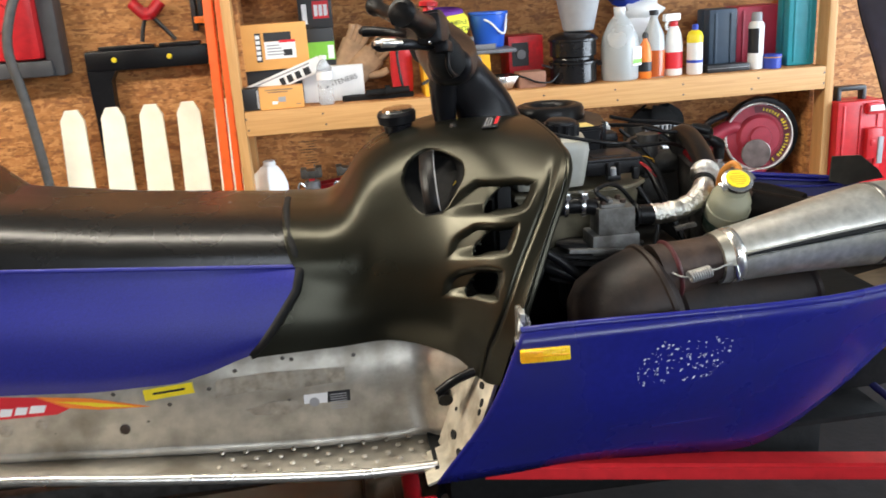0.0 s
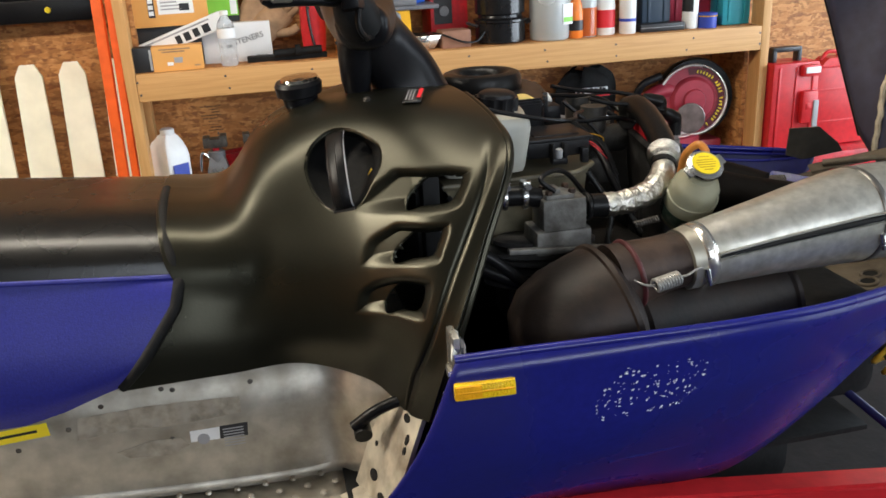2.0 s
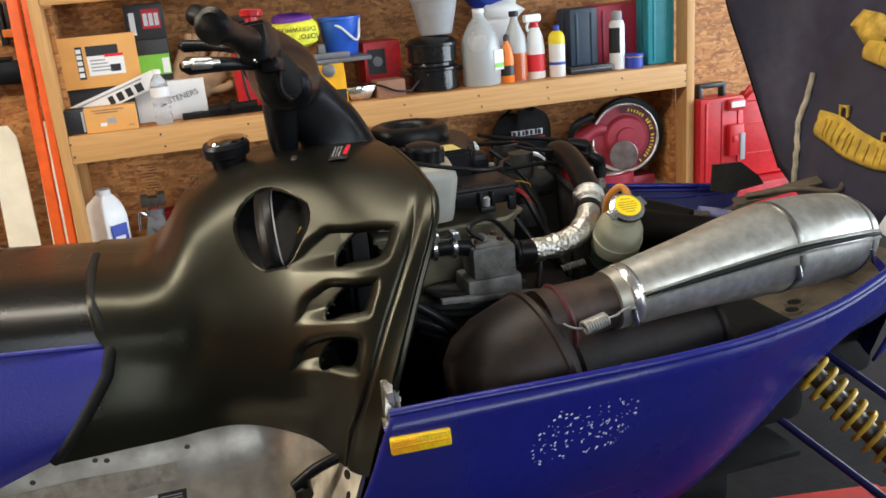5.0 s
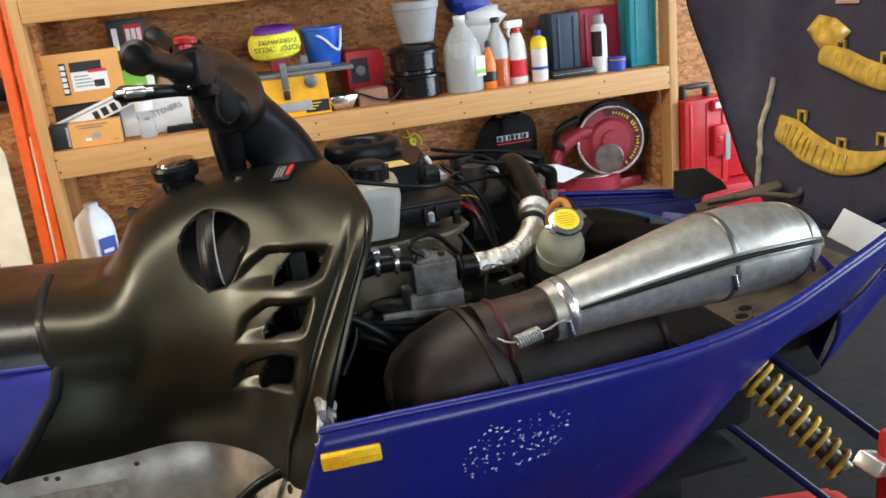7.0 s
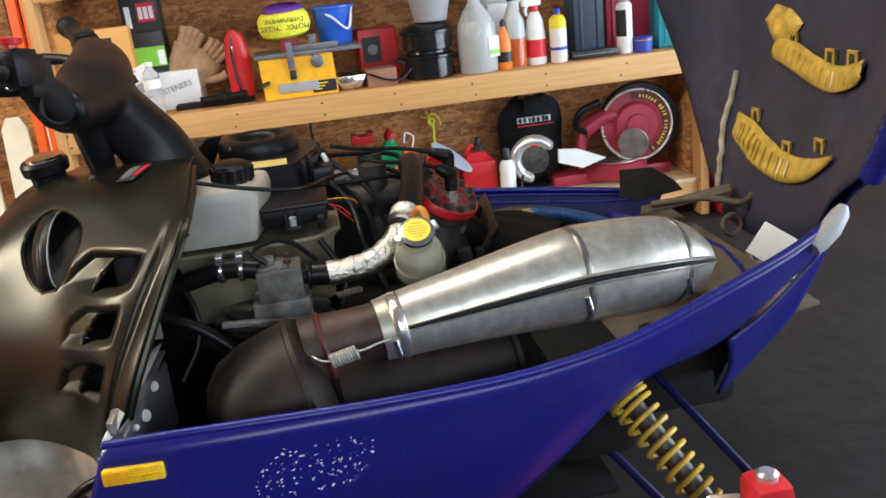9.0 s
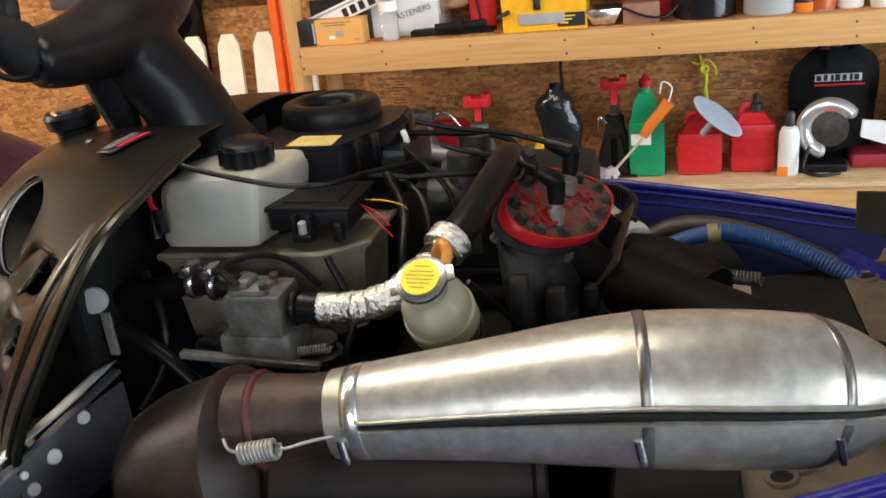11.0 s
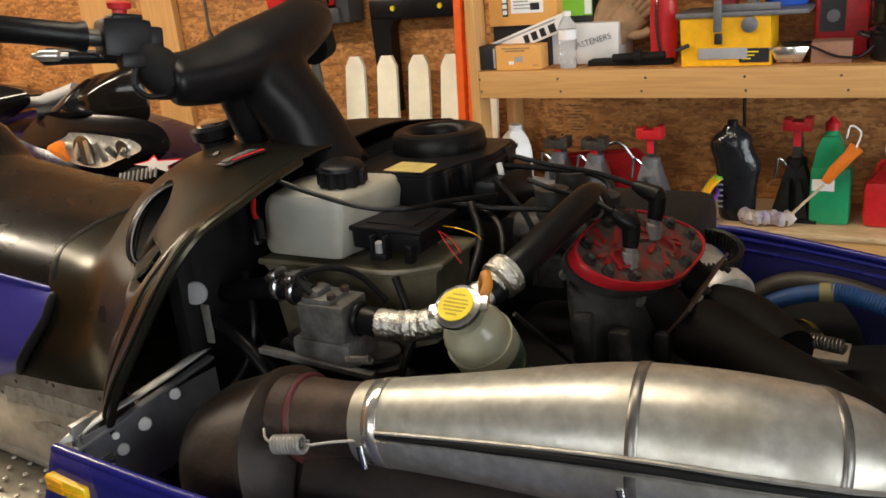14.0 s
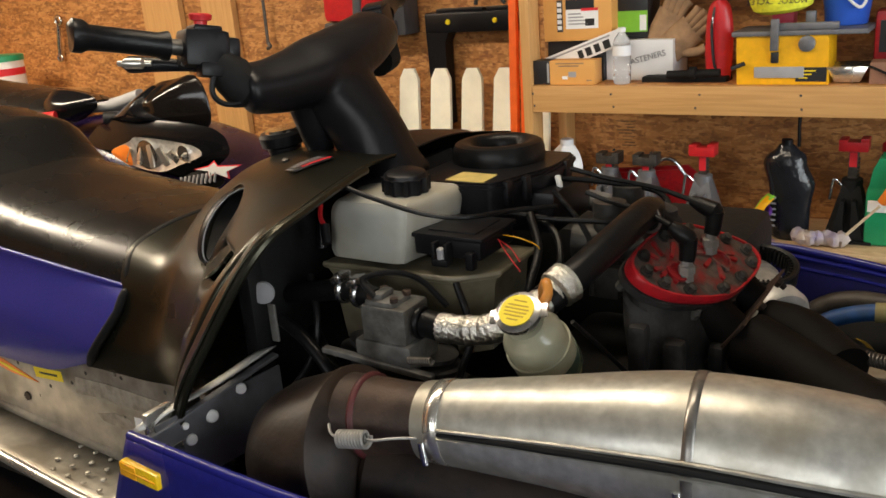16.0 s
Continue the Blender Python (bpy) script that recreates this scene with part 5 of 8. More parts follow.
for base, elbow, tip, end in ((Vector((0.343, 1.628, 0.753)), (0.001, 0.003, 0.052), (-0.022, 0.0, 0.069), Vector((0.19, 1.66, 0.85))), (Vector((0.352, 1.71, 0.766)), (0.004, 0.004, 0.054), (-0.03, 0.01, 0.066), Vector((0.14, 1.72, 0.868)))):
    plug = spart("spark_plug", lathe([(0.0095, -0.006), (0.0095, 0.004), (0.0115, 0.005), (0.0115, 0.015), (0.008, 0.017), (0.008, 0.026)], along(base, base + Vector((0, 0, 1))), 6), ZINC, "zinc plated spark plug", eng)
    b1, b2 = base + Vector(elbow), base + Vector(tip)
    spart("plug_boot", joined(tube([base + Vector((0, 0, 0.022)), base.lerp(b1, 0.6), b1], [0.0105, 0.0115, 0.0125], 14), tube([b1 + Vector((0.007, 0, -0.004)), b1, b1.lerp(b2, 0.6), b2], [0.009, 0.0135, 0.011, 0.007], 14)), RUBBER, "black plug boot", eng)
    spart("plug_lead", hose([b2, b2.lerp(end, 0.3) + Vector((0, 0.006, 0.002)), b2.lerp(end, 0.7) + Vector((0, 0.008, -0.003)), end], 0.0038, 8), RUBBER, "", eng)
# lugs, water jackets and ports cast on the cylinders
for dims in ((-0.055, -0.03, -0.126, -0.1, -0.1, -0.03, 0.008), (-0.012, 0.016, -0.118, -0.09, -0.13, -0.05, 0.01), (0.03, 0.052, -0.055, -0.025, -0.13, -0.075, 0.009), (0.04, 0.066, 0.01, 0.04, -0.12, -0.08, 0.009), (-0.072, -0.048, -0.06, -0.01, -0.15, -0.06, 0.01)):
    spart("casting_lug", moved(box(*dims), pose(0.343, 1.675, 0.735)), CAST_DARK, "", eng)
for a, b in ((-0.05, -0.108), (0.045, -0.052), (0.068, 0.03)):
    spart("stud_nut", moved(lathe([(0.0075, -0.04), (0.0075, -0.03), (0.0045, -0.029), (0.0045, -0.024)], None, 6), HM @ pose(a, b, 0)), CAST, "", eng)
spart("thermostat", joined(lathe([(0.024, 0), (0.024, 0.04), (0.014, 0.046)], pose(0.287, 1.69, 0.785)), rod((0.285, 1.665, 0.82), (0.3, 1.7, 0.8), 0.018, 14)), CAST_DARK, "", eng)
BM = along((0.376, 1.91, 0.655), (0.39, 1.885, 0.74))
belt = spart("drive_belt", sheet([[BM @ Vector((r * 1.1 * math.cos(a), r * math.sin(a), h)) for a in np.linspace(0, 2 * math.pi, 49)] for r, h in ((0.05, 0.0), (0.053, 0.002), (0.053, 0.03), (0.05, 0.032), (0.045, 0.03), (0.045, 0.002), (0.05, 0.0))]), RUBBER, "toothed black drive belt")
for k in range(40):
    spart("belt_tooth", moved(box(0.039, 0.046, -0.0016, 0.0016, 0.003, 0.029, 0), BM @ Matrix.Diagonal((1.1, 1, 1, 1)) @ pose(0, 0, 0, 0, 0, 9 * k)), RUBBER, "", belt)
spart("exhaust_flange", joined(moved(box(0.098, 0.102, -0.055, 0.12, -0.085, 0.004, 0.002), HM), *[moved(lathe([(0.008, 0), (0.008, 0.008), (0.005, 0.009), (0.005, 0.016)], None, 6), HM @ pose(0.102, b, h, 0, 90)) for b, h in ((0.105, -0.01), (0.03, -0.012), (-0.045, -0.06))]), RUSTY, "rusty exhaust flange with studs", eng)
for b in (-0.015, 0.075):
    spart("exhaust_port", moved(rod((0.05, b, -0.04), (0.098, b, -0.045), 0.03, 18), HM), SOOTY, "", eng)
man = spart("exhaust_manifold", hose([(0.42, 1.66, 0.655), (0.5, 1.62, 0.64), (0.58, 1.56, 0.635), (0.66, 1.5, 0.63), (0.72, 1.44, 0.64)], [0.044 - 0.0003 * k for k in range(33)], 20), SOOTY, "dark sooty exhaust manifold")
spart("manifold_branch", hose([(0.43, 1.72, 0.66), (0.48, 1.7, 0.66), (0.54, 1.64, 0.645)], 0.036, 18), SOOTY, "", man)
spart("manifold_spring", joined(coil((0.56, 1.67, 0.655), (0.6, 1.66, 0.655), 0.008, 0.002, 9), hose([(0.56, 1.67, 0.66), (0.545, 1.665, 0.67), (0.54, 1.65, 0.66)], 0.003, 6)), DARK_STEEL, "", man)
spart("drive_clutch", lathe([(0.02, 0), (0.115, 0.004), (0.12, 0.01), (0.12, 0.022), (0.112, 0.026), (0.02, 0.05), (0.001, 0.05)], along((0.5, 1.98, 0.48), (0.485, 1.9, 0.52)), 44), MATTE_BLACK, "dark round clutch behind the engine")
spart("starter_cover", lathe([(0.03, -0.004), (0.046, 0), (0.056, 0.006), (0.056, 0.02), (0.052, 0.024), (0.052, 0.1), (0.046, 0.108), (0.02, 0.112)], along((0.35, 1.93, 0.628), (0.43, 1.85, 0.608)), 36), BARE_METAL, "grey metal starter cover")
spart("air_duct", hose([(0.42, 1.99, 0.52), (0.45, 2.01, 0.57), (0.51, 2.015, 0.594), (0.6, 1.995, 0.592), (0.7, 1.95, 0.57), (0.79, 1.9, 0.53)], 0.018, 16), TAN_PIPE, "dusty tan curved tube")
HOSE_LINE = [(0.41, 1.89, 0.52), (0.47, 1.925, 0.585), (0.554, 1.942, 0.61), (0.62, 1.93, 0.606), (0.7, 1.9, 0.585), (0.78, 1.86, 0.55)]
bh = spart("coolant_hose", hose(HOSE_LINE, 0.0135, 14, 10), BLUE_HOSE, "ribbed blue hose")
line_pts = spline(HOSE_LINE, 16)[34:]
spart("hose_ribs", joined(*[torus(0.0135, 0.0018, along(a, b), 16, 6) for a, b in zip(line_pts[:-1], line_pts[1:])]), BLUE_HOSE, "", bh)
spart("tape_band", tube([(0.545, 1.941, 0.609), (0.565, 1.942, 0.61)], 0.0155, 14), principled("old_tape", (0.25, 0.21, 0.09), 0.6, 0, 30, 0.2), "old yellow tape", bh)
spart("pale_bracket", joined(box(0.53, 0.6, 1.77, 1.83, 0.575, 0.582, 0.002), box(0.53, 0.536, 1.77, 1.83, 0.55, 0.582, 0.002)), ALU, "pale metal bracket by the manifold")
for k, pts in enumerate(([(0.09, 1.6, 0.83), (0.16, 1.61, 0.822), (0.23, 1.63, 0.818), (0.28, 1.66, 0.8)], [(0.1, 1.72, 0.852), (0.18, 1.75, 0.842), (0.26, 1.77, 0.825), (0.3, 1.72, 0.79)], [(-0.15, 1.46, 0.9), (-0.088, 1.448, 0.898), (-0.022, 1.45, 0.88), (0.051, 1.46, 0.862), (0.096, 1.49, 0.854), (0.125, 1.56, 0.846), (0.161, 1.62, 0.838)], [(0.13, 1.62, 0.82), (0.17, 1.6, 0.8), (0.19, 1.56, 0.76), (0.19, 1.52, 0.7)], [(0.14, 1.66, 0.85), (0.2, 1.64, 0.79), (0.22, 1.6, 0.72)], [(0.27, 1.42, 0.76), (0.29, 1.45, 0.72), (0.31, 1.5, 0.66)])):
    spart("cable", hose(pts, (0.004, 0.0045, 0.0035, 0.005, 0.004, 0.003)[k], 8), RUBBER, "black cable")
spart("carburettor", joined(rod((0.16, 1.68, 0.77), (0.27, 1.7, 0.765), 0.026, 18), rod((0.21, 1.69, 0.72), (0.212, 1.692, 0.83), 0.024, 16), box(0.19, 0.235, 1.66, 1.71, 0.69, 0.74, 0.006)), GREASY, "greasy carburettor")
spart("carburettor", joined(rod((0.16, 1.77, 0.77), (0.27, 1.77, 0.765), 0.026, 18), rod((0.21, 1.77, 0.72), (0.212, 1.77, 0.835), 0.024, 16)), GREASY)
spart("frame_brace", joined(rod((0.0, 1.95, 0.725), (0.27, 1.93, 0.71), 0.016, 12), rod((-0.1, 1.9, 0.8), (0.25, 1.85, 0.76), 0.018, 12)), GREY_METAL, "dull metal cross brace")
# added black block: gives the bay's darkness where blue pan would show
spart("dark_bay_filler", box(-0.3, 0.37, 1.84, 2.06, 0.38, 0.735, 0.03), MATTE_BLACK, "black filler box, added to keep the engine bay dark")
spart("crankcase", box(0.12, 0.28, 1.44, 1.84, 0.38, 0.6, 0.03), MATTE_BLACK, "sooty crankcase")
spart("engine_mount", box(0.06, 0.13, 1.4, 1.5, 0.4, 0.62, 0.012), MATTE_BLACK, "greasy engine mount")
spart("red_clip", hose([(-0.125, 1.455, 0.865), (-0.115, 1.44, 0.85), (-0.105, 1.435, 0.84)], 0.0035, 8), RED_PLASTIC, "red wire")
spart("wire_plug", joined(tube([(-0.105, 1.435, 0.842), (-0.096, 1.425, 0.818)], 0.007, 10), tube([(-0.115, 1.44, 0.842), (-0.112, 1.432, 0.808)], 0.006, 10)), SOFT_BLACK, "black wire plugs")
for pts, r in (([(-0.15, 1.37, 0.72), (-0.1, 1.36, 0.7), (-0.05, 1.35, 0.66), (0.0, 1.34, 0.6)], 0.009), ([(-0.14, 1.42, 0.68), (-0.08, 1.38, 0.66), (0.0, 1.35, 0.62), (0.06, 1.34, 0.56)], 0.012), ([(-0.13, 1.42, 0.77), (-0.1, 1.39, 0.72), (-0.1, 1.37, 0.67), (-0.13, 1.35, 0.62)], 0.005), ([(0.1, 1.44, 0.78), (0.13, 1.42, 0.72), (0.12, 1.4, 0.66), (0.16, 1.38, 0.6)], 0.005), ([(0.13, 1.6, 0.83), (0.16, 1.56, 0.79), (0.17, 1.5, 0.74), (0.2, 1.46, 0.66)], 0.006), ([(0.22, 1.72, 0.82), (0.25, 1.7, 0.81), (0.27, 1.7, 0.79), (0.28, 1.74, 0.75)], 0.005)):
    spart("hose", hose(pts, r, 10), RUBBER, "greasy black hose")
# chassis behind the console: dark bulkhead, round grommet, bracket with holes
spart("bulkhead", joined(box(-0.19, -0.175, 1.36, 1.9, 0.38, 0.85, 0.004), box(-0.185, -0.16, 1.33, 1.36, 0.4, 0.83, 0.006)), MATTE_BLACK, "black bulkhead panel")
spart("grommet", lathe([(0.016, 0), (0.015, 0.004), (0.001, 0.006)], along((-0.155, 1.35, 0.765), (-0.1, 1.25, 0.78)), 20), GREY_PLASTIC, "grey plug")
br = spart("side_bracket", joined(moved(box(-0.1, 0.1, -0.0015, 0.0015, -0.1, 0.0, 0), pose(-0.165, 1.255, 0.655, 0, 0, 82)), moved(box(-0.11, 0.1, -0.008, 0.004, -0.002, 0.003, 0.001), pose(-0.168, 1.255, 0.657, 0, -8, 82))), GREY_METAL, "pale edged metal side bracket")
EDGE = spline([(-0.188, 1.15, 0.652), (-0.182, 1.175, 0.662), (-0.165, 1.26, 0.672), (-0.152, 1.345, 0.686)], 6)
strip = [[tuple(p + np.array((d, 0.02 * d / 0.012, -0.0008 * abs(d) / 0.008))) for d in (-0.011, -0.006, 0.0, 0.004)] for p in EDGE]
thick(spart("bracket_edge", sheet(strip), BARE_METAL, "bare bright metal edge", br), 0.002, 0)
spart("bracket_post", box(-0.158, -0.146, 1.356, 1.36, 0.69, 0.745, 0.001), ZINC, "", br)
# white discs painted for the lit floor showing through the bracket's holes
for y, z, r in ((1.2, 0.615, 0.008), (1.235, 0.632, 0.009), (1.195, 0.637, 0.005), (1.285, 0.65, 0.008), (1.18, 0.6, 0.006)):
    spart("lit_hole_disc", lathe([(r, 0), (r * 0.8, 0.003), (0.001, 0.003)], along((-0.1615 + (y - 1.255) * 0.139, y, z), (0.3, y - 0.25, z + 0.15)), 16), WHITE_PLASTIC, "", br)
spart("silver_tab", joined(box(-0.192, -0.183, 1.15, 1.19, 0.62, 0.672, 0.002), box(-0.195, -0.172, 1.15, 1.19, 0.603, 0.62, 0.003)), ALU_BRIGHT, "bright metal tab at the pan corner")
spart("pan_floor", box(-0.33, 0.5, 1.24, 2.0, 0.36, 0.37, 0.002), MATTE_BLACK)
spart("front_tray", moved(box(-0.22, 0.06, -0.12, 0.3, -0.003, 0.003, 0.002), pose(0.68, YC, 0.548, 0, -10)), MATTE_BLACK, "dark tray behind the pipe")
fp = spart("front_plate", joined(moved(box(-0.22, 0.06, -0.3, -0.121, -0.003, 0.003, 0.002), pose(0.68, YC, 0.55, 0, -10)), moved(box(0.061, 0.2, -0.3, 0.3, -0.003, 0.003, 0.002), pose(0.68, YC, 0.55, 0, -10)), moved(box(-0.003, 0.003, -0.28, 0.28, -0.08, 0.0, 0), pose(0.5, YC, 0.515))), DIRT_PLATE, "muddy brown front bulkhead plate with holes")
for x, y in ((0.62, 1.42), (0.7, 1.5), (0.76, 1.6), (0.8, 1.7), (0.82, 1.78), (0.77, 1.86), (0.6, 1.4)):
    z = 0.55 + (x - 0.68) * math.tan(radians(10)) + 0.004
    spart("hole", torus(0.015, 0.004, pose(x, y, z, 0, -10), 20, 6), DIRT_PLATE, "", fp)
    spart("hole_core", lathe([(0.013, 0), (0.013, 0.001)], pose(x, y, z + 0.0005, 0, -10), 16), MATTE_BLACK, "", fp)
fin = [(0.75, 0.70), (0.825, 0.697), (0.88, 0.655), (0.9, 0.63), (0.8, 0.62), (0.755, 0.635)]
spart("baffle_plate", moved(prism([(x, z - 0.66) for x, z in fin], "y", -0.002, 0.002), pose(0, 1.885, 0.66, 12)), DULL_PLATE, "dull bent metal baffle plate")
spart("hinge_bracket", joined(moved(box(-0.09, 0.1, -0.02, 0.02, -0.003, 0.003, 0.002), pose(0.86, 1.8, 0.635, 8, -14, -25)), hose([(0.8, 1.82, 0.63), (0.88, 1.75, 0.65), (0.94, 1.7, 0.645), (0.98, 1.72, 0.66)], 0.007), torus(0.02, 0.006, pose(0.92, 1.7, 0.6, 70, 20)), torus(0.018, 0.006, pose(0.93, 1.62, 0.56, 70, 20))), DIRT_PLATE, "muddy hood hinge bracket")
spart("white_plate", moved(box(-0.045, 0.045, -0.03, 0.03, -0.002, 0.002, 0.001), look((0.862, 1.42, 0.645), (0.1, 0.2, 1.1), 30)), WHITE_PLASTIC, "loose white plastic plate")

# ---- hood, tipped forward on its nose ----
NETH = [[(0.925, 2.1, 1.3), (0.925, 2.1, 1.08), (0.98, 2.075, 0.88), (1.0, 1.965, 0.64)], [(1.06, 1.96, 1.32), (1.05, 1.95, 1.09), (1.035, 1.93, 0.86), (0.98, 1.875, 0.6)], [(1.12, 1.79, 1.33), (1.07, 1.79, 1.1), (1.02, 1.79, 0.86), (0.95, 1.79, 0.59)], [(1.13, 1.62, 1.33), (1.08, 1.62, 1.1), (1.02, 1.62, 0.86), (0.94, 1.62, 0.59)], [(1.11, 1.45, 1.33), (1.06, 1.45, 1.1), (1.0, 1.45, 0.88), (0.93, 1.45, 0.65)], [(1.03, 1.3, 1.32), (0.99, 1.3, 1.09), (0.945, 1.31, 0.9), (0.91, 1.36, 0.74)], [(0.96, 1.2, 1.3), (0.93, 1.2, 1.06), (0.905, 1.23, 0.9), (0.9, 1.275, 0.8)]]
HS = np.array([spline(r, 7) for r in spline(np.array(NETH), 7)])
hood = thick(spart("hood", sheet(HS), HAZED_LINER, "open hood showing its matte black liner, lifted by painted haze"), 0.004, 1)
outer = HS + np.array((0.03, -0.004, 0.0))
thick(spart("hood_shell", sheet(outer), BLUE_PAINT, "glossy blue outer hood skin", hood), 0.004, 1)
spart("hood_edge", tube([p + np.array((0.014, -0.012, 0)) for p in HS[-1]], 0.017, 12), BLUE_PAINT, "rolled blue hood edge", hood)
spart("hood_edge", tube([p + np.array((0.014, 0.006, 0)) for p in HS[0]], 0.012, 10), MATTE_BLACK, "", hood)


def on_hood(y, z, lift=0.004):
    flat = HS.reshape(-1, 3)
    k = ((flat[:, 1] - y) ** 2 + (flat[:, 2] - z) ** 2).argsort()[:4]
    w = 1 / (1e-5 + (flat[k, 1] - y) ** 2 + (flat[k, 2] - z) ** 2)
    return np.array((float((flat[k, 0] * w).sum() / w.sum()) - lift, y, z))


def duct(centre, widths, tabs, ribs):
    """A moulded yellow air duct, curved, with ribs across it and mounting tabs."""
    pts = spline(centre, 10)
    n = len(pts)
    rows = []
    for i, (y, z) in enumerate(pts):
        d = pts[min(i + 1, n - 1)] - pts[max(i - 1, 0)]
        d /= np.hypot(*d)
        w = np.interp(i / (n - 1), np.linspace(0, 1, len(widths)), widths)
        nrm = np.array((-d[1], d[0]))
        rows.append([on_hood(y + nrm[0] * s * w, z + nrm[1] * s * w, 0.004 + 0.008 * (1 - s ** 4) + 0.003 * (abs(s) > 0.8)) for s in np.linspace(-1, 1, 11)])
    d = spart("air_duct_liner", sheet(rows), DUCT_YELLOW, "moulded yellow plastic hood duct", hood)
    thick(d, 0.002)
    for k in ribs:
        i = int(k * (n - 1))
        spart("duct_rib", tube([p + np.array((-0.002, 0, 0)) for p in rows[i][2:-2]], 0.0026, 6), DUCT_YELLOW, "", hood)
    for y, z in tabs:
        p = on_hood(y, z, 0.008)
        spart("mounting_tab", joined(box(p[0] - 0.003, p[0] + 0.003, y - 0.014, y - 0.008, z - 0.014, z + 0.01, 0.001), box(p[0] - 0.003, p[0] + 0.003, y + 0.008, y + 0.014, z - 0.014, z + 0.01, 0.001), box(p[0] - 0.003, p[0] + 0.003, y - 0.014, y + 0.014, z + 0.006, z + 0.012, 0.001)), DUCT_YELLOW, "", hood)


duct([(1.74, 0.938), (1.67, 0.926), (1.6, 0.91), (1.52, 0.903), (1.45, 0.918), (1.41, 0.935)], [0.02, 0.024, 0.024, 0.022, 0.02, 0.014], [(1.69, 0.957), (1.55, 0.94), (1.47, 0.945)], [0.15 + 0.06 * k for k in range(11)])
duct([(1.84, 0.77), (1.77, 0.763), (1.7, 0.742), (1.61, 0.732), (1.52, 0.748), (1.43, 0.79)], [0.03, 0.034, 0.032, 0.028, 0.02, 0.004], [(1.755, 0.808), (1.615, 0.768), (1.5, 0.795)], [0.12 + 0.055 * k for k in range(11)])
corners = [(1.805, 0.985), (1.775, 1.018), (1.72, 1.01), (1.675, 0.985), (1.7, 0.955), (1.75, 0.945)]
dv = [tuple((1 - s) * np.array(a) + s * np.array(b)) for a, b in zip(corners, corners[1:] + corners[:1]) for s in (0, 0.5)]
rows = [[on_hood(1.74 + (y - 1.74) * s, 0.983 + (z - 0.983) * s, 0.004 + 0.012 * (1 - s ** 4)) for y, z in list(dv) + [dv[0]]] for s in (1, 0.9, 0.6, 0.3, 0.02)]
spart("foam_pad", sheet(rows), principled("clear_yellow_pad", (0.55, 0.36, 0.06), 0.25, 0, 40, 0.4, 0.8, 60, coat=0.5), "crumpled yellow pad", hood)
spart("strap_edge", tube([on_hood(y, z, 0.006) for y, z in spline([(1.9, 0.875), (1.905, 0.82), (1.915, 0.76), (1.9, 0.7), (1.885, 0.62)], 6)], 0.007, 8), principled("torn_foam_edge", (0.4, 0.35, 0.26), 0.8, 0, 30, 0.4, 0.8, 60), "torn pale liner edge", hood)
spart("tape_patch", sheet([[on_hood(y, z, 0.004) for y in np.linspace(1.67, 1.735, 5)] for z in np.linspace(1.04, 1.14, 7)]), principled("brown_tape", (0.4, 0.29, 0.2), 0.3, 0, 20, 0.2, coat=0.4), "brown tape strip", hood)

# ---- suspension ----
for f, nm in ((lambda p: p, "near"), (mirror, "far")):
    arm = spart("trailing_arm", f(joined(*[prism([(-0.25, 0.392 - d), (0.66, 0.263 - d), (0.66, 0.228 + d), (-0.25, 0.362 + d)], "y", 1.2 - e, 1.24 + e) for d, e in ((0.0, 0.0), (0.007, 0.006))], box(0.615, 0.67, 1.05, 1.23, 0.2, 0.27, 0.014), box(0.615, 0.67, 1.03, 1.09, 0.16, 0.472, 0.014))), RED_PLASTIC, "red painted trailing arm")
    spart("spindle_cap", f(joined(lathe([(0.015, 0), (0.015, 0.01), (0.01, 0.014)], pose(0.642, 1.06, 0.47)), moved(box(-0.08, 0.02, -0.02, 0.02, -0.012, 0.012, 0.005), pose(0.615, 1.08, 0.415, 20, 28, 35)), rod((0.62, 1.04, 0.435), (0.62, 1.02, 0.435), 0.008, 10))), ALU_BRIGHT, "cast aluminium steering arm", arm)
    sh = spart("shock_absorber", f(joined(tube([(0.51, 1.31, 0.535), (0.525, 1.285, 0.512)], 0.03, 18), tube([(0.525, 1.285, 0.512), (0.605, 1.14, 0.372)], 0.016, 14))), DARK_STEEL, "shock absorber with a yellow coil spring")
    spart("spring", f(joined(coil((0.515, 1.3, 0.525), (0.534, 1.269, 0.495), 0.032, 0.0043, 5), coil((0.534, 1.269, 0.495), (0.606, 1.138, 0.371), 0.031, 0.0043, 9, R2=0.024))), YELLOW_SPRING, "yellow coil spring", sh)
    spart("shock_sleeve", f(tube([(0.56, 1.225, 0.453), (0.604, 1.145, 0.376)], 0.012, 12)), STEEL, "", sh)
    spart("radius_rod", f(rod((0.48, 1.36, 0.42), (0.64, 1.1, 0.26), 0.007)), BLUE_SHADED_DIRTY, "blue radius rod")
    spart("radius_rod", f(rod((0.6, 1.36, 0.5), (0.68, 1.09, 0.4), 0.0065)), BLUE_SHADED_DIRTY, "blue radius rod")
    spart("ski", f(joined(sheet([[(x, 1.0 + 0.12 * q, z + 0.012 * (1 - abs(2 * q - 1))) for q in np.linspace(0, 1, 5)] for x, z in spline([(0.35, 0.02), (0.5, 0.014), (0.75, 0.014), (0.9, 0.02)], 5)]), box(0.58, 0.74, 1.035, 1.085, 0.014, 0.17, 0.012))), MATTE_BLACK, "black plastic ski")
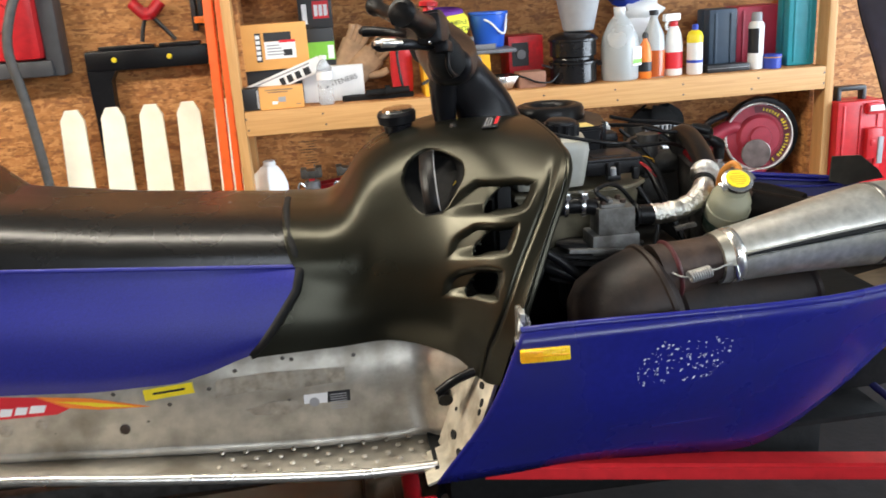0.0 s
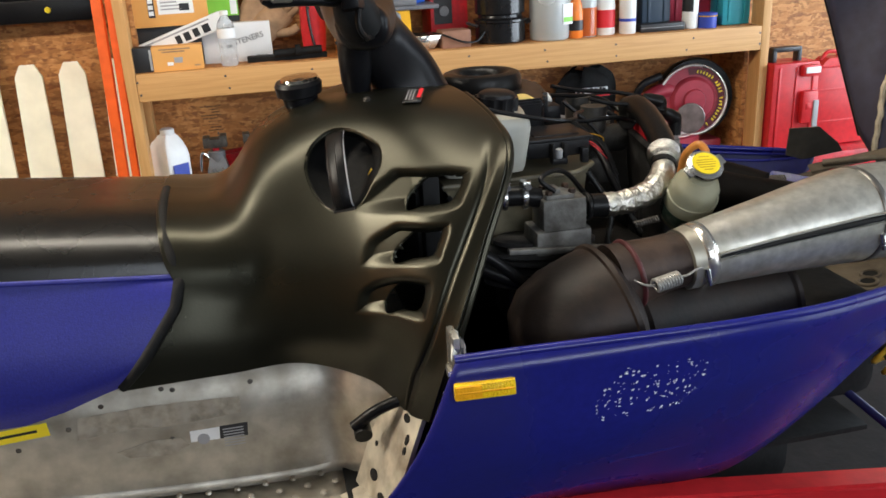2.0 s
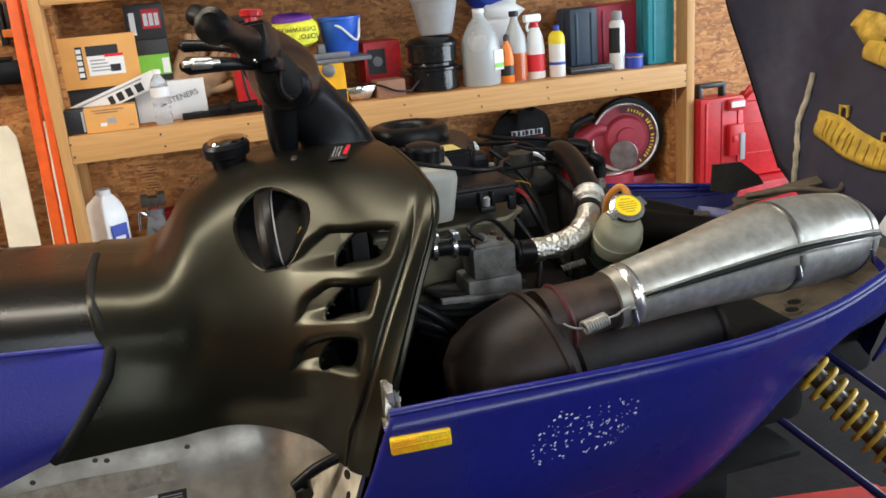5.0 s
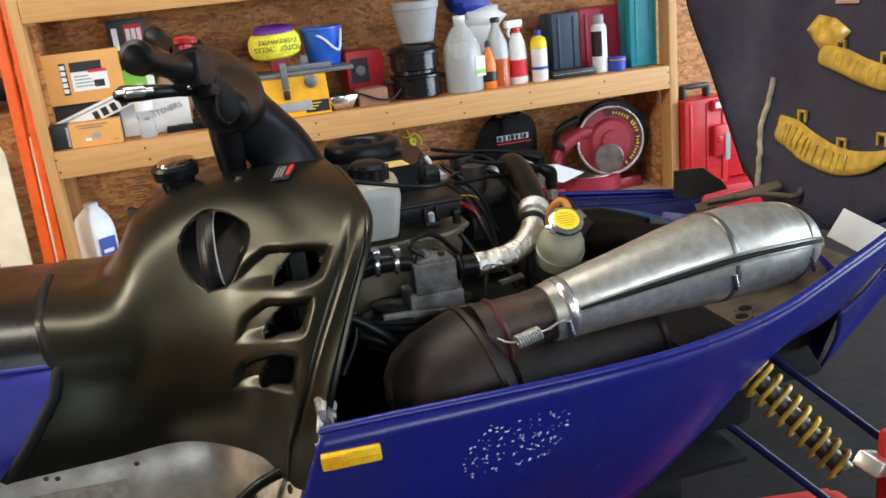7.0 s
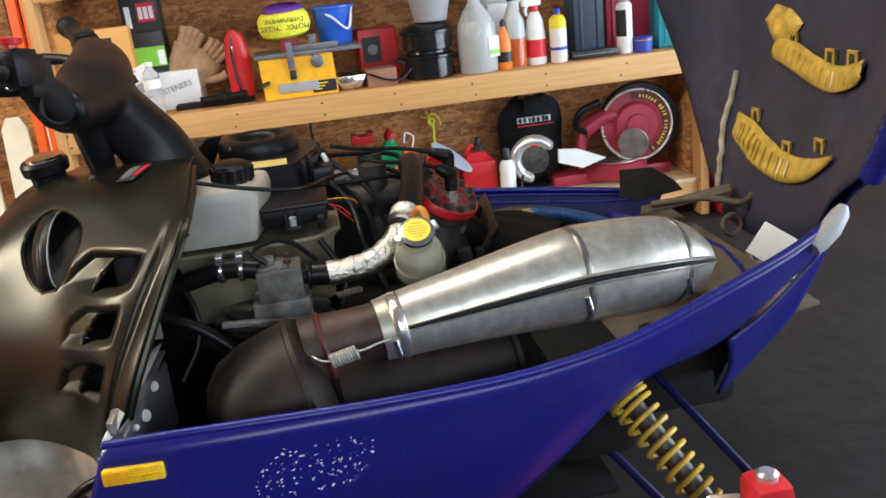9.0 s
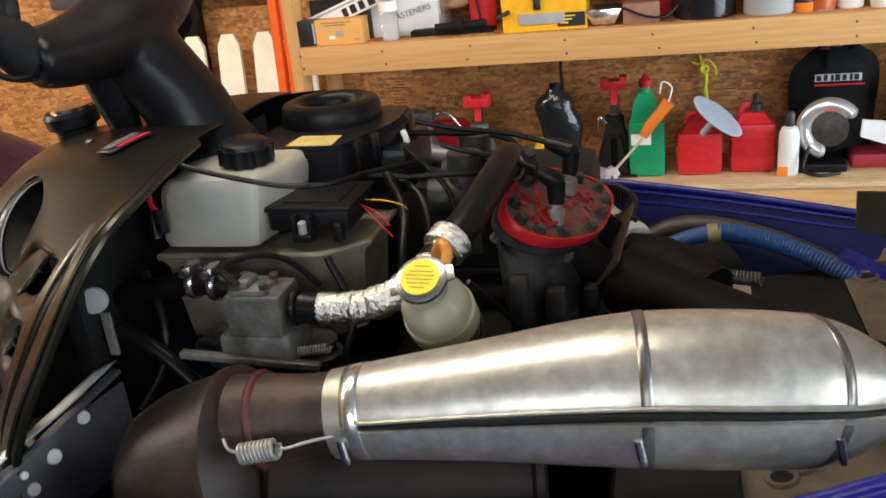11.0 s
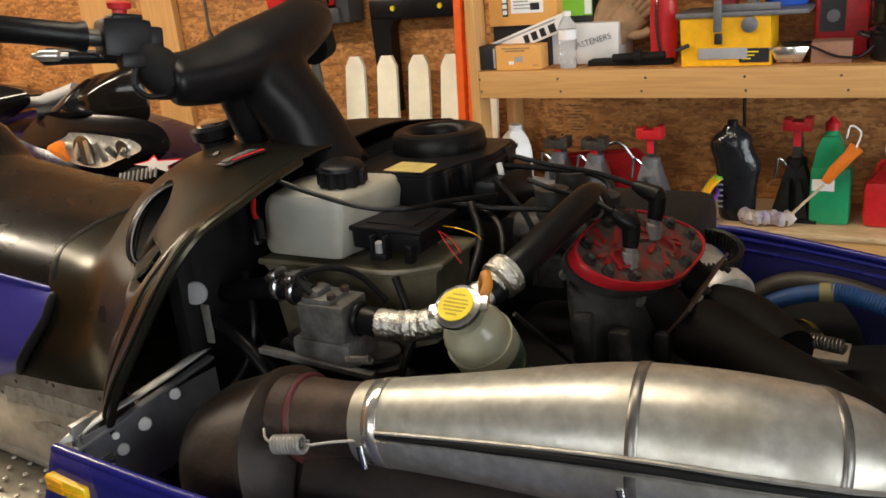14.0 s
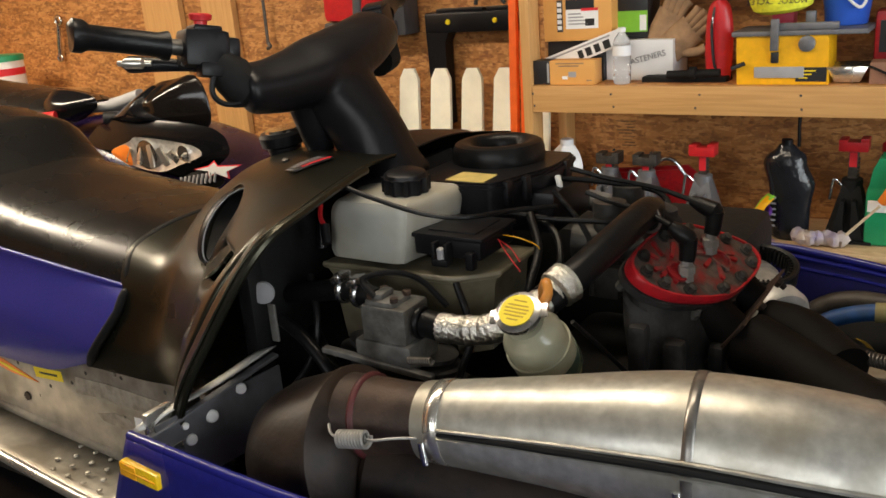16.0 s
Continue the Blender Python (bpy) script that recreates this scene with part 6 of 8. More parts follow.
for dims in ((0.42, 0.56, 1.3, 1.94, 0.38, 0.56, 0.03), (0.5, 0.76, 1.37, 1.87, 0.4, 0.53, 0.02), (-0.3, 0.45, 1.35, 1.89, 0.2, 0.37, 0.03)):
    spart("suspension_mount", box(*dims), MATTE_BLACK, "dark front chassis")
track = [(-0.45, 0.06), (-0.3, 0.2), (-0.35, 0.3), (-0.6, 0.33), (-1.6, 0.42), (-1.85, 0.36), (-1.9, 0.2), (-1.75, 0.06), (-1.2, 0.02), (-0.7, 0.02)]
ov = ring(track, 6)
tr = thick(spart("track", sheet([[(x, YC + q, z) for q in (-0.19, 0, 0.19)] for x, z in list(ov) + [ov[0]]]), RUBBER, "black rubber drive track"), 0.014)
for x, z in ov[::2]:
    spart("track_lug", box(x - 0.01, x + 0.01, YC - 0.18, YC + 0.18, z - 0.012, z + 0.012, 0.003), RUBBER, "", tr)
spart("suspension_rail", joined(box(-1.7, -0.5, YC - 0.12, YC - 0.09, 0.1, 0.15, 0.004), box(-1.7, -0.5, YC + 0.09, YC + 0.12, 0.1, 0.15, 0.004)), DARK_STEEL, "suspension rail")
spart("suspension_arm", joined(rod((-0.37, 1.42, 0.30), (-0.37, 1.25, 0.295), 0.016), box(-0.41, -0.33, 1.235, 1.25, 0.27, 0.315, 0.006)), RED_PAINT, "red bracket under the running board")

# ---- marks on the tunnel and the pan ----
TY = TUN_Y - 0.0035
for k, (x, z) in enumerate([(-0.339, 0.518), (-0.334, 0.452), (-0.335, 0.435), (-0.334, 0.408), (-0.575, 0.544), (-0.572, 0.46), (-0.644, 0.413), (-0.581, 0.405), (-0.705, 0.416), (-0.753, 0.4), (-0.821, 0.452), (-0.872, 0.511), (-0.709, 0.501), (-0.625, 0.552), (-0.56, 0.54), (-0.52, 0.402), (-0.93, 0.43), (-0.98, 0.45), (-1.02, 0.44), (-0.328, 0.399), (-0.308, 0.39), (-0.66, 0.53), (-0.78, 0.48), (-0.45, 0.535), (-0.44, 0.41)]):
    spart("rivet", lathe([(0.0045, 0), (0.004, 0.0018), (0.001, 0.0026)], along((x, TY + 0.002, z), (x, 0, z)), 10), DARK_STEEL, "", tunnel)
spart("bolt_head", lathe([(0.009, 0), (0.009, 0.006), (0.004, 0.007)], along((-0.862, TY + 0.002, 0.443), (-0.862, 0, 0.443)), 12), RUSTY, "", tunnel)
for x, z, r in ((-0.917, 0.417, 0.015), (-1.06, 0.465, 0.012), (-1.0, 0.47, 0.01)):
    spart("grease_spot", lathe([(r, 0), (r * 0.9, 0.0006)], along((x, TY - 0.0002, z), (x, 0, z)), 14), STAIN, "", tunnel)
flat = lambda pts, d=0.0: prism(pts, "y", TY - d, TY + 0.003)
spart("yellow_sticker", flat([(-0.822, 0.513), (-0.736, 0.518), (-0.734, 0.497), (-0.82, 0.492)]), YELLOW_CAP, "small yellow warning sticker", tunnel)
spart("sticker_print", prism([(-0.805, 0.506), (-0.75, 0.509), (-0.75, 0.505), (-0.805, 0.502)], "y", TY - 0.0006, TY + 0.001), BLACK_CARD, "", tunnel)
spart("white_label", flat([(-0.546, 0.468), (-0.503, 0.468), (-0.506, 0.433), (-0.547, 0.434)]), WHITE_CARD, "", tunnel)
spart("black_label", flat([(-0.5028, 0.469), (-0.462, 0.469), (-0.465, 0.43), (-0.5058, 0.432)]), BLACK_CARD, "black spec label", tunnel)
for k in range(7):
    spart("label_line", prism([(-0.499, 0.4635 - 0.0047 * k), (-0.469, 0.4635 - 0.0047 * k), (-0.469, 0.4618 - 0.0047 * k), (-0.499, 0.4618 - 0.0047 * k)], "y", TY - 0.0005, TY + 0.001), GREY_PLASTIC, "", tunnel)
spart("label_mark", lathe([(0.009, 0), (0.009, 0.0006)], along((-0.528, TY, 0.452), (-0.528, 0, 0.452)), 16), GREY_PLASTIC, "", tunnel)
spart("glue_stain", prism([(-0.694, 0.517), (-0.6, 0.52), (-0.468, 0.514), (-0.469, 0.487), (-0.58, 0.482), (-0.62, 0.488), (-0.7, 0.482)], "y", TY - 0.0006, TY + 0.0032), STAIN, "glue residue of a lost decal", tunnel)
spart("glue_stain", prism([(-0.65, 0.452), (-0.6, 0.463), (-0.56, 0.46), (-0.549, 0.446), (-0.58, 0.434), (-0.635, 0.44)], "y", TY - 0.0006, TY + 0.0032), STAIN, "", tunnel)
spart("flash_decal", flat([(-1.2, 0.545), (-1.056, 0.53), (-0.99, 0.521), (-0.95, 0.512), (-0.92, 0.506), (-0.97, 0.486), (-1.064, 0.488), (-1.2, 0.498)]), RED_LABEL, "worn red, orange and yellow flash decal", tunnel)
spart("flash_tip", prism([(-1.0, 0.523), (-0.919, 0.511), (-0.814, 0.481), (-0.9, 0.486), (-0.95, 0.496)], "y", TY - 0.0008, TY + 0.002), ORANGE, "", tunnel)
spart("flash_core", prism([(-0.97, 0.511), (-0.91, 0.502), (-0.83, 0.4835), (-0.9, 0.492)], "y", TY - 0.0014, TY + 0.001), YELLOW_CAP, "", tunnel)
for a, b in ((-1.09, -1.065), (-1.06, -1.04), (-1.034, -1.015), (-1.01, -0.985)):
    spart("flash_print", prism([(a, 0.508), (b, 0.506), (b - 0.006, 0.493), (a - 0.006, 0.494)], "y", TY - 0.0014, TY + 0.001), WHITE_CARD, "", tunnel)
rr = random.Random(3)
for k in range(9):
    for j in range(4):
        x = -0.7 + 0.042 * k + (0.02 if j % 2 else 0)
        z = np.interp(x, [-0.8, -0.5, -0.33], [0.386, 0.365, 0.367])
        spart("grip_dimple", lathe([(0.0055, 0), (0.004, 0.003), (0.002, 0.0035)], pose(x, 1.365 - 0.024 * j, z - 0.001 + (0.002 if j < 3 else 0.003)), 8), ALU, "", tunnel)
spart("strap", hose([(-0.19, 1.28, 0.522), (-0.225, 1.275, 0.53), (-0.275, 1.28, 0.515), (-0.312, 1.29, 0.487)], 0.0085, 10), RUBBER, "black rubber strap in the footwell")
spart("strap_end", joined(rod((-0.3, 1.3, 0.482), (-0.3, 1.28, 0.475), 0.013, 14)), RUBBER, "")
toe = spart("toe_plate", joined(moved(box(-0.004, 0.004, -0.07, 0.06, -0.1, 0.08, 0.002), pose(-0.262, 1.28, 0.46, 0, 22, 12)), moved(box(-0.05, 0.01, -0.05, 0.05, -0.003, 0.003, 0.002), pose(-0.3, 1.26, 0.375, 0, -20))), principled("grubby_footwell_metal", (0.55, 0.5, 0.4), 0.5, 0.4, 30, 0.2, 0.1, 90, grime=(0.15, 0.11, 0.07), grime_amount=0.8, grime_scale=16), "grubby pale toe plate")
TM = pose(-0.262, 1.28, 0.46, 0, 22, 12)
for y, z, ry, rz in ((-0.032, 0.052, 0.009, 0.006), (-0.05, 0.028, 0.005, 0.008), (-0.052, 0.012, 0.004, 0.006), (0.01, -0.06, 0.012, 0.008), (-0.03, -0.075, 0.012, 0.007), (0.035, 0.06, 0.004, 0.004), (0.03, -0.02, 0.004, 0.004)):
    spart("toe_hole", moved(prism([(y + ry * math.cos(q), z + rz * math.sin(q)) for q in np.linspace(0, 2 * math.pi, 14, endpoint=False)], "x", -0.0055, -0.0035), TM), MATTE_BLACK, "", toe)
rm = pose(-0.162, 1.12, 0.6165, -3, -1.5, -6)
ref = spart("reflector", moved(box(-0.038, 0.038, -0.011, 0.008, -0.0105, 0.0105, 0.003), rm), AMBER, "amber side reflector")
spart("reflector_half", moved(box(-0.037, -0.004, -0.0122, -0.0108, -0.0085, 0.0085, 0.0003), rm), AMBER_SIDE, "", ref)
spart("reflector_bar", moved(box(-0.036, 0.036, -0.0128, -0.0112, -0.001, 0.001, 0.0003), rm), AMBER_SIDE, "", ref)
fl = random.Random(11)
FLECKS = []
for k in range(230):
    x = fl.uniform(-0.022, 0.135)
    z = fl.uniform(0.545, 0.62)
    if x < 0.02 and z > 0.585 + (x + 0.02) * 0.8 or x > 0.12 and z < 0.58:
        continue
    w = fl.uniform(0.0006, 0.0023)
    p = on_pan(x, z, 0.0045)
    a = fl.uniform(-0.5, 1.2)
    q = [(-w, -w * 0.35), (w, -w * 0.45), (w * 0.7, w * 0.45), (-w * 0.6, w * 0.4)]
    FLECKS.append(([(p[0] + c * math.cos(a) - d * math.sin(a), p[1] - 0.0006, p[2] + c * math.sin(a) + d * math.cos(a)) for c, d in q] + [(p[0], p[1] + 0.001, p[2])], [[0, 1, 2, 3], [0, 1, 4], [1, 2, 4], [2, 3, 4], [3, 0, 4]]))
tagged(spart("decal_residue", joined(*FLECKS), SPECK, "white flecks left of a worn-off decal"), kind="stuff")

# ---- things on the shelves and along the wall ----


def put(owner, name, piece, mat, label="", smooth=38):
    """A part in world coordinates under a thing or under a part."""
    ob = solid(name, *piece, mat, label=label, smooth=smooth)
    ob.parent = owner
    if owner.parent is None:
        ob.matrix_parent_inverse = Matrix.Translation(-owner.location)
    return ob


def words(owner, name, text, size, m, mat):
    """Lettering in the built-in font, as a thin mesh."""
    c = bpy.data.curves.new(name, "FONT")
    c.body, c.size, c.extrude, c.align_x, c.align_y = text, size, 0.0004, "CENTER", "CENTER"
    tmp = bpy.data.objects.new(name, c)
    me = bpy.data.meshes.new_from_object(tmp)
    bpy.data.objects.remove(tmp)
    me.transform(m)
    me.materials.clear()
    me.materials.append(mat)
    ob = new(name, me)
    ob.parent = owner
    if owner.parent is None:
        ob.matrix_parent_inverse = Matrix.Translation(-owner.location)
    return ob


def carton(name, label, x0, x1, y0, y1, z0, z1, mat, turn=0.0, bev=0.002):
    t = thing(name, label, "box", at=((x0 + x1) / 2, (y0 + y1) / 2, z0))
    m = pose(*t.location, 0, 0, turn) @ Matrix.Translation(-t.location)
    put(t, "body", moved(box(x0, x1, y0, y1, z0, z1, bev), m), mat)
    return t, m


def facing(t, m, name, x0, x1, z0, z1, y, mat, label="", lift=0.001):
    """A flat print on the front of a carton."""
    return put(t, name, moved(box(x0, x1, y - lift, y + 0.0006, z0, z1, 0), m), mat, label)


def bottle_thing(name, label, x, y, z, profile, mat, category="bottle", n=26, squash=1.0, turn=0.0):
    t = thing(name, label, category, at=(x, y, z))
    m = pose(x, y, z, 0, 0, turn) @ Matrix.Diagonal((1, squash, 1, 1))
    put(t, "body", lathe(profile, m, n), mat)
    return t, m


Z = SHELF_Z
# cartons at the shelf's end
t, m = carton("storage_box", "flat black storage box on the pine shelf", -0.795, -0.56, 3.62, 3.8, Z, 0.87, BLACK_CARD)
t, m = carton("nail_box", "orange cardboard nail box resting on other boxes", -0.79, -0.525, 3.6, 3.8, 0.872, 1.055, CARD, 3)
facing(t, m, "picture_panel", -0.7, -0.59, 0.985, 1.02, 3.6, BLACK_CARD)
facing(t, m, "white_panel", -0.7, -0.575, 0.915, 0.984, 3.6, WHITE_CARD)
facing(t, m, "red_bar", -0.64, -0.575, 0.978, 0.988, 3.6, RED_LABEL, lift=0.0016)
facing(t, m, "logo_strip", -0.735, -0.712, 0.905, 1.02, 3.6, BLACK_CARD)
for k in range(4):
    facing(t, m, "print_line", -0.69, -0.64 + 0.008 * k, 0.966 - 0.012 * k, 0.971 - 0.012 * k, 3.6, GREY_PLASTIC, lift=0.0016)
facing(t, m, "code_block", -0.625, -0.59, 0.925, 0.95, 3.6, BLACK_CARD, lift=0.0016)
for k in range(5):
    put(t, "logo_mark", moved(box(-0.7335, -0.7165, 3.598, 3.5995, 0.913 + 0.021 * k, 0.928 + 0.021 * k, 0), m), WHITE_CARD)
put(t, "flap_seam", moved(box(-0.79, -0.525, 3.69, 3.694, 1.0545, 1.0558, 0), m), LEATHER)
t, m = carton("fastener_box", "white cardboard fastener box with dark lettering", -0.555, -0.3, 3.64, 3.8, Z, 0.865, WHITE_CARD, -2)
words(t, "lettering", "FASTENERS", 0.03, m @ pose(-0.4, 3.638, 0.8, 90, -14, 0), GREY_METAL)
facing(t, m, "print_line", -0.36, -0.32, 0.738, 0.743, 3.64, GREY_PLASTIC)
t = thing("leaning_carton", "long white carton with black print lying aslant", "box", at=(-0.63, 3.6, Z + 0.05))
mm = pose(-0.63, 3.605, 0.832, 0, -19, 0)
put(t, "body", moved(box(-0.17, 0.165, -0.012, 0.018, -0.03, 0.03, 0.002), mm), WHITE_CARD)
for k, (a, b) in enumerate(((-0.02, 0.0), (0.012, 0.035), (0.048, 0.07), (0.085, 0.112))):
    put(t, "logo_mark", moved(box(a, b, -0.0135, -0.011, -0.022, 0.008, 0), mm), BLACK_CARD)
put(t, "print_line", moved(box(-0.13, 0.12, -0.0135, -0.011, 0.016, 0.022, 0), mm), GREY_PLASTIC)
t, m = carton("screw_box", "small orange screw box with a black end", -0.8, -0.558, 3.525, 3.6, Z, 0.808, CARD, 1)
put(t, "black_end", moved(box(-0.8015, -0.735, 3.5235, 3.6015, Z + 0.001, 0.8095, 0.002), m), BLACK_CARD, "black end panel")
facing(t, m, "grey_strip", -0.745, -0.737, 0.728, 0.8, 3.5235, GREY_PLASTIC)
for k, (a, b, z) in enumerate(((-0.71, -0.6, 0.795), (-0.7, -0.62, 0.786), (-0.59, -0.57, 0.733))):
    facing(t, m, "print_line", a, b, z, z + 0.005, 3.525, LEATHER)
facing(t, m, "picture", -0.66, -0.63, 0.748, 0.768, 3.525, GREY_PLASTIC)
facing(t, m, "picture", -0.685, -0.664, 0.74, 0.752, 3.525, WHITE_CARD)
t, m = bottle_thing("water_bottle", "clear plastic water bottle standing at the shelf edge", -0.465, 3.56, Z, [(0.028, 0), (0.032, 0.006), (0.032, 0.03), (0.0295, 0.036), (0.032, 0.042), (0.032, 0.06), (0.0295, 0.066), (0.032, 0.072), (0.032, 0.14), (0.026, 0.16), (0.014, 0.176), (0.013, 0.182)], CLEAR)
put(t, "cap", lathe([(0.015, 0.182), (0.015, 0.196), (0.013, 0.198)], m), WHITE_PLASTIC)
put(t, "label", lathe([(0.0325, 0.1), (0.0325, 0.135)], m), WHITE_CARD)
t, m = carton("green_box", "black carton with a green lower panel", -0.53, -0.41, 3.68, 3.82, 0.868, 1.02, BLACK_CARD)
facing(t, m, "green_panel", -0.529, -0.411, 0.89, 0.965, 3.68, GREEN_CARD)
facing(t, m, "white_panel", -0.44, -0.415, 0.895, 0.95, 3.68, WHITE_CARD, lift=0.0016)
t, m = carton("black_box", "black carton with a red panel on the stack", -0.55, -0.41, 3.68, 3.82, 1.021, 1.15, BLACK_CARD, 2)
facing(t, m, "red_panel", -0.49, -0.425, 1.06, 1.13, 3.68, RED_LABEL)
facing(t, m, "white_bars", -0.535, -0.515, 1.04, 1.12, 3.68, WHITE_CARD)
for k in range(3):
    facing(t, m, "white_mark", -0.485 + 0.02 * k, -0.47 + 0.02 * k, 1.07, 1.115, 3.68, WHITE_CARD, lift=0.0016)
t = thing("dark_tray", "dark shallow tray with a bolt beside the cartons", "tray", at=(-0.25, 3.62, Z))
put(t, "tray", joined(box(-0.4, -0.1, 3.58, 3.66, Z, Z + 0.02, 0.004), rod((-0.3, 3.56, Z + 0.03), (-0.12, 3.57, Z + 0.035), 0.014), rod((-0.22, 3.56, Z + 0.036), (-0.2, 3.56, Z + 0.036), 0.022)), MATTE_BLACK)

# leather gloves hanging in a heap
for k, (x, y, z, a) in enumerate(((-0.35, 3.7, 0.9, 28), (-0.29, 3.68, 0.86, 50))):
    t = thing("work_glove", "tan leather work glove slumped against the wall", "glove", "work gloves", at=(x, y, z))
    g = pose(x, y, z, 0, a, 0)
    fingers = [hose([(0.02 * j - 0.03, 0, 0.05), (0.022 * j - 0.034, -0.01, 0.1), (0.026 * j - 0.04, -0.006, 0.135 - 0.01 * abs(j - 1.5))], 0.015, 10, 5) for j in range(4)]
    put(t, "palm", moved(joined(sheet(spline(np.array([[(0.055 * math.cos(b), 0.024 * math.sin(b) * w, zz) for b in np.linspace(0, 2 * math.pi, 17)] for zz, w in ((-0.14, 1.3), (-0.08, 1.1), (-0.02, 1), (0.06, 0.9))]), 4)), *fingers, hose([(0.045, 0, -0.02), (0.075, -0.01, 0.02), (0.085, -0.012, 0.055)], 0.017, 10, 5)), g), LEATHER)

t = thing("red_pouch", "red fabric pouch with a black zip standing upright", "pouch", at=(-0.14, 3.63, Z))
put(t, "body", sheet(spline(np.array([[(-0.14 + w * math.cos(b), 3.63 + 0.03 * math.sin(b), z) for b in np.linspace(0, 2 * math.pi, 21)] for z, w in ((0.72, 0.04), (0.8, 0.047), (0.9, 0.046), (0.97, 0.035), (0.995, 0.01))]), 4)), RED_PLASTIC)
put(t, "zip", hose([(-0.135, 3.597, 0.73), (-0.15, 3.596, 0.8), (-0.158, 3.598, 0.9), (-0.15, 3.605, 0.97)], 0.005, 8), BLACK_CARD)
put(t, "zip_pull", box(-0.156, -0.15, 3.585, 3.592, 0.9, 0.94, 0.002), STEEL)

# tile saw
t = thing("tile_saw", "yellow table tile saw with a grey metal top", "saw", at=(0.09, 3.6, Z))
put(t, "body", prism([(-0.055, Z), (0.228, Z), (0.222, 0.875), (-0.06, 0.875)], "y", 3.535, 3.7), YELLOW, "yellow plastic housing", 20)
put(t, "table", box(-0.075, 0.335, 3.525, 3.74, 0.876, 0.892, 0.004), GREY_METAL, "grey metal table")
put(t, "fence", joined(box(0.05, 0.075, 3.515, 3.53, 0.83, 0.93, 0.003), box(0.06, 0.25, 3.53, 3.55, 0.893, 0.915, 0.003), box(0.14, 0.17, 3.6, 3.62, 0.893, 0.945, 0.003)), GREY_METAL)
put(t, "tray_slot", box(0.0, 0.155, 3.528, 3.536, 0.742, 0.778, 0.006), GREY_PLASTIC)
put(t, "label", box(0.13, 0.222, 3.532, 3.536, 0.73, 0.775, 0), BLACK_CARD, "black label")
for k in range(3):
    put(t, "label_line", box(0.14, 0.19 - 0.012 * k, 3.5305, 3.5325, 0.762 - 0.011 * k, 0.766 - 0.011 * k, 0), YELLOW_CAP)
put(t, "switch", box(0.052, 0.076, 3.524, 3.536, 0.79, 0.825, 0.003), BLACK_CARD)
put(t, "guard_knob", lathe([(0.025, 0), (0.025, 0.012), (0.018, 0.016)], along((0.16, 3.535, 0.85), (0.16, 3.4, 0.85))), GREY_METAL)
put(t, "lever", rod((-0.03, 3.53, 0.79), (-0.07, 3.515, 0.775), 0.007), BLACK_CARD)
t = thing("foil_tray", "small foil tray beside the tile saw", "tray", at=(0.28, 3.6, Z))
V = [(x, y, z) for s, z in ((0.6, Z + 0.004), (1, 0.775)) for x, y in ((0.28 - 0.06 * s, 3.6 - 0.07 * s), (0.28 + 0.06 * s, 3.6 - 0.07 * s), (0.28 + 0.06 * s, 3.6 + 0.07 * s), (0.28 - 0.06 * s, 3.6 + 0.07 * s))]
thick(put(t, "body", (V, [[0, 1, 2, 3], [0, 1, 5, 4], [1, 2, 6, 5], [2, 3, 7, 6], [3, 0, 4, 7]]), ALU_BRIGHT, "", 10), 0.002)
t = thing("yellow_cap", "bright yellow printed cloth cap lying upside down", "cap", at=(0.06, 3.65, 0.892))
put(t, "crown", lathe([(0.07, 0.0), (0.092, 0.012), (0.103, 0.04), (0.1, 0.075), (0.085, 0.095), (0.06, 0.1)], pose(0.06, 3.65, 0.945, 4, -4), 30), YELLOW_CORD)
put(t, "lining", torus(0.06, 0.02, pose(0.06, 3.65, 1.045, 6, 0), 28, 8), PURPLE)
put(t, "stand", box(0.03, 0.1, 3.63, 3.69, 0.892, 0.95, 0.006), MAROON)
words(t, "lettering", "MOTORCYCLES", 0.026, pose(0.06, 3.546, 0.985, 90, 180, 0), BLACK_CARD)
words(t, "lettering", "EVERYWHERE", 0.024, pose(0.06, 3.544, 1.012, 90, 180, 0), BLACK_CARD)
t = thing("blue_bucket", "blue plastic bucket with a white handle", "bucket", at=(0.25, 3.7, 0.892))
put(t, "body", lathe([(0.06, 0), (0.064, 0.004), (0.08, 0.135), (0.086, 0.137), (0.086, 0.147), (0.076, 0.147), (0.06, 0.02), (0.001, 0.02)], pose(0.25, 3.69, 0.893), 32), BUCKET_BLUE)
put(t, "handle", hose([(0.18, 3.66, 1.03), (0.24, 3.61, 1.0), (0.3, 3.61, 0.95), (0.325, 3.66, 1.03)], 0.005, 8), WHITE_PLASTIC)
t, m = carton("red_radio", "dusty red tool case with a black front", 0.33, 0.49, 3.7, 3.84, Z, 0.93, RED_PAINT, 4, 0.012)
facing(t, m, "grille", 0.345, 0.42, 0.8, 0.9, 3.7, BLACK_CARD, lift=0.004)
put(t, "knob", moved(lathe([(0.02, 0), (0.02, 0.012)], along((0.385, 3.7, 0.85), (0.385, 3.5, 0.85))), m), GREY_METAL)
t, m = carton("clay_block", "brown clay block with a cord over it", 0.342, 0.46, 3.54, 3.63, Z, 0.788, CLAY, 3, 0.006)
put(t, "cord", hose([(0.32, 3.58, 0.78), (0.36, 3.53, 0.77), (0.42, 3.525, 0.745), (0.48, 3.54, 0.74), (0.52, 3.56, 0.77)], 0.004, 8), RUBBER)

# black pot with a grey planter on it
t = thing("black_pot", "black enamel pot stack with side handles", "pot", at=(0.605, 3.63, Z))
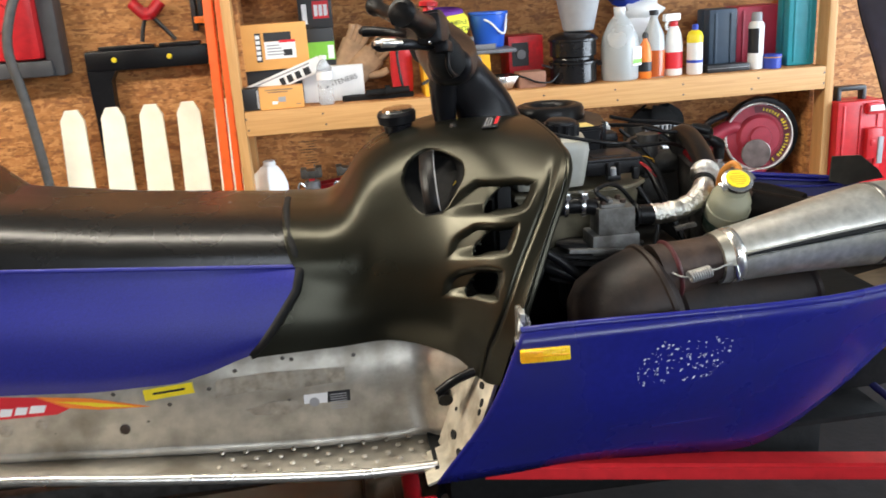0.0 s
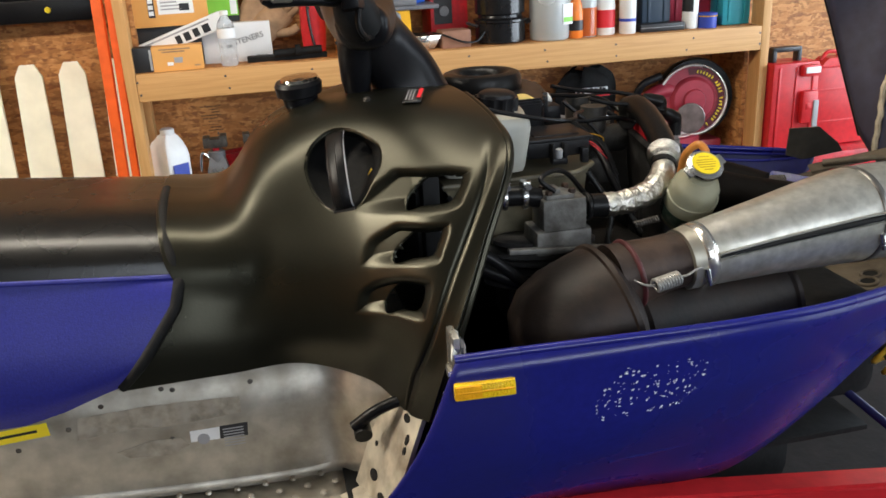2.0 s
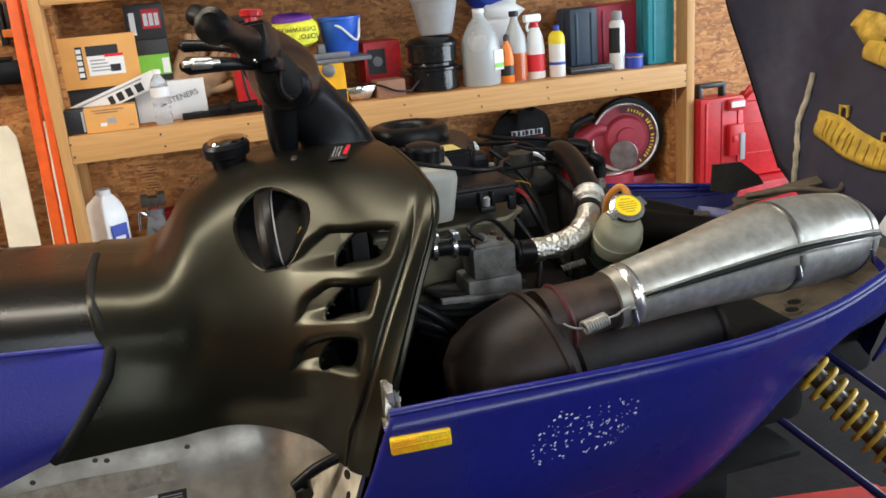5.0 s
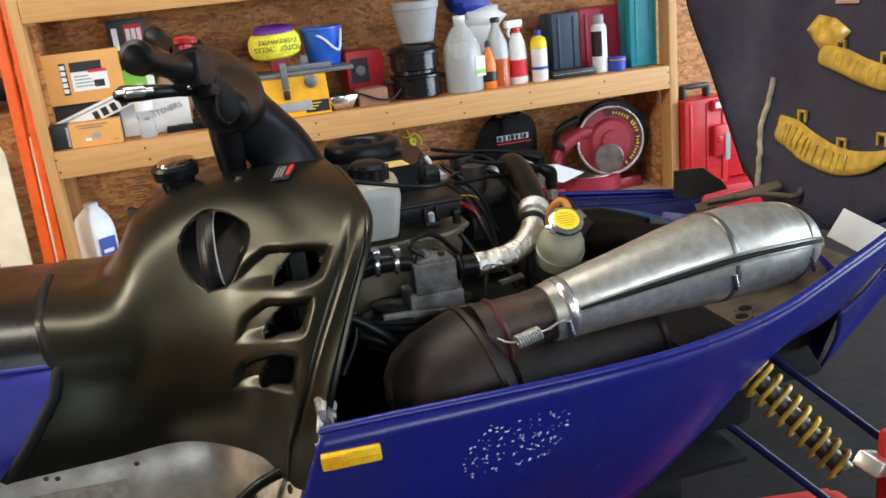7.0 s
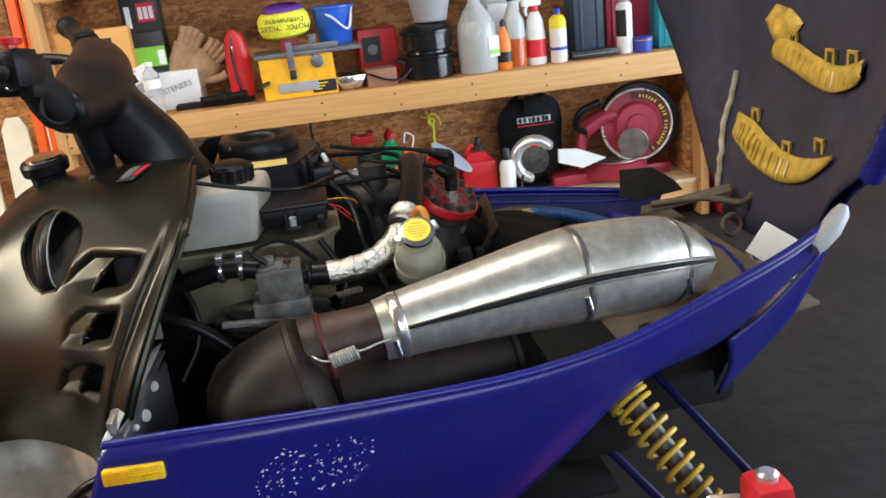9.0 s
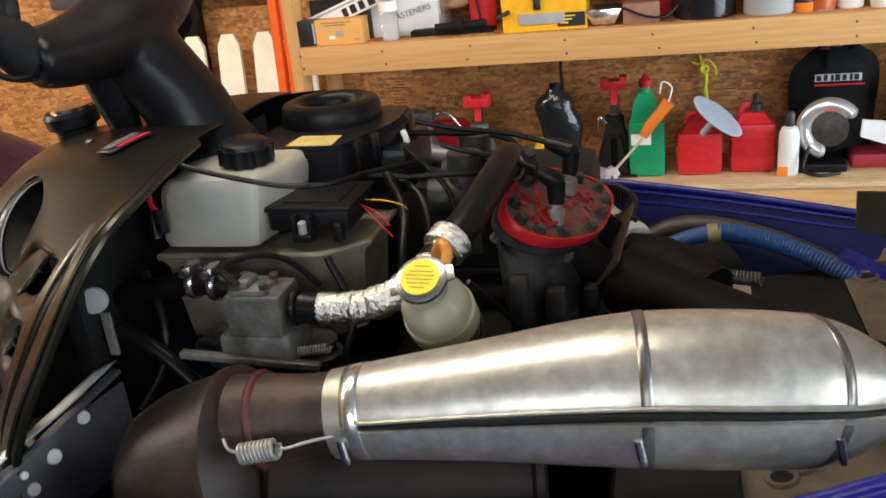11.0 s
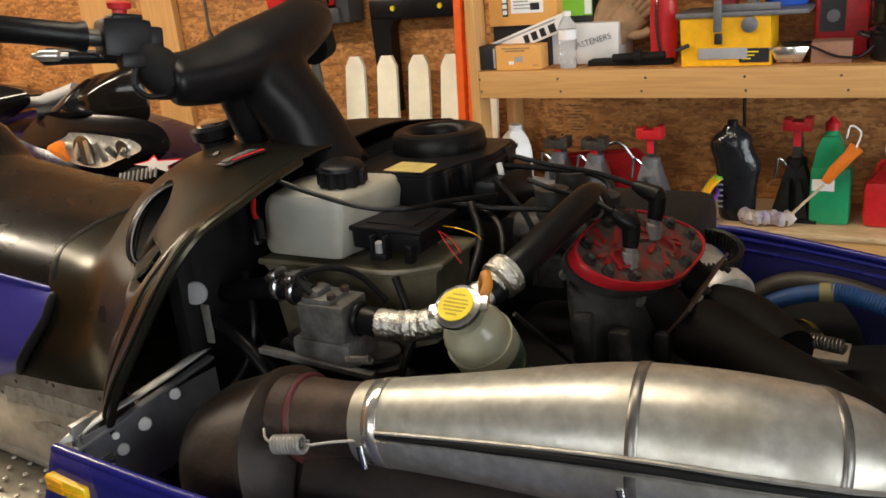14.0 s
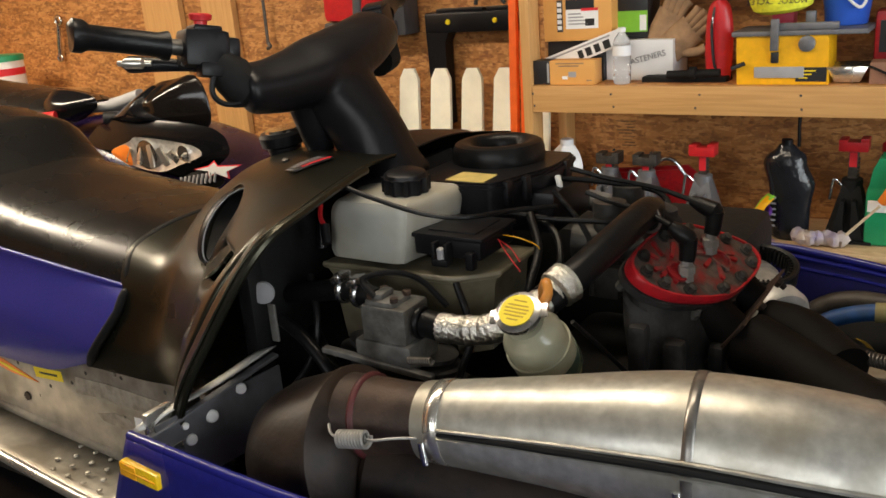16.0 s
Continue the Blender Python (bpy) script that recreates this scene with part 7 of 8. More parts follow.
put(t, "body", lathe([(0.09, 0), (0.1, 0.006), (0.1, 0.08), (0.107, 0.084), (0.107, 0.092), (0.09, 0.1), (0.088, 0.11), (0.1, 0.116), (0.1, 0.175), (0.108, 0.178), (0.108, 0.187), (0.09, 0.205), (0.05, 0.215), (0.001, 0.216)], pose(0.605, 3.63, Z), 36), principled("black_enamel", (0.012, 0.012, 0.013), 0.2, 0, 40, 0.1))
for s in (-1, 1):
    put(t, "handle", hose([(0.605 + s * 0.1, 3.6, 0.79), (0.605 + s * 0.13, 3.61, 0.8), (0.605 + s * 0.13, 3.65, 0.8), (0.605 + s * 0.1, 3.66, 0.79)], 0.006, 8), BLACK_CARD)
t = thing("grey_planter", "grey plastic planter standing on the pot", "planter", at=(0.63, 3.63, 0.937))
put(t, "body", lathe([(0.06, 0), (0.065, 0.004), (0.092, 0.13), (0.097, 0.132), (0.097, 0.16), (0.088, 0.16), (0.06, 0.03), (0.001, 0.03)], pose(0.63, 3.63, 0.938), 32), GREY_PLASTIC)

# bottles
t, m = bottle_thing("water_jug", "cloudy plastic gallon jug with a small label", 0.803, 3.6, Z, [(0.074, 0), (0.08, 0.008), (0.08, 0.15), (0.074, 0.185), (0.05, 0.235), (0.03, 0.262), (0.024, 0.27), (0.024, 0.292)], CLOUDY, "jug")
put(t, "cap", lathe([(0.025, 0.287), (0.025, 0.302), (0.023, 0.304)], m), WHITE_PLASTIC)
put(t, "water", lathe([(0.074, 0.004), (0.0775, 0.012), (0.0775, 0.15), (0.07, 0.151)], m), CLOUDY)
put(t, "label", moved(box(0.0, 0.05, -0.083, -0.079, 0.06, 0.14, 0.001), pose(0.803, 3.6, Z, 0, 0, 22)), WHITE_CARD)
put(t, "label_band", moved(box(0.002, 0.048, -0.0845, -0.082, 0.07, 0.088, 0.0), pose(0.803, 3.6, Z, 0, 0, 22)), GREEN_CARD)
t, m = bottle_thing("orange_bottle", "orange cleaner bottle with a black label", 0.905, 3.57, Z, [(0.027, 0), (0.03, 0.004), (0.03, 0.1), (0.022, 0.14), (0.01, 0.16), (0.01, 0.17)], ORANGE, squash=0.8)
put(t, "cap", lathe([(0.012, 0.168), (0.012, 0.185), (0.004, 0.195)], m), BLACK_CARD)
put(t, "label", lathe([(0.0304, 0.03), (0.0304, 0.07)], m), BLACK_CARD)
t, m = bottle_thing("spray_bottle", "clear bottle half full of orange liquid", 0.955, 3.6, Z, [(0.044, 0), (0.048, 0.006), (0.048, 0.13), (0.044, 0.18), (0.02, 0.235), (0.016, 0.25), (0.016, 0.262)], CLOUDY)
put(t, "liquid", lathe([(0.0485, 0.004), (0.0486, 0.115), (0.04, 0.1155)], m), LIQUID)
put(t, "cap", lathe([(0.02, 0.26), (0.02, 0.278), (0.017, 0.281)], m), BLACK_CARD)
t, m = bottle_thing("spray_bottle", "white trigger spray bottle with a red collar", 1.045, 3.6, Z, [(0.036, 0), (0.04, 0.005), (0.04, 0.12), (0.034, 0.17), (0.02, 0.205), (0.016, 0.21)], WHITE_PLASTIC, squash=0.8)
put(t, "collar", lathe([(0.018, 0.208), (0.018, 0.228), (0.014, 0.23)], m), RED_PLASTIC)
put(t, "trigger_head", moved(joined(box(-0.055, 0.03, -0.012, 0.012, 0.23, 0.262, 0.008), hose([(-0.03, 0, 0.235), (-0.042, 0, 0.215), (-0.036, 0, 0.195)], 0.006, 8)), pose(1.045, 3.6, Z, 0, 0, 18)), WHITE_PLASTIC)
put(t, "label", lathe([(0.0405, 0.03), (0.0405, 0.1)], m), RED_LABEL)
t, m = bottle_thing("spray_can", "white bottle with a yellow top and blue cap", 1.133, 3.58, Z, [(0.031, 0), (0.034, 0.004), (0.034, 0.14), (0.033, 0.15)], WHITE_PLASTIC)
put(t, "shoulder", lathe([(0.0345, 0.135), (0.0345, 0.16), (0.028, 0.178), (0.014, 0.188)], m), YELLOW_CAP)
put(t, "cap", lathe([(0.013, 0.187), (0.013, 0.208), (0.01, 0.211)], m), BLUE_LABEL)
put(t, "stripe", lathe([(0.0345, 0.05), (0.0345, 0.062)], m), BLUE_LABEL)
t, m = bottle_thing("spray_can", "dark and white aerosol can with a grey cap", 1.417, 3.59, Z, [(0.03, 0), (0.033, 0.003), (0.033, 0.185), (0.028, 0.2), (0.02, 0.206)], WHITE_PLASTIC)
put(t, "cap", lathe([(0.022, 0.205), (0.022, 0.235), (0.018, 0.242)], m), GREY_PLASTIC)
put(t, "dark_label", sheet([[m @ Vector((0.0335 * math.cos(a), 0.0335 * math.sin(a), z)) for a in np.linspace(2.4, 4.6, 12)] for z in (0.07, 0.175)]), BLACK_CARD)
t, m = bottle_thing("paste_tin", "small blue tin with a yellow rim", 1.486, 3.57, Z, [(0.038, 0), (0.038, 0.05), (0.04, 0.051), (0.04, 0.06), (0.036, 0.061)], BLUE_LABEL, "tin")
put(t, "rim", torus(0.038, 0.002, pose(1.486, 3.57, Z + 0.048)), YELLOW)


def tool_case(name, label, x0, x1, y0, y1, z0, z1, mat, latch=GREY_PLASTIC):
    t = thing(name, label, "tool case", at=((x0 + x1) / 2, (y0 + y1) / 2, z0))
    put(t, "body", joined(box(x0, x1, y0, (y0 + y1) / 2 - 0.003, z0, z1, 0.012), box(x0, x1, (y0 + y1) / 2 + 0.003, y1, z0, z1, 0.012)), mat)
    for k in np.linspace(x0 + 0.03, x1 - 0.03, max(2, int((x1 - x0) / 0.06))):
        put(t, "rib", box(k - 0.006, k + 0.006, y0 - 0.005, y0 + 0.003, z0 + 0.02, z1 - 0.02, 0.003), mat)
    return t


tool_case("tool_case", "tall blue-black plastic tool case on the shelf", 1.215, 1.345, 3.62, 3.76, Z, 0.985, NAVY)
tool_case("tool_case", "maroon plastic tool case standing on the shelf", 1.38, 1.6, 3.7, 3.86, Z, 0.985, MAROON)
tool_case("tool_case", "teal plastic tool case at the shelf end", 1.56, 1.69, 3.58, 3.69, Z, 1.02, TEAL)
t, m = carton("small_case", "low black plastic box on the shelf", 1.18, 1.375, 3.55, 3.61, Z, 0.753, BLACK_CARD, 0, 0.006)
put(t, "lid_line", box(1.18, 1.375, 3.5485, 3.551, 0.737, 0.739, 0), GREY_PLASTIC)
t = thing("plastic_bags", "crumpled white and blue plastic bags", "bag", at=(0.95, 3.76, Z))
bg = random.Random(5)
for mat, c, k in ((WHITE_PLASTIC, (0.96, 3.77, 1.0), 0), (BLUE_LABEL, (0.9, 3.77, 1.07), 1)):
    P = []
    for i in range(9):
        a = math.pi * i / 8
        P.append([(c[0] + 0.1 * math.sin(a) * math.cos(b) * bg.uniform(0.75, 1.2), c[1] + 0.06 * math.sin(a) * math.sin(b), c[2] + 0.055 * math.cos(a) * bg.uniform(0.8, 1.2)) for b in np.linspace(0, 2 * math.pi, 14)])
    for r in P:
        r[-1] = r[0]
    put(t, "bag", sheet(P), mat, smooth=25)
put(t, "bundle", box(0.88, 1.02, 3.72, 3.84, Z, 0.97, 0.02), WHITE_CARD)

# ---- bottom shelf ----
L0 = LOW_Z
t = thing("fluid_jug", "white rectangular washer fluid jug with a blue label", "jug", at=(-0.748, 3.68, L0))
m = pose(-0.748, 3.68, L0, 0, 0, -52)


def jug_level(hx, hy, z, shift=0.0):
    """A rounded rectangle at height z, as one ring of the jug's body."""
    pts = ring([(-hx, -hy * 0.7), (-hx * 0.75, -hy), (hx * 0.75, -hy), (hx, -hy * 0.7), (hx, hy * 0.7), (hx * 0.75, hy), (-hx * 0.75, hy), (-hx, hy * 0.7)], 3)
    return [m @ Vector((x + shift, y, z)) for x, y in list(pts) + [pts[0]]]


put(t, "body", sheet([jug_level(*q) for q in ((0.01, 0.01, 0.0), (0.066, 0.048, 0.0), (0.07, 0.052, 0.01), (0.07, 0.052, 0.21), (0.066, 0.049, 0.235), (0.05, 0.042, 0.265, 0.004), (0.03, 0.03, 0.288, 0.012), (0.024, 0.024, 0.295, 0.014), (0.02, 0.02, 0.3, 0.014))]), JUG_WHITE)
put(t, "cap", lathe([(0.026, 0.293), (0.027, 0.298), (0.027, 0.316), (0.022, 0.32)], m @ pose(0.014, 0, 0), 18), JUG_WHITE)
put(t, "label", moved(box(0.0725, 0.0772, -0.034, 0.034, 0.05, 0.185, 0.0006), m), BLUE_LABEL, "blue label")
put(t, "label_mark", moved(box(0.077, 0.0777, -0.024, 0.02, 0.125, 0.14, 0), m), WHITE_CARD)
put(t, "label_mark", moved(box(0.077, 0.0777, -0.028, 0.014, 0.085, 0.093, 0), m), WHITE_CARD)
put(t, "handle", moved(hose([(-0.01, 0, 0.285), (-0.045, 0, 0.272), (-0.064, 0, 0.24), (-0.066, 0, 0.19)], 0.014, 10), m), JUG_WHITE)


def jack_stand(x, y, top, mat, label, cap):
    t = thing("jack_stand", label, "jack stand", "jack stands on the bottom shelf", at=(x, y, L0))
    h = 0.19
    shell = lathe([(0.112, 0.0), (0.112, 0.012), (0.104, 0.014), (0.04, h)], pose(x, y, L0, 0, 0, 45), 4)
    put(t, "base", shell, mat, smooth=20)
    for q in (-1, 1):
        put(t, "gusset", prism([(x + q * 0.012, L0 + 0.02), (x + q * 0.05, L0 + 0.02), (x + q * 0.022, L0 + h - 0.04), (x + q * 0.012, L0 + h - 0.04)], "y", y - 0.083, y - 0.04), mat, smooth=20)
    put(t, "collar", lathe([(0.034, h - 0.03), (0.034, h + 0.02), (0.028, h + 0.024)], pose(x, y, L0), 12), mat)
    put(t, "ratchet_bar", box(x - 0.015, x + 0.015, y - 0.012, y + 0.012, L0 + h, top - 0.03, 0.003), DARK_STEEL)
    for k in range(5):
        put(t, "tooth", box(x + 0.014, x + 0.02, y - 0.01, y + 0.01, L0 + h + 0.03 + 0.014 * k, L0 + h + 0.037 + 0.014 * k, 0.001), DARK_STEEL)
    put(t, "saddle", joined(box(x - 0.046, x + 0.046, y - 0.032, y + 0.032, top - 0.045, top - 0.012, 0.004), box(x - 0.046, x - 0.02, y - 0.032, y + 0.032, top - 0.014, top - 0.004, 0.003), box(x + 0.02, x + 0.046, y - 0.032, y + 0.032, top - 0.014, top, 0.003)), cap)
    put(t, "handle", hose([(x - 0.03, y - 0.02, L0 + h), (x - 0.055, y - 0.03, L0 + h + 0.02), (x - 0.065, y - 0.03, L0 + h - 0.05)], 0.005, 8), STEEL)
    put(t, "label", box(x - 0.012, x + 0.012, y - 0.0138, y - 0.012, top - 0.1, top - 0.05, 0), RED_LABEL)


jack_stand(-0.565, 3.68, 0.44, GREY_METAL, "grey steel jack stand with a ratchet post", DARK_STEEL)
jack_stand(-0.41, 3.66, 0.445, GREY_METAL, "grey steel jack stand with a ratchet post", DARK_STEEL)
jack_stand(-0.19, 3.64, 0.495, GREY_METAL, "grey steel jack stand with a red saddle", RED_PLASTIC)
jack_stand(0.3, 3.7, 0.52, MATTE_BLACK, "black steel jack stand with a red saddle", RED_PLASTIC)
t = thing("floor_jack", "red trolley jack behind the jack stands", "jack", at=(-0.4, 3.78, L0))
put(t, "frame", joined(prism([(-0.62, L0 + 0.04), (-0.2, L0 + 0.04), (-0.18, L0 + 0.1), (-0.3, L0 + 0.2), (-0.6, L0 + 0.17)], "y", 3.74, 3.75), prism([(-0.62, L0 + 0.04), (-0.2, L0 + 0.04), (-0.18, L0 + 0.1), (-0.3, L0 + 0.2), (-0.6, L0 + 0.17)], "y", 3.82, 3.83), box(-0.58, -0.25, 3.75, 3.82, L0 + 0.06, L0 + 0.14, 0.01)), RED_PAINT)
for x in (-0.56, -0.25):
    put(t, "wheel", lathe([(0.04, 0), (0.04, 0.12), (0.03, 0.124)], along((x, 3.725, L0 + 0.042), (x, 3.9, L0 + 0.042))), DARK_STEEL)
put(t, "handle_loop", hose([(-0.42, 3.74, 0.36), (-0.38, 3.74, 0.4), (-0.33, 3.74, 0.4), (-0.28, 3.74, 0.34)], 0.008, 8), STEEL)

t = thing("oil_bottle", "crumpled black plastic oil bottle", "bottle", at=(0.115, 3.64, L0))
ob_rows = []
ok = random.Random(21)
for z, w, d in ((0.0, 0.05, 0.04), (0.02, 0.066, 0.045), (0.12, 0.069, 0.046), (0.2, 0.075, 0.047), (0.26, 0.074, 0.044), (0.295, 0.062, 0.036), (0.315, 0.04, 0.026), (0.333, 0.026, 0.02)):
    ob_rows.append([(0.115 + w * math.cos(b) * ok.uniform(0.93, 1.05) + 0.02 * (z > 0.24) * -1, 3.64 + d * math.sin(b), L0 + z) for b in np.linspace(0, 2 * math.pi, 15)])
for r in ob_rows:
    r[-1] = r[0]
put(t, "body", joined(sheet(spline(np.array(ob_rows), 3))), principled("black_bottle_plastic", (0.012, 0.013, 0.016), 0.16, 0, 20, 0.2, 1.0, 22), smooth=60)
put(t, "cap", lathe([(0.018, 0), (0.018, 0.022), (0.001, 0.024)], pose(0.095, 3.64, L0 + 0.33)), SOFT_BLACK)
for k in range(6):
    put(t, "print_line", box(0.055, 0.075, 3.594, 3.597, L0 + 0.05 + 0.02 * k, L0 + 0.056 + 0.02 * k, 0), GREY_PLASTIC)
t = thing("tie_down_strap", "green and purple tie-down strap in a loose heap", "strap", at=(0.02, 3.59, L0))
for mat, pts in ((GREEN_CARD, [(-0.04, 3.57, L0 + 0.01), (0.0, 3.56, L0 + 0.07), (0.04, 3.57, L0 + 0.14), (0.06, 3.6, L0 + 0.16)]), (PURPLE, [(-0.01, 3.57, L0 + 0.012), (0.03, 3.55, L0 + 0.06), (0.055, 3.58, L0 + 0.11), (0.04, 3.6, L0 + 0.13)]), (YELLOW, [(0.02, 3.56, L0 + 0.1), (0.045, 3.56, L0 + 0.14), (0.06, 3.585, L0 + 0.155)]), (PURPLE, [(-0.03, 3.57, L0 + 0.012), (0.02, 3.54, L0 + 0.03), (0.07, 3.56, L0 + 0.012)])):
    c = spline(pts, 8)
    thick(put(t, "webbing", sheet([[p + np.array((0.014, -0.01, 0.0)), p, p + np.array((-0.014, 0.01, 0.004))] for p in c]), mat), 0.002)
t = thing("cord", "black cord hanging from the shelf behind the oil bottle", "cord", at=(0.1, 3.86, 0.7))
put(t, "strand", hose([(0.098, 3.86, 0.699), (0.1, 3.855, 0.62), (0.096, 3.85, 0.54), (0.1, 3.84, 0.45)], 0.006, 8), RUBBER)
t = thing("rag", "crumpled stained cotton rag", "rag", at=(0.22, 3.57, L0))
rg = random.Random(2)
for k in range(7):
    c = (0.15 + 0.024 * k, 3.575 + rg.uniform(-0.02, 0.015), L0 + 0.028)
    rows = []
    for i in range(7):
        a = math.pi * i / 6
        r = [(c[0] + 0.024 * math.sin(a) * math.cos(b) * rg.uniform(0.7, 1.3), c[1] + 0.03 * math.sin(a) * math.sin(b) * rg.uniform(0.7, 1.3), c[2] + 0.027 * math.cos(a) * rg.uniform(0.8, 1.15)) for b in np.linspace(0, 2 * math.pi, 10)]
        r[-1] = r[0]
        rows.append(r)
    put(t, "fold", sheet(rows), RAG, smooth=50)
t = thing("oil_jug", "green plastic oil jug with an orange spout", "jug", at=(0.415, 3.66, L0))
put(t, "body", joined(box(0.352, 0.478, 3.62, 3.72, L0, L0 + 0.2, 0.016), prism([(0.357, L0 + 0.19), (0.473, L0 + 0.19), (0.445, L0 + 0.27), (0.43, L0 + 0.3), (0.385, L0 + 0.3), (0.368, L0 + 0.26)], "y", 3.63, 3.71), lathe([(0.02, 0), (0.02, 0.02)], pose(0.41, 3.67, L0 + 0.3))), GREEN_PLASTIC)
put(t, "cap", lathe([(0.023, 0), (0.023, 0.025), (0.015, 0.03), (0.006, 0.045)], pose(0.41, 3.67, L0 + 0.318)), RED_PLASTIC)
put(t, "label", box(0.36, 0.43, 3.616, 3.62, L0 + 0.12, L0 + 0.16, 0.001), WHITE_CARD)
put(t, "spout", tube([(0.405, 3.6, L0 + 0.16), (0.43, 3.59, L0 + 0.2), (0.47, 3.585, L0 + 0.25), (0.49, 3.585, L0 + 0.28)], [0.016, 0.02, 0.02, 0.024], 16), ORANGE)
put(t, "string", hose([(0.49, 3.585, L0 + 0.28), (0.5, 3.58, L0 + 0.33), (0.47, 3.58, L0 + 0.35), (0.46, 3.585, L0 + 0.31)], 0.003, 6), WHITE_PLASTIC)
put(t, "stick", rod((0.3, 3.57, L0 + 0.04), (0.4, 3.59, L0 + 0.15), 0.005, 8), principled("wooden_stick", (0.55, 0.45, 0.32), 0.7, 0, 30, 0.15))


def gas_can(x, y, z, w, h, label, cap_mat, name="fuel_can"):
    t = thing(name, label, "fuel can", "red fuel cans", at=(x, y, z))
    put(t, "body", joined(box(x - w / 2, x + w / 2, y - 0.06, y + 0.06, z, z + h, 0.022), prism([(x - w * 0.4, z + h - 0.005), (x + w * 0.4, z + h - 0.005), (x + w * 0.22, z + h + 0.035), (x - w * 0.25, z + h + 0.035)], "y", y - 0.04, y + 0.04)), RED_PLASTIC)
    for low in (0.3, 0.7):
        put(t, "rib", box(x - w / 2 - 0.002, x + w / 2 + 0.002, y - 0.061, y - 0.057, z + h * low, z + h * (low + 0.03), 0.001), RED_PLASTIC)
    put(t, "cap", lathe([(0.022, 0), (0.022, 0.025), (0.012, 0.03), (0.012, 0.055), (0.006, 0.06)], pose(x + 0.01, y, z + h + 0.034)), cap_mat)
    put(t, "handle", hose([(x - w * 0.3, y, z + h + 0.02), (x - w * 0.2, y, z + h + 0.055), (x - 0.01, y, z + h + 0.055)], 0.009, 8), RED_PLASTIC)
    return t


gas_can(0.595, 3.68, L0, 0.155, 0.155, "red plastic fuel can with a low flat body", RED_PLASTIC)
gas_can(0.775, 3.7, L0, 0.15, 0.175, "red plastic fuel can with a black spout", BLACK_CARD)
t = thing("funnel", "grey-blue plastic funnel tilted on a fuel can", "funnel", at=(0.65, 3.66, 0.34))
put(t, "cone", lathe([(0.1, 0.0), (0.102, 0.004), (0.094, 0.007), (0.075, 0.002), (0.055, -0.004), (0.045, -0.016), (0.022, -0.026), (0.012, -0.03), (0.01, -0.08)], along((0.651, 3.6, 0.383), (1.251, 3.44, 1.153)), 36), principled("grey_blue_plastic", (0.4, 0.47, 0.55), 0.4, 0, 20, 0.06))
t, m = bottle_thing("oil_bottle", "white bottle with orange liquid and black cap", 0.888, 3.62, L0, [(0.03, 0), (0.034, 0.004), (0.034, 0.14), (0.026, 0.165), (0.014, 0.172)], WHITE_PLASTIC, squash=0.85)
put(t, "cap", lathe([(0.016, 0.17), (0.016, 0.215), (0.01, 0.222)], m), BLACK_CARD)
put(t, "orange_patch", moved(box(-0.036, -0.004, -0.032, -0.028, 0.0, 0.035, 0.004), pose(0.888, 3.62, L0)), ORANGE)
t = thing("circular_saw", "silver and black circular saw on the bottom shelf", "saw", at=(1.0, 3.66, L0))
ms = along((1.02, 3.66, L0 + 0.145), (0.97, 3.4, L0 + 0.165))
put(t, "guard", tube([ms @ Vector((0.082 * math.cos(a), 0.082 * math.sin(a), 0.0)) for a in np.linspace(0.5, 4.6, 26)], [0.012] + [0.026] * 24 + [0.014], 14), principled("polished_guard", (0.8, 0.8, 0.8), 0.22, 0.7, 30, 0.1), "polished blade guard")
put(t, "blade", lathe([(0.062, -0.004), (0.062, 0.004), (0.02, 0.008), (0.001, 0.008)], ms, 30), DARK_STEEL)
put(t, "motor", joined(lathe([(0.045, -0.12), (0.05, -0.1), (0.05, -0.02), (0.06, -0.01)], ms, 24), box(0.92, 1.08, 3.62, 3.76, L0, L0 + 0.03, 0.008)), SOFT_BLACK)
put(t, "cable", hose([(0.95, 3.6, L0 + 0.1), (0.93, 3.57, L0 + 0.03), (0.98, 3.56, L0 + 0.012), (1.05, 3.58, L0 + 0.012)], 0.006, 8), RUBBER)
put(t, "print_bar", moved(box(-0.03, 0.03, 0.06, 0.075, 0.014, 0.02, 0), ms), RED_LABEL)
t = thing("tool_bag", "black canvas tool bag with pale straps", "bag", at=(1.05, 3.8, L0))
rows = []
for z, w, d in ((0.0, 0.13, 0.05), (0.1, 0.14, 0.055), (0.25, 0.135, 0.05), (0.34, 0.12, 0.04), (0.385, 0.06, 0.02)):
    rows.append([(1.05 + w * math.cos(b) + 0.02 * math.sin(5 * b) * (z > 0.2), 3.82 + d * math.sin(b), L0 + z + 0.014 * math.sin(3 * b)) for b in np.linspace(0, 2 * math.pi, 25)])
put(t, "body", sheet(spline(np.array(rows), 4)), MATTE_BLACK)
put(t, "print_bar", box(0.98, 1.13, 3.762, 3.766, L0 + 0.285, L0 + 0.31, 0.001), WHITE_CARD)
put(t, "red_line", box(0.98, 1.14, 3.761, 3.765, L0 + 0.27, L0 + 0.276, 0), RED_LABEL)
for k in range(7):
    put(t, "print_block", box(0.985 + 0.02 * k + 0.003 * (k % 3), 1.0 + 0.02 * k, 3.758, 3.762, L0 + 0.288, L0 + 0.307 + 0.002 * (k % 2), 0.0005), BLACK_CARD)

# marks printed on the boards, and the cord tied up behind the cans
north = bpy.data.objects["wall_north"]
mark = random.Random(17)
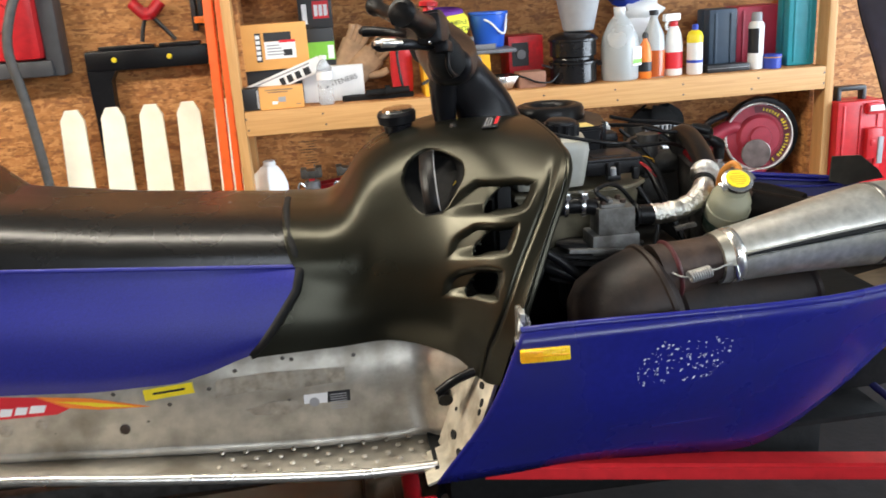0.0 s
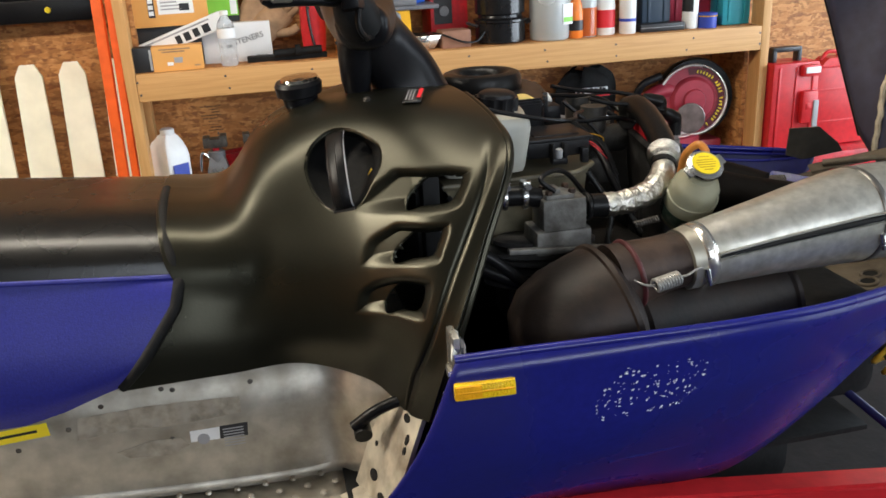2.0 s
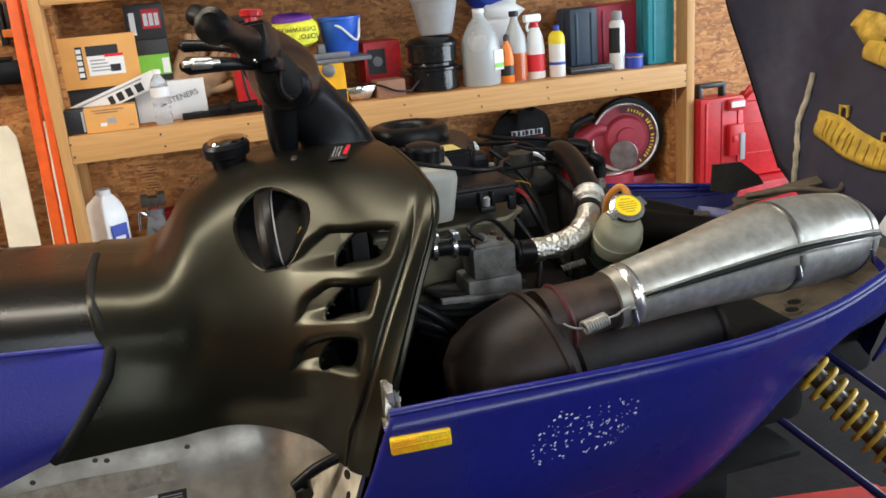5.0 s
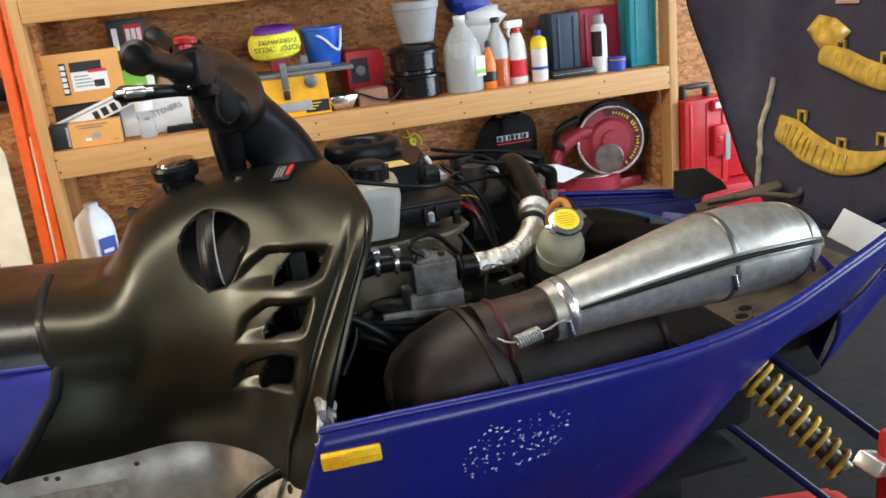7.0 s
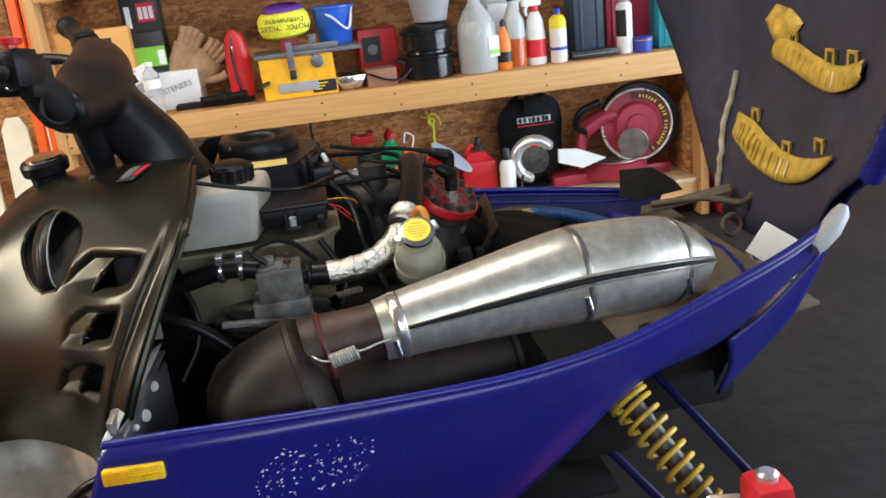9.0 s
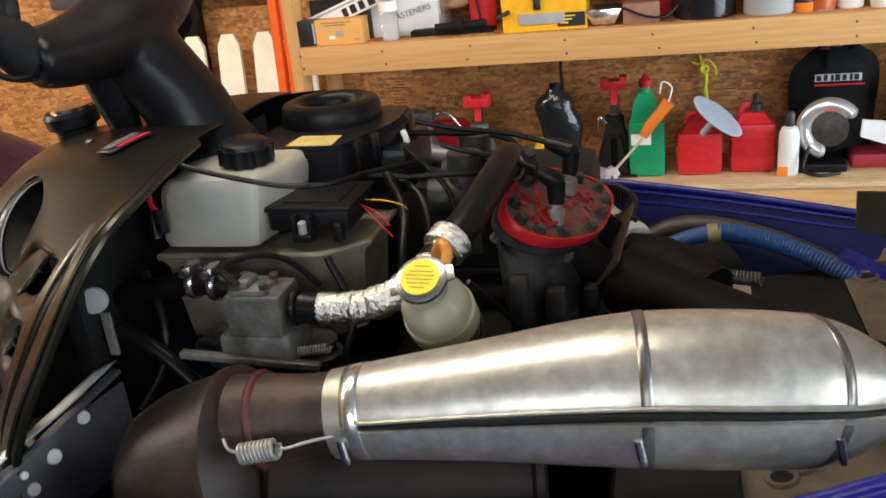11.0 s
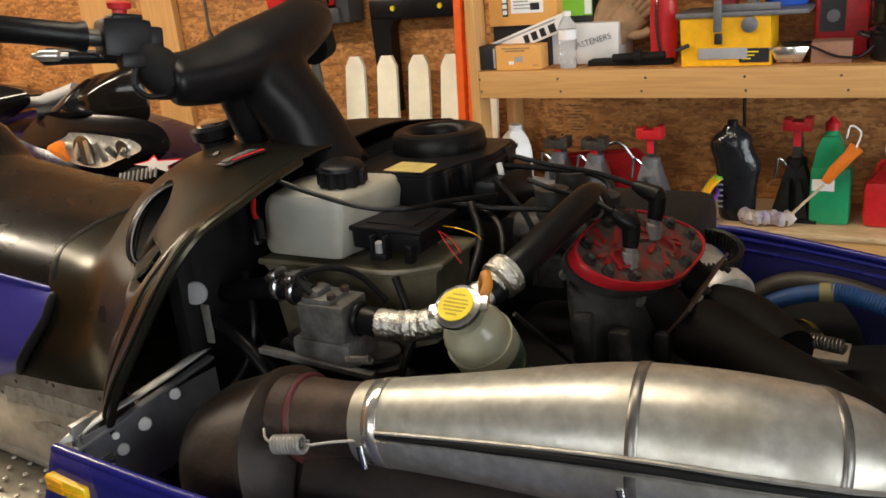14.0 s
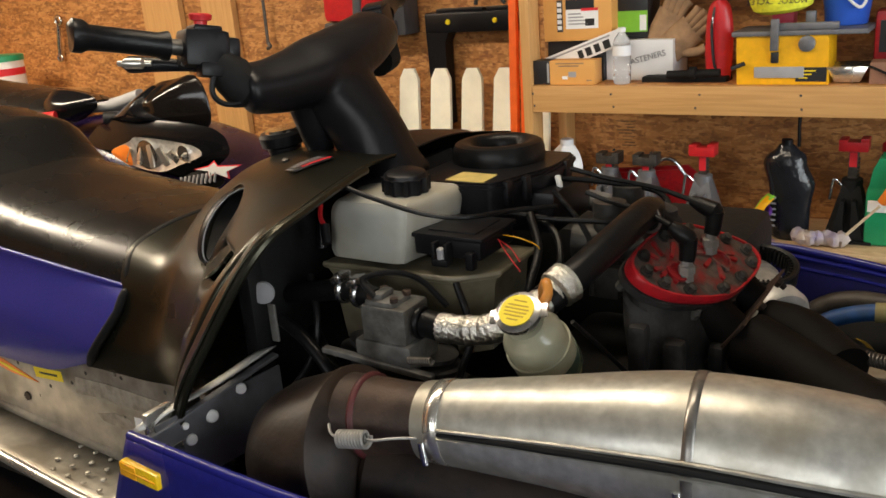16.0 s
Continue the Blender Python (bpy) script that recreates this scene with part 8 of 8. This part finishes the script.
for x0, z0, n in ((-0.62, 0.415, 9), (0.645, 0.385, 8)):
    for k in range(n):
        w = mark.uniform(0.03, 0.085)
        off = mark.uniform(0, 0.09 - w)
        put(north, "stamp_mark", box(x0 + off, x0 + off + w, WALL_Y - 0.002, WALL_Y - 0.0005, z0 + 0.0125 * k, z0 + 0.0125 * k + mark.uniform(0.002, 0.005), 0), INK)
t = thing("cord", "yellow plastic cord tied in a loose knot on the wall", "cord", at=(0.62, WALL_Y, 0.39))
put(t, "strand", hose([(0.6, 3.88, 0.545), (0.615, 3.875, 0.5), (0.625, 3.87, 0.46), (0.622, 3.87, 0.42), (0.628, 3.87, 0.37)], [0.004] * 12 + [0.007] * 12 + [0.009] * 9, 8), YELLOW_CORD)
put(t, "strand", hose([(0.575, 3.88, 0.52), (0.6, 3.87, 0.515), (0.63, 3.865, 0.53), (0.655, 3.87, 0.5), (0.66, 3.88, 0.47)], 0.0035, 8), YELLOW_CORD)
put(t, "knot", torus(0.012, 0.006, pose(0.618, 3.868, 0.495, 70, 20), 16, 8), YELLOW_CORD)

# mitre saw
t = thing("mitre_saw", "red compound mitre saw with a clear blade guard", "saw", at=(1.4, 3.66, L0))
RM = principled("dull_red_metal", (0.33, 0.03, 0.05), 0.4, 0.1, 30, 0.12)
put(t, "base", joined(lathe([(0.145, 0.02), (0.15, 0.03), (0.15, 0.085), (0.14, 0.09)], pose(1.39, 3.72, L0), 40), box(1.1, 1.64, 3.66, 3.8, L0, L0 + 0.05, 0.012)), RM)
put(t, "turntable", lathe([(0.12, 0), (0.12, 0.004)], pose(1.39, 3.71, L0 + 0.09), 36), ALU_BRIGHT)
put(t, "fence_plate", prism([(1.108, 0.356), (1.19, 0.347), (1.314, 0.293), (1.21, 0.262), (1.105, 0.3)], "y", 3.585, 3.6), WHITE_CARD, "bright bare metal fence plate")
gm = along((1.475, 3.64, 0.405), (1.4, 3.2, 0.44)) @ Matrix.Scale(1.25, 4)
put(t, "rear_shell", lathe([(0.135, -0.05), (0.138, -0.03), (0.132, -0.012), (0.05, -0.008), (0.001, -0.008)], gm @ pose(0.014, 0.006, 0), 48), SOFT_BLACK, "black rear shell")
put(t, "blade_guard", lathe([(0.122, -0.03), (0.124, -0.006), (0.12, 0.0), (0.082, 0.003), (0.078, 0.012), (0.07, 0.02), (0.04, 0.022), (0.036, 0.03), (0.001, 0.032)], gm, 48), RM, "red upper blade guard")
put(t, "guard_rim", torus(0.12, 0.0055, gm, 56, 10), ALU_BRIGHT, "bright metal rim")
band = np.linspace(-1.15, 1.75, 30)
put(t, "guard_band", sheet([[gm @ Vector((r * math.cos(a), r * math.sin(a), 0.0045)) for a in band] for r in (0.088, 0.113)]), principled("maroon_band", (0.1, 0.012, 0.02), 0.35, 0, 20, 0.1), "dark band with yellow lettering")
pr = random.Random(12)
for a in np.linspace(-1.05, 1.4, 22):
    if pr.random() > 0.14:
        put(t, "print_bar", sheet([[gm @ Vector((r * math.cos(a + d), r * math.sin(a + d), 0.006)) for d in (0, 0.03 + 0.045 * pr.random())] for r in (0.094, 0.104 + 0.004 * pr.random())]), YELLOW_CAP)
put(t, "lower_guard", joined(lathe([(0.062, -0.004), (0.064, 0.0), (0.062, 0.004), (0.03, 0.006), (0.001, 0.006)], along((1.43, 3.57, 0.342), (1.36, 3.2, 0.37)), 40), torus(0.062, 0.004, along((1.43, 3.57, 0.342), (1.36, 3.2, 0.37)), 40, 8)), principled("scratched_clear_guard", (0.17, 0.13, 0.12), 0.2, 0.3, 20, 0.4, spec=0.7), "scratched grey lower guard")
put(t, "hub", lathe([(0.02, 0.012), (0.02, 0.024), (0.012, 0.026)], gm, 20), DARK_STEEL)
put(t, "arm", joined(hose([(1.25, 3.68, 0.4), (1.35, 3.68, 0.45), (1.46, 3.68, 0.43)], 0.035, 14), hose([(1.25, 3.72, 0.22), (1.27, 3.75, 0.35), (1.36, 3.72, 0.42)], 0.03, 12)), RM)
put(t, "handle", hose([(1.25, 3.66, 0.4), (1.2, 3.62, 0.44), (1.22, 3.6, 0.5), (1.3, 3.6, 0.53)], 0.016, 10), SOFT_BLACK)
put(t, "motor", lathe([(0.05, 0), (0.055, 0.02), (0.055, 0.12), (0.045, 0.13)], along((1.5, 3.68, 0.44), (1.6, 3.85, 0.5)), 24), SOFT_BLACK)

# cans at the end of the shelves
t = thing("tool_chest", "low red metal chest under the fuel cans", "chest", at=(2.0, 3.6, 0))
put(t, "body", box(1.78, 2.3, 3.42, 3.82, 0, 0.165, 0.01), RED_PAINT)
put(t, "drawer", box(1.8, 2.28, 3.412, 3.42, 0.03, 0.14, 0.006), RED_PAINT)
t = tool_case("power_tool_case", "red plastic power tool case with a black handle", 1.745, 1.965, 3.46, 3.6, 0.167, 0.56, RED_PLASTIC)
put(t, "handle", joined(box(1.762, 1.782, 3.5, 3.54, 0.55, 0.61, 0.006), box(1.88, 1.9, 3.5, 3.54, 0.55, 0.61, 0.006), box(1.762, 1.9, 3.5, 3.54, 0.6, 0.622, 0.008)), BLACK_CARD)
put(t, "clasp", joined(box(1.87, 1.955, 3.435, 3.462, 0.5, 0.55, 0.01), box(1.875, 1.95, 3.43, 3.46, 0.3, 0.44, 0.012), box(1.89, 1.915, 3.425, 3.435, 0.36, 0.39, 0.004)), RED_PLASTIC)
put(t, "latch", box(1.925, 1.95, 3.424, 3.432, 0.28, 0.4, 0.004), GREY_PLASTIC)
put(t, "white_sticker", box(1.88, 1.948, 3.4295, 3.4345, 0.515, 0.54, 0.001), WHITE_CARD)
gas_can(2.14, 3.58, 0.167, 0.3, 0.35, "large red plastic jerry can on the chest", RED_PLASTIC)
t = thing("wall_sign", "plain red board fixed high on the strand board", "sign", at=(1.85, WALL_Y, 1.2))
put(t, "board", box(1.76, 2.1, WALL_Y - 0.02, WALL_Y - 0.001, 1.0, 1.35, 0.003), RED_PLASTIC)

# ---- left of the shelves ----


def picket(x):
    t = thing("fence_picket", "white painted wooden fence picket leaning on the wall", "picket", "white fence pickets", at=(x, 3.7, 0))
    m = pose(x, 3.68, 0.0, -7.5, 0, 0)
    w = 0.062
    put(t, "board", moved(prism([(-w, 0), (w, 0), (w * 0.78, 0.715), (w * 0.4, 0.76), (-w * 0.4, 0.76), (-w * 0.78, 0.715)], "y", 0, 0.018), m), WHITE_PAINT, smooth=20)
    return t


first = picket(-1.545)
for x in (-1.378, -1.219, -1.062, -0.905):
    copy_thing(first, pose(x, 3.7, 0))

for k, (x0, x1, lean, r) in enumerate(((-0.885, -0.9, 0.012, 0.02), (-0.845, -0.855, 0.0, 0.014))):
    t = thing("orange_pole", "orange painted wooden pole leaning beside the shelves", "pole", "orange poles", at=(x1, 3.55, 0))
    put(t, "shaft", moved(box(-r, r, -0.01, 0.01, 0, 1.75, 0.006), along((x1 - 0.01, 3.52, 0.002), (x0, 3.6, 1.7))), ORANGE_PAINT)
t = thing("spring_clamps", "black and orange spring clamps hung by the poles", "clamp", at=(-0.97, WALL_Y, 1.2))
put(t, "jaw", joined(*[box(-1.0 + 0.03 * k, -0.98 + 0.03 * k, 3.83, 3.89, 1.04 + 0.02 * k, 1.2, 0.005) for k in range(2)]), BLACK_CARD)
put(t, "pad", box(-0.99, -0.945, 3.82, 3.84, 1.07, 1.1, 0.005), ORANGE)
t = thing("sawhorse", "black folding plastic sawhorse hung on the wall", "sawhorse", at=(-1.2, WALL_Y, 0.9))
put(t, "beam", joined(box(-1.46, -0.95, 3.81, 3.88, 0.9, 0.985, 0.01), box(-1.4, -1.17, 3.815, 3.875, 0.985, 1.0, 0.004), box(-1.15, -0.98, 3.815, 3.875, 0.985, 1.0, 0.004)), SOFT_BLACK)
put(t, "leg", prism([(-1.46, 0.92), (-1.33, 0.92), (-1.365, 0.86), (-1.37, 0.5), (-1.45, 0.5)], "y", 3.815, 3.88), SOFT_BLACK)
for x in (-1.34, -1.11):
    put(t, "yellow_plug", lathe([(0.012, 0), (0.01, 0.006)], along((x, 3.81, 0.945), (x, 3.6, 0.945)), 14), YELLOW_CAP)
t = thing("pipe_wrench", "red hand tool with black legs hung on the wall", "tool", at=(-1.17, WALL_Y, 1.15))
put(t, "head", joined(hose([(-1.24, 3.85, 1.17), (-1.18, 3.84, 1.12), (-1.12, 3.85, 1.17)], 0.025, 10), lathe([(0.03, 0), (0.03, 0.05)], pose(-1.18, 3.85, 1.1))), RED_PAINT)
put(t, "leg", hose([(-1.19, 3.85, 1.12), (-1.21, 3.85, 1.06), (-1.22, 3.85, 1.01)], 0.009, 8), BLACK_CARD)
put(t, "leg", hose([(-1.17, 3.85, 1.12), (-1.12, 3.85, 1.06), (-1.08, 3.85, 1.01)], 0.009, 8), BLACK_CARD)
t = thing("shop_vacuum", "red and black wall-hung vacuum with a grey hose", "vacuum", at=(-1.75, WALL_Y, 1.0))
put(t, "tank", joined(box(-1.95, -1.6, 3.72, 3.89, 0.97, 1.4, 0.03), lathe([(0.06, 0), (0.06, 0.02)], along((-1.75, 3.72, 1.15), (-1.75, 3, 1.15)))), RED_PLASTIC)
put(t, "base", joined(box(-1.97, -1.57, 3.74, 3.88, 0.9, 0.968, 0.015), box(-1.6, -1.53, 3.76, 3.88, 0.9, 1.42, 0.012)), principled("grey_black_plastic", (0.06, 0.06, 0.065), 0.45, 0, 20, 0.1))
put(t, "hose", hose([(-1.6, 3.7, 1.3), (-1.66, 3.66, 1.18), (-1.7, 3.65, 1.02), (-1.675, 3.66, 0.8), (-1.65, 3.67, 0.4), (-1.64, 3.68, 0.05)], 0.02, 12, 10), principled("grey_hose", (0.07, 0.07, 0.07), 0.5, 0, 30, 0.2, 0.3, 120))
t = thing("hanging_tool", "thin steel rod tool hung on the wall", "tool", at=(-2.44, WALL_Y, 1.0))
put(t, "rod", joined(rod((-2.436, 3.86, 1.2), (-2.441, 3.86, 0.88), 0.008), hose([(-2.441, 3.86, 0.88), (-2.43, 3.86, 0.86), (-2.45, 3.86, 0.85)], 0.01, 8)), DARK_STEEL)
t = thing("spanner", "bright steel spanner hanging on a nail", "spanner", at=(-4.1, WALL_Y, 0.95))
put(t, "shank", joined(rod((-4.11, 3.86, 1.03), (-4.15, 3.86, 0.84), 0.013), torus(0.025, 0.01, pose(-4.1, 3.86, 1.05, 90)), torus(0.02, 0.008, pose(-4.155, 3.86, 0.83, 90))), STEEL)
t = thing("wall_bench", "low timber bench against the wall", "bench", at=(-4.5, 3.6, 0))
put(t, "top", box(-5.15, -3.95, 3.3, 3.88, 0.6, 0.65, 0.004), PINE)
for x in (-5.1, -4.02):
    put(t, "leg", box(x, x + 0.06, 3.35, 3.41, 0, 0.6, 0.003), PINE_UP)
t, m = bottle_thing("paint_tub", "white tub with a green lid and red label", -4.3, 3.55, 0.65, [(0.13, 0), (0.135, 0.2), (0.14, 0.205)], WHITE_PLASTIC, "tub")
put(t, "lid", lathe([(0.142, 0.2), (0.142, 0.23), (0.13, 0.235)], m), GREEN_PLASTIC)
put(t, "label", lathe([(0.1355, 0.12), (0.1362, 0.16)], m), RED_LABEL)
t = thing("folded_papers", "brown stack of folded papers on the bench", "papers", at=(-4.3, 3.4, 0.65))
put(t, "stack", joined(*[moved(box(-0.2, 0.25, -0.1, 0.1, 0.008 * k, 0.008 * k + 0.006, 0.001), pose(-4.35, 3.42, 0.651, 0, 0, 3 * k)) for k in range(4)]), LEATHER)

# ---- the second snowmobile, behind the first ----
s2 = thing("snowmobile", "black and purple snowmobile with a wedge headlight", "snowmobile", at=(-2.2, 2.85, 0))
rows = []
for x, zt, w, zb in ((-3.6, 0.72, 0.2, 0.3), (-2.9, 0.66, 0.24, 0.25), (-2.4, 0.7, 0.3, 0.22), (-2.1, 0.66, 0.33, 0.22), (-1.8, 0.58, 0.32, 0.22), (-1.55, 0.48, 0.28, 0.22), (-1.38, 0.47, 0.2, 0.24), (-1.3, 0.38, 0.1, 0.26)):
    rows.append([(x, 2.88 + w * c, zb + (zt - zb) * h) for c, h in ((-0.9, 0), (-1, 0.35), (-0.96, 0.72), (-0.7, 0.93), (0, 1), (0.7, 0.93), (0.96, 0.72), (1, 0.35), (0.9, 0))])
put(s2, "hood", sheet([spline(r, 4) for r in spline(np.array(rows), 5)]), PURPLE_PAINT, "glossy black and purple hood")


def pillow(outline, y, depth, n=5):
    """A rounded shell over a closed outline in x and z, bulging towards -y (or away, with a minus)."""
    p = ring(outline, n)
    mid_x, mid_z = p.mean(0)
    return sheet([[(mid_x + (a - mid_x) * s, y - depth * (1 - s * s), mid_z + (b - mid_z) * s) for a, b in list(p) + [p[0]]] for s in (1, 0.97, 0.9, 0.75, 0.5, 0.25, 0.02)])


BOWL = principled("lamp_reflector", (0.8, 0.8, 0.78), 0.18, 0.5, 60, 0.25, 0.8, 45)
GLOSS = principled("gloss_black", (0.006, 0.006, 0.007), 0.14, 0, 20, 0.1, spec=0.35)
thick(put(s2, "windshield", pillow([(-2.230, 0.705), (-2.150, 0.745), (-1.960, 0.837), (-1.850, 0.857), (-1.740, 0.871), (-1.695, 0.795), (-1.720, 0.685), (-1.970, 0.625)], 2.72, 0.1), principled("smoked_plastic", (0.01, 0.008, 0.007), 0.1, 0, 20, 0.1, trans=0.1), "smoked brown-black windshield"), 0.004)
thick(put(s2, "windshield_rim", pillow([(-2.230, 0.705), (-2.150, 0.745), (-1.960, 0.837), (-1.910, 0.830), (-1.850, 0.775), (-1.770, 0.705), (-1.970, 0.665)], 2.69, 0.1), GLOSS), 0.004)
put(s2, "nose_housing", pillow([(-2.3, 0.63), (-2.14, 0.725), (-1.966, 0.73), (-1.6, 0.71), (-1.52, 0.635), (-1.6, 0.57), (-1.77, 0.5), (-2.0, 0.53), (-2.26, 0.575)], 2.62, 0.035), GLOSS, "gloss black nose round the headlight")
LENS = [(-2.084, 0.62), (-1.972, 0.665), (-1.906, 0.687), (-1.633, 0.667), (-1.57, 0.628), (-1.69, 0.585), (-1.815, 0.548), (-1.971, 0.566)]
hl = put(s2, "headlight", pillow(LENS, 2.578, 0.002), GLOSS, "wedge headlight with an amber corner")
small = [(-1.82 + (x + 1.82) * 0.92, 0.617 + (z - 0.617) * 0.88) for x, z in LENS]
put(hl, "reflector_bowl", pillow(small, 2.556, -0.012), BOWL, "bright chrome reflector", 10)
for x, z, r in ((-1.87, 0.617, 0.05), (-1.68, 0.63, 0.026)):
    put(hl, "lamp_bowl", lathe([(r * 0.2, 0.05), (r * 0.7, 0.03), (r, 0.0), (r * 1.04, 0.0)], pose(x, 2.553, z, -90), 24), CHROME)
for k in range(6):
    put(hl, "facet", moved(box(-0.012, 0.012, -0.006, 0.004, -0.045 + 0.008 * abs(k - 2), 0.04 - 0.008 * abs(k - 2), 0.003), pose(-1.97 + 0.06 * k, 2.556, 0.615, 8 * k - 20, 20 - 14 * k, 14 * k - 30)), ALU_BRIGHT)
put(hl, "amber_corner", pillow([(-2.06, 0.618), (-2.0, 0.645), (-1.96, 0.645), (-1.95, 0.6), (-1.955, 0.575), (-1.99, 0.58)], 2.55, 0.006), ORANGE, "amber corner lens")
for k in range(9):
    put(s2, "vent_bar", moved(box(-0.004, 0.004, -0.003, 0.003, -0.02, 0.02, 0.001), pose(-1.71 + 0.022 * k, 2.548, 0.525 + 0.004 * k, 0, 25)), GREY_PLASTIC)
put(s2, "vent_panel", pillow([(-1.755, 0.507), (-1.63, 0.568), (-1.505, 0.545), (-1.564, 0.51)], 2.56, 0.006), MATTE_BLACK, "black mesh vent")
star = [(-1.62, 0.577), (-1.555, 0.59), (-1.527, 0.606), (-1.515, 0.592), (-1.415, 0.6), (-1.475, 0.578), (-1.473, 0.558), (-1.53, 0.57), (-1.56, 0.556), (-1.56, 0.575)]
put(s2, "star_decal", prism(star, "y", 2.545, 2.549), WHITE_CARD, "white and red star decal")
put(s2, "star_border", prism([(-1.515 + (x + 1.515) * 1.15, 0.58 + (z - 0.58) * 1.25) for x, z in star], "y", 2.55, 2.552), RED_LABEL)
put(s2, "mirror", pillow([(-2.547, 0.765), (-2.52, 0.8), (-2.435, 0.832), (-2.241, 0.812), (-2.212, 0.77), (-2.3, 0.725), (-2.396, 0.7), (-2.5, 0.715)], 2.64, 0.07), GLOSS, "gloss black wing mirror")
put(s2, "mirror_cover", hose([(-2.33, 2.68, 0.755), (-2.2, 2.7, 0.765), (-2.05, 2.72, 0.8)], [0.02] * 8 + [0.026] * 9, 12), GREY_PLASTIC, "grey padded mirror arm")
put(s2, "mirror_stalk", hose([(-2.16, 2.62, 0.73), (-2.08, 2.7, 0.72), (-2.0, 2.75, 0.7)], 0.025, 10), BLACK_CARD)
put(s2, "seat", sheet(spline(np.array([[(x, 2.88 + 0.2 * math.cos(b), z + 0.09 * math.sin(b)) for b in np.linspace(-0.3, math.pi + 0.3, 13)] for x, z in ((-2.55, 0.66), (-2.8, 0.7), (-3.3, 0.74), (-3.9, 0.8), (-4.1, 0.76))]), 4)), VINYL, "black vinyl seat")
put(s2, "tunnel", box(-4.1, -2.4, 2.7, 3.06, 0.35, 0.64, 0.02), ALU)
put(s2, "track", box(-3.9, -2.4, 2.7, 3.06, 0.0, 0.34, 0.06), RUBBER)
for y in (2.5, 3.26):
    put(s2, "ski", sheet([[(x, y - 0.06 + 0.12 * q, z) for q in (0, 0.5, 1)] for x, z in spline([(-2.3, 0.012), (-1.6, 0.012), (-1.3, 0.05), (-1.15, 0.14)], 5)]), BLACK_CARD)
    put(s2, "ski_leg", joined(rod((-1.85, y, 0.014), (-1.85, y + (0.12 if y < 2.8 else -0.12), 0.35), 0.025)), DARK_STEEL)
put(s2, "grip", rod((-2.35, 2.55, 0.745), (-2.5, 2.45, 0.74), 0.02), RED_PLASTIC, "red grip end")
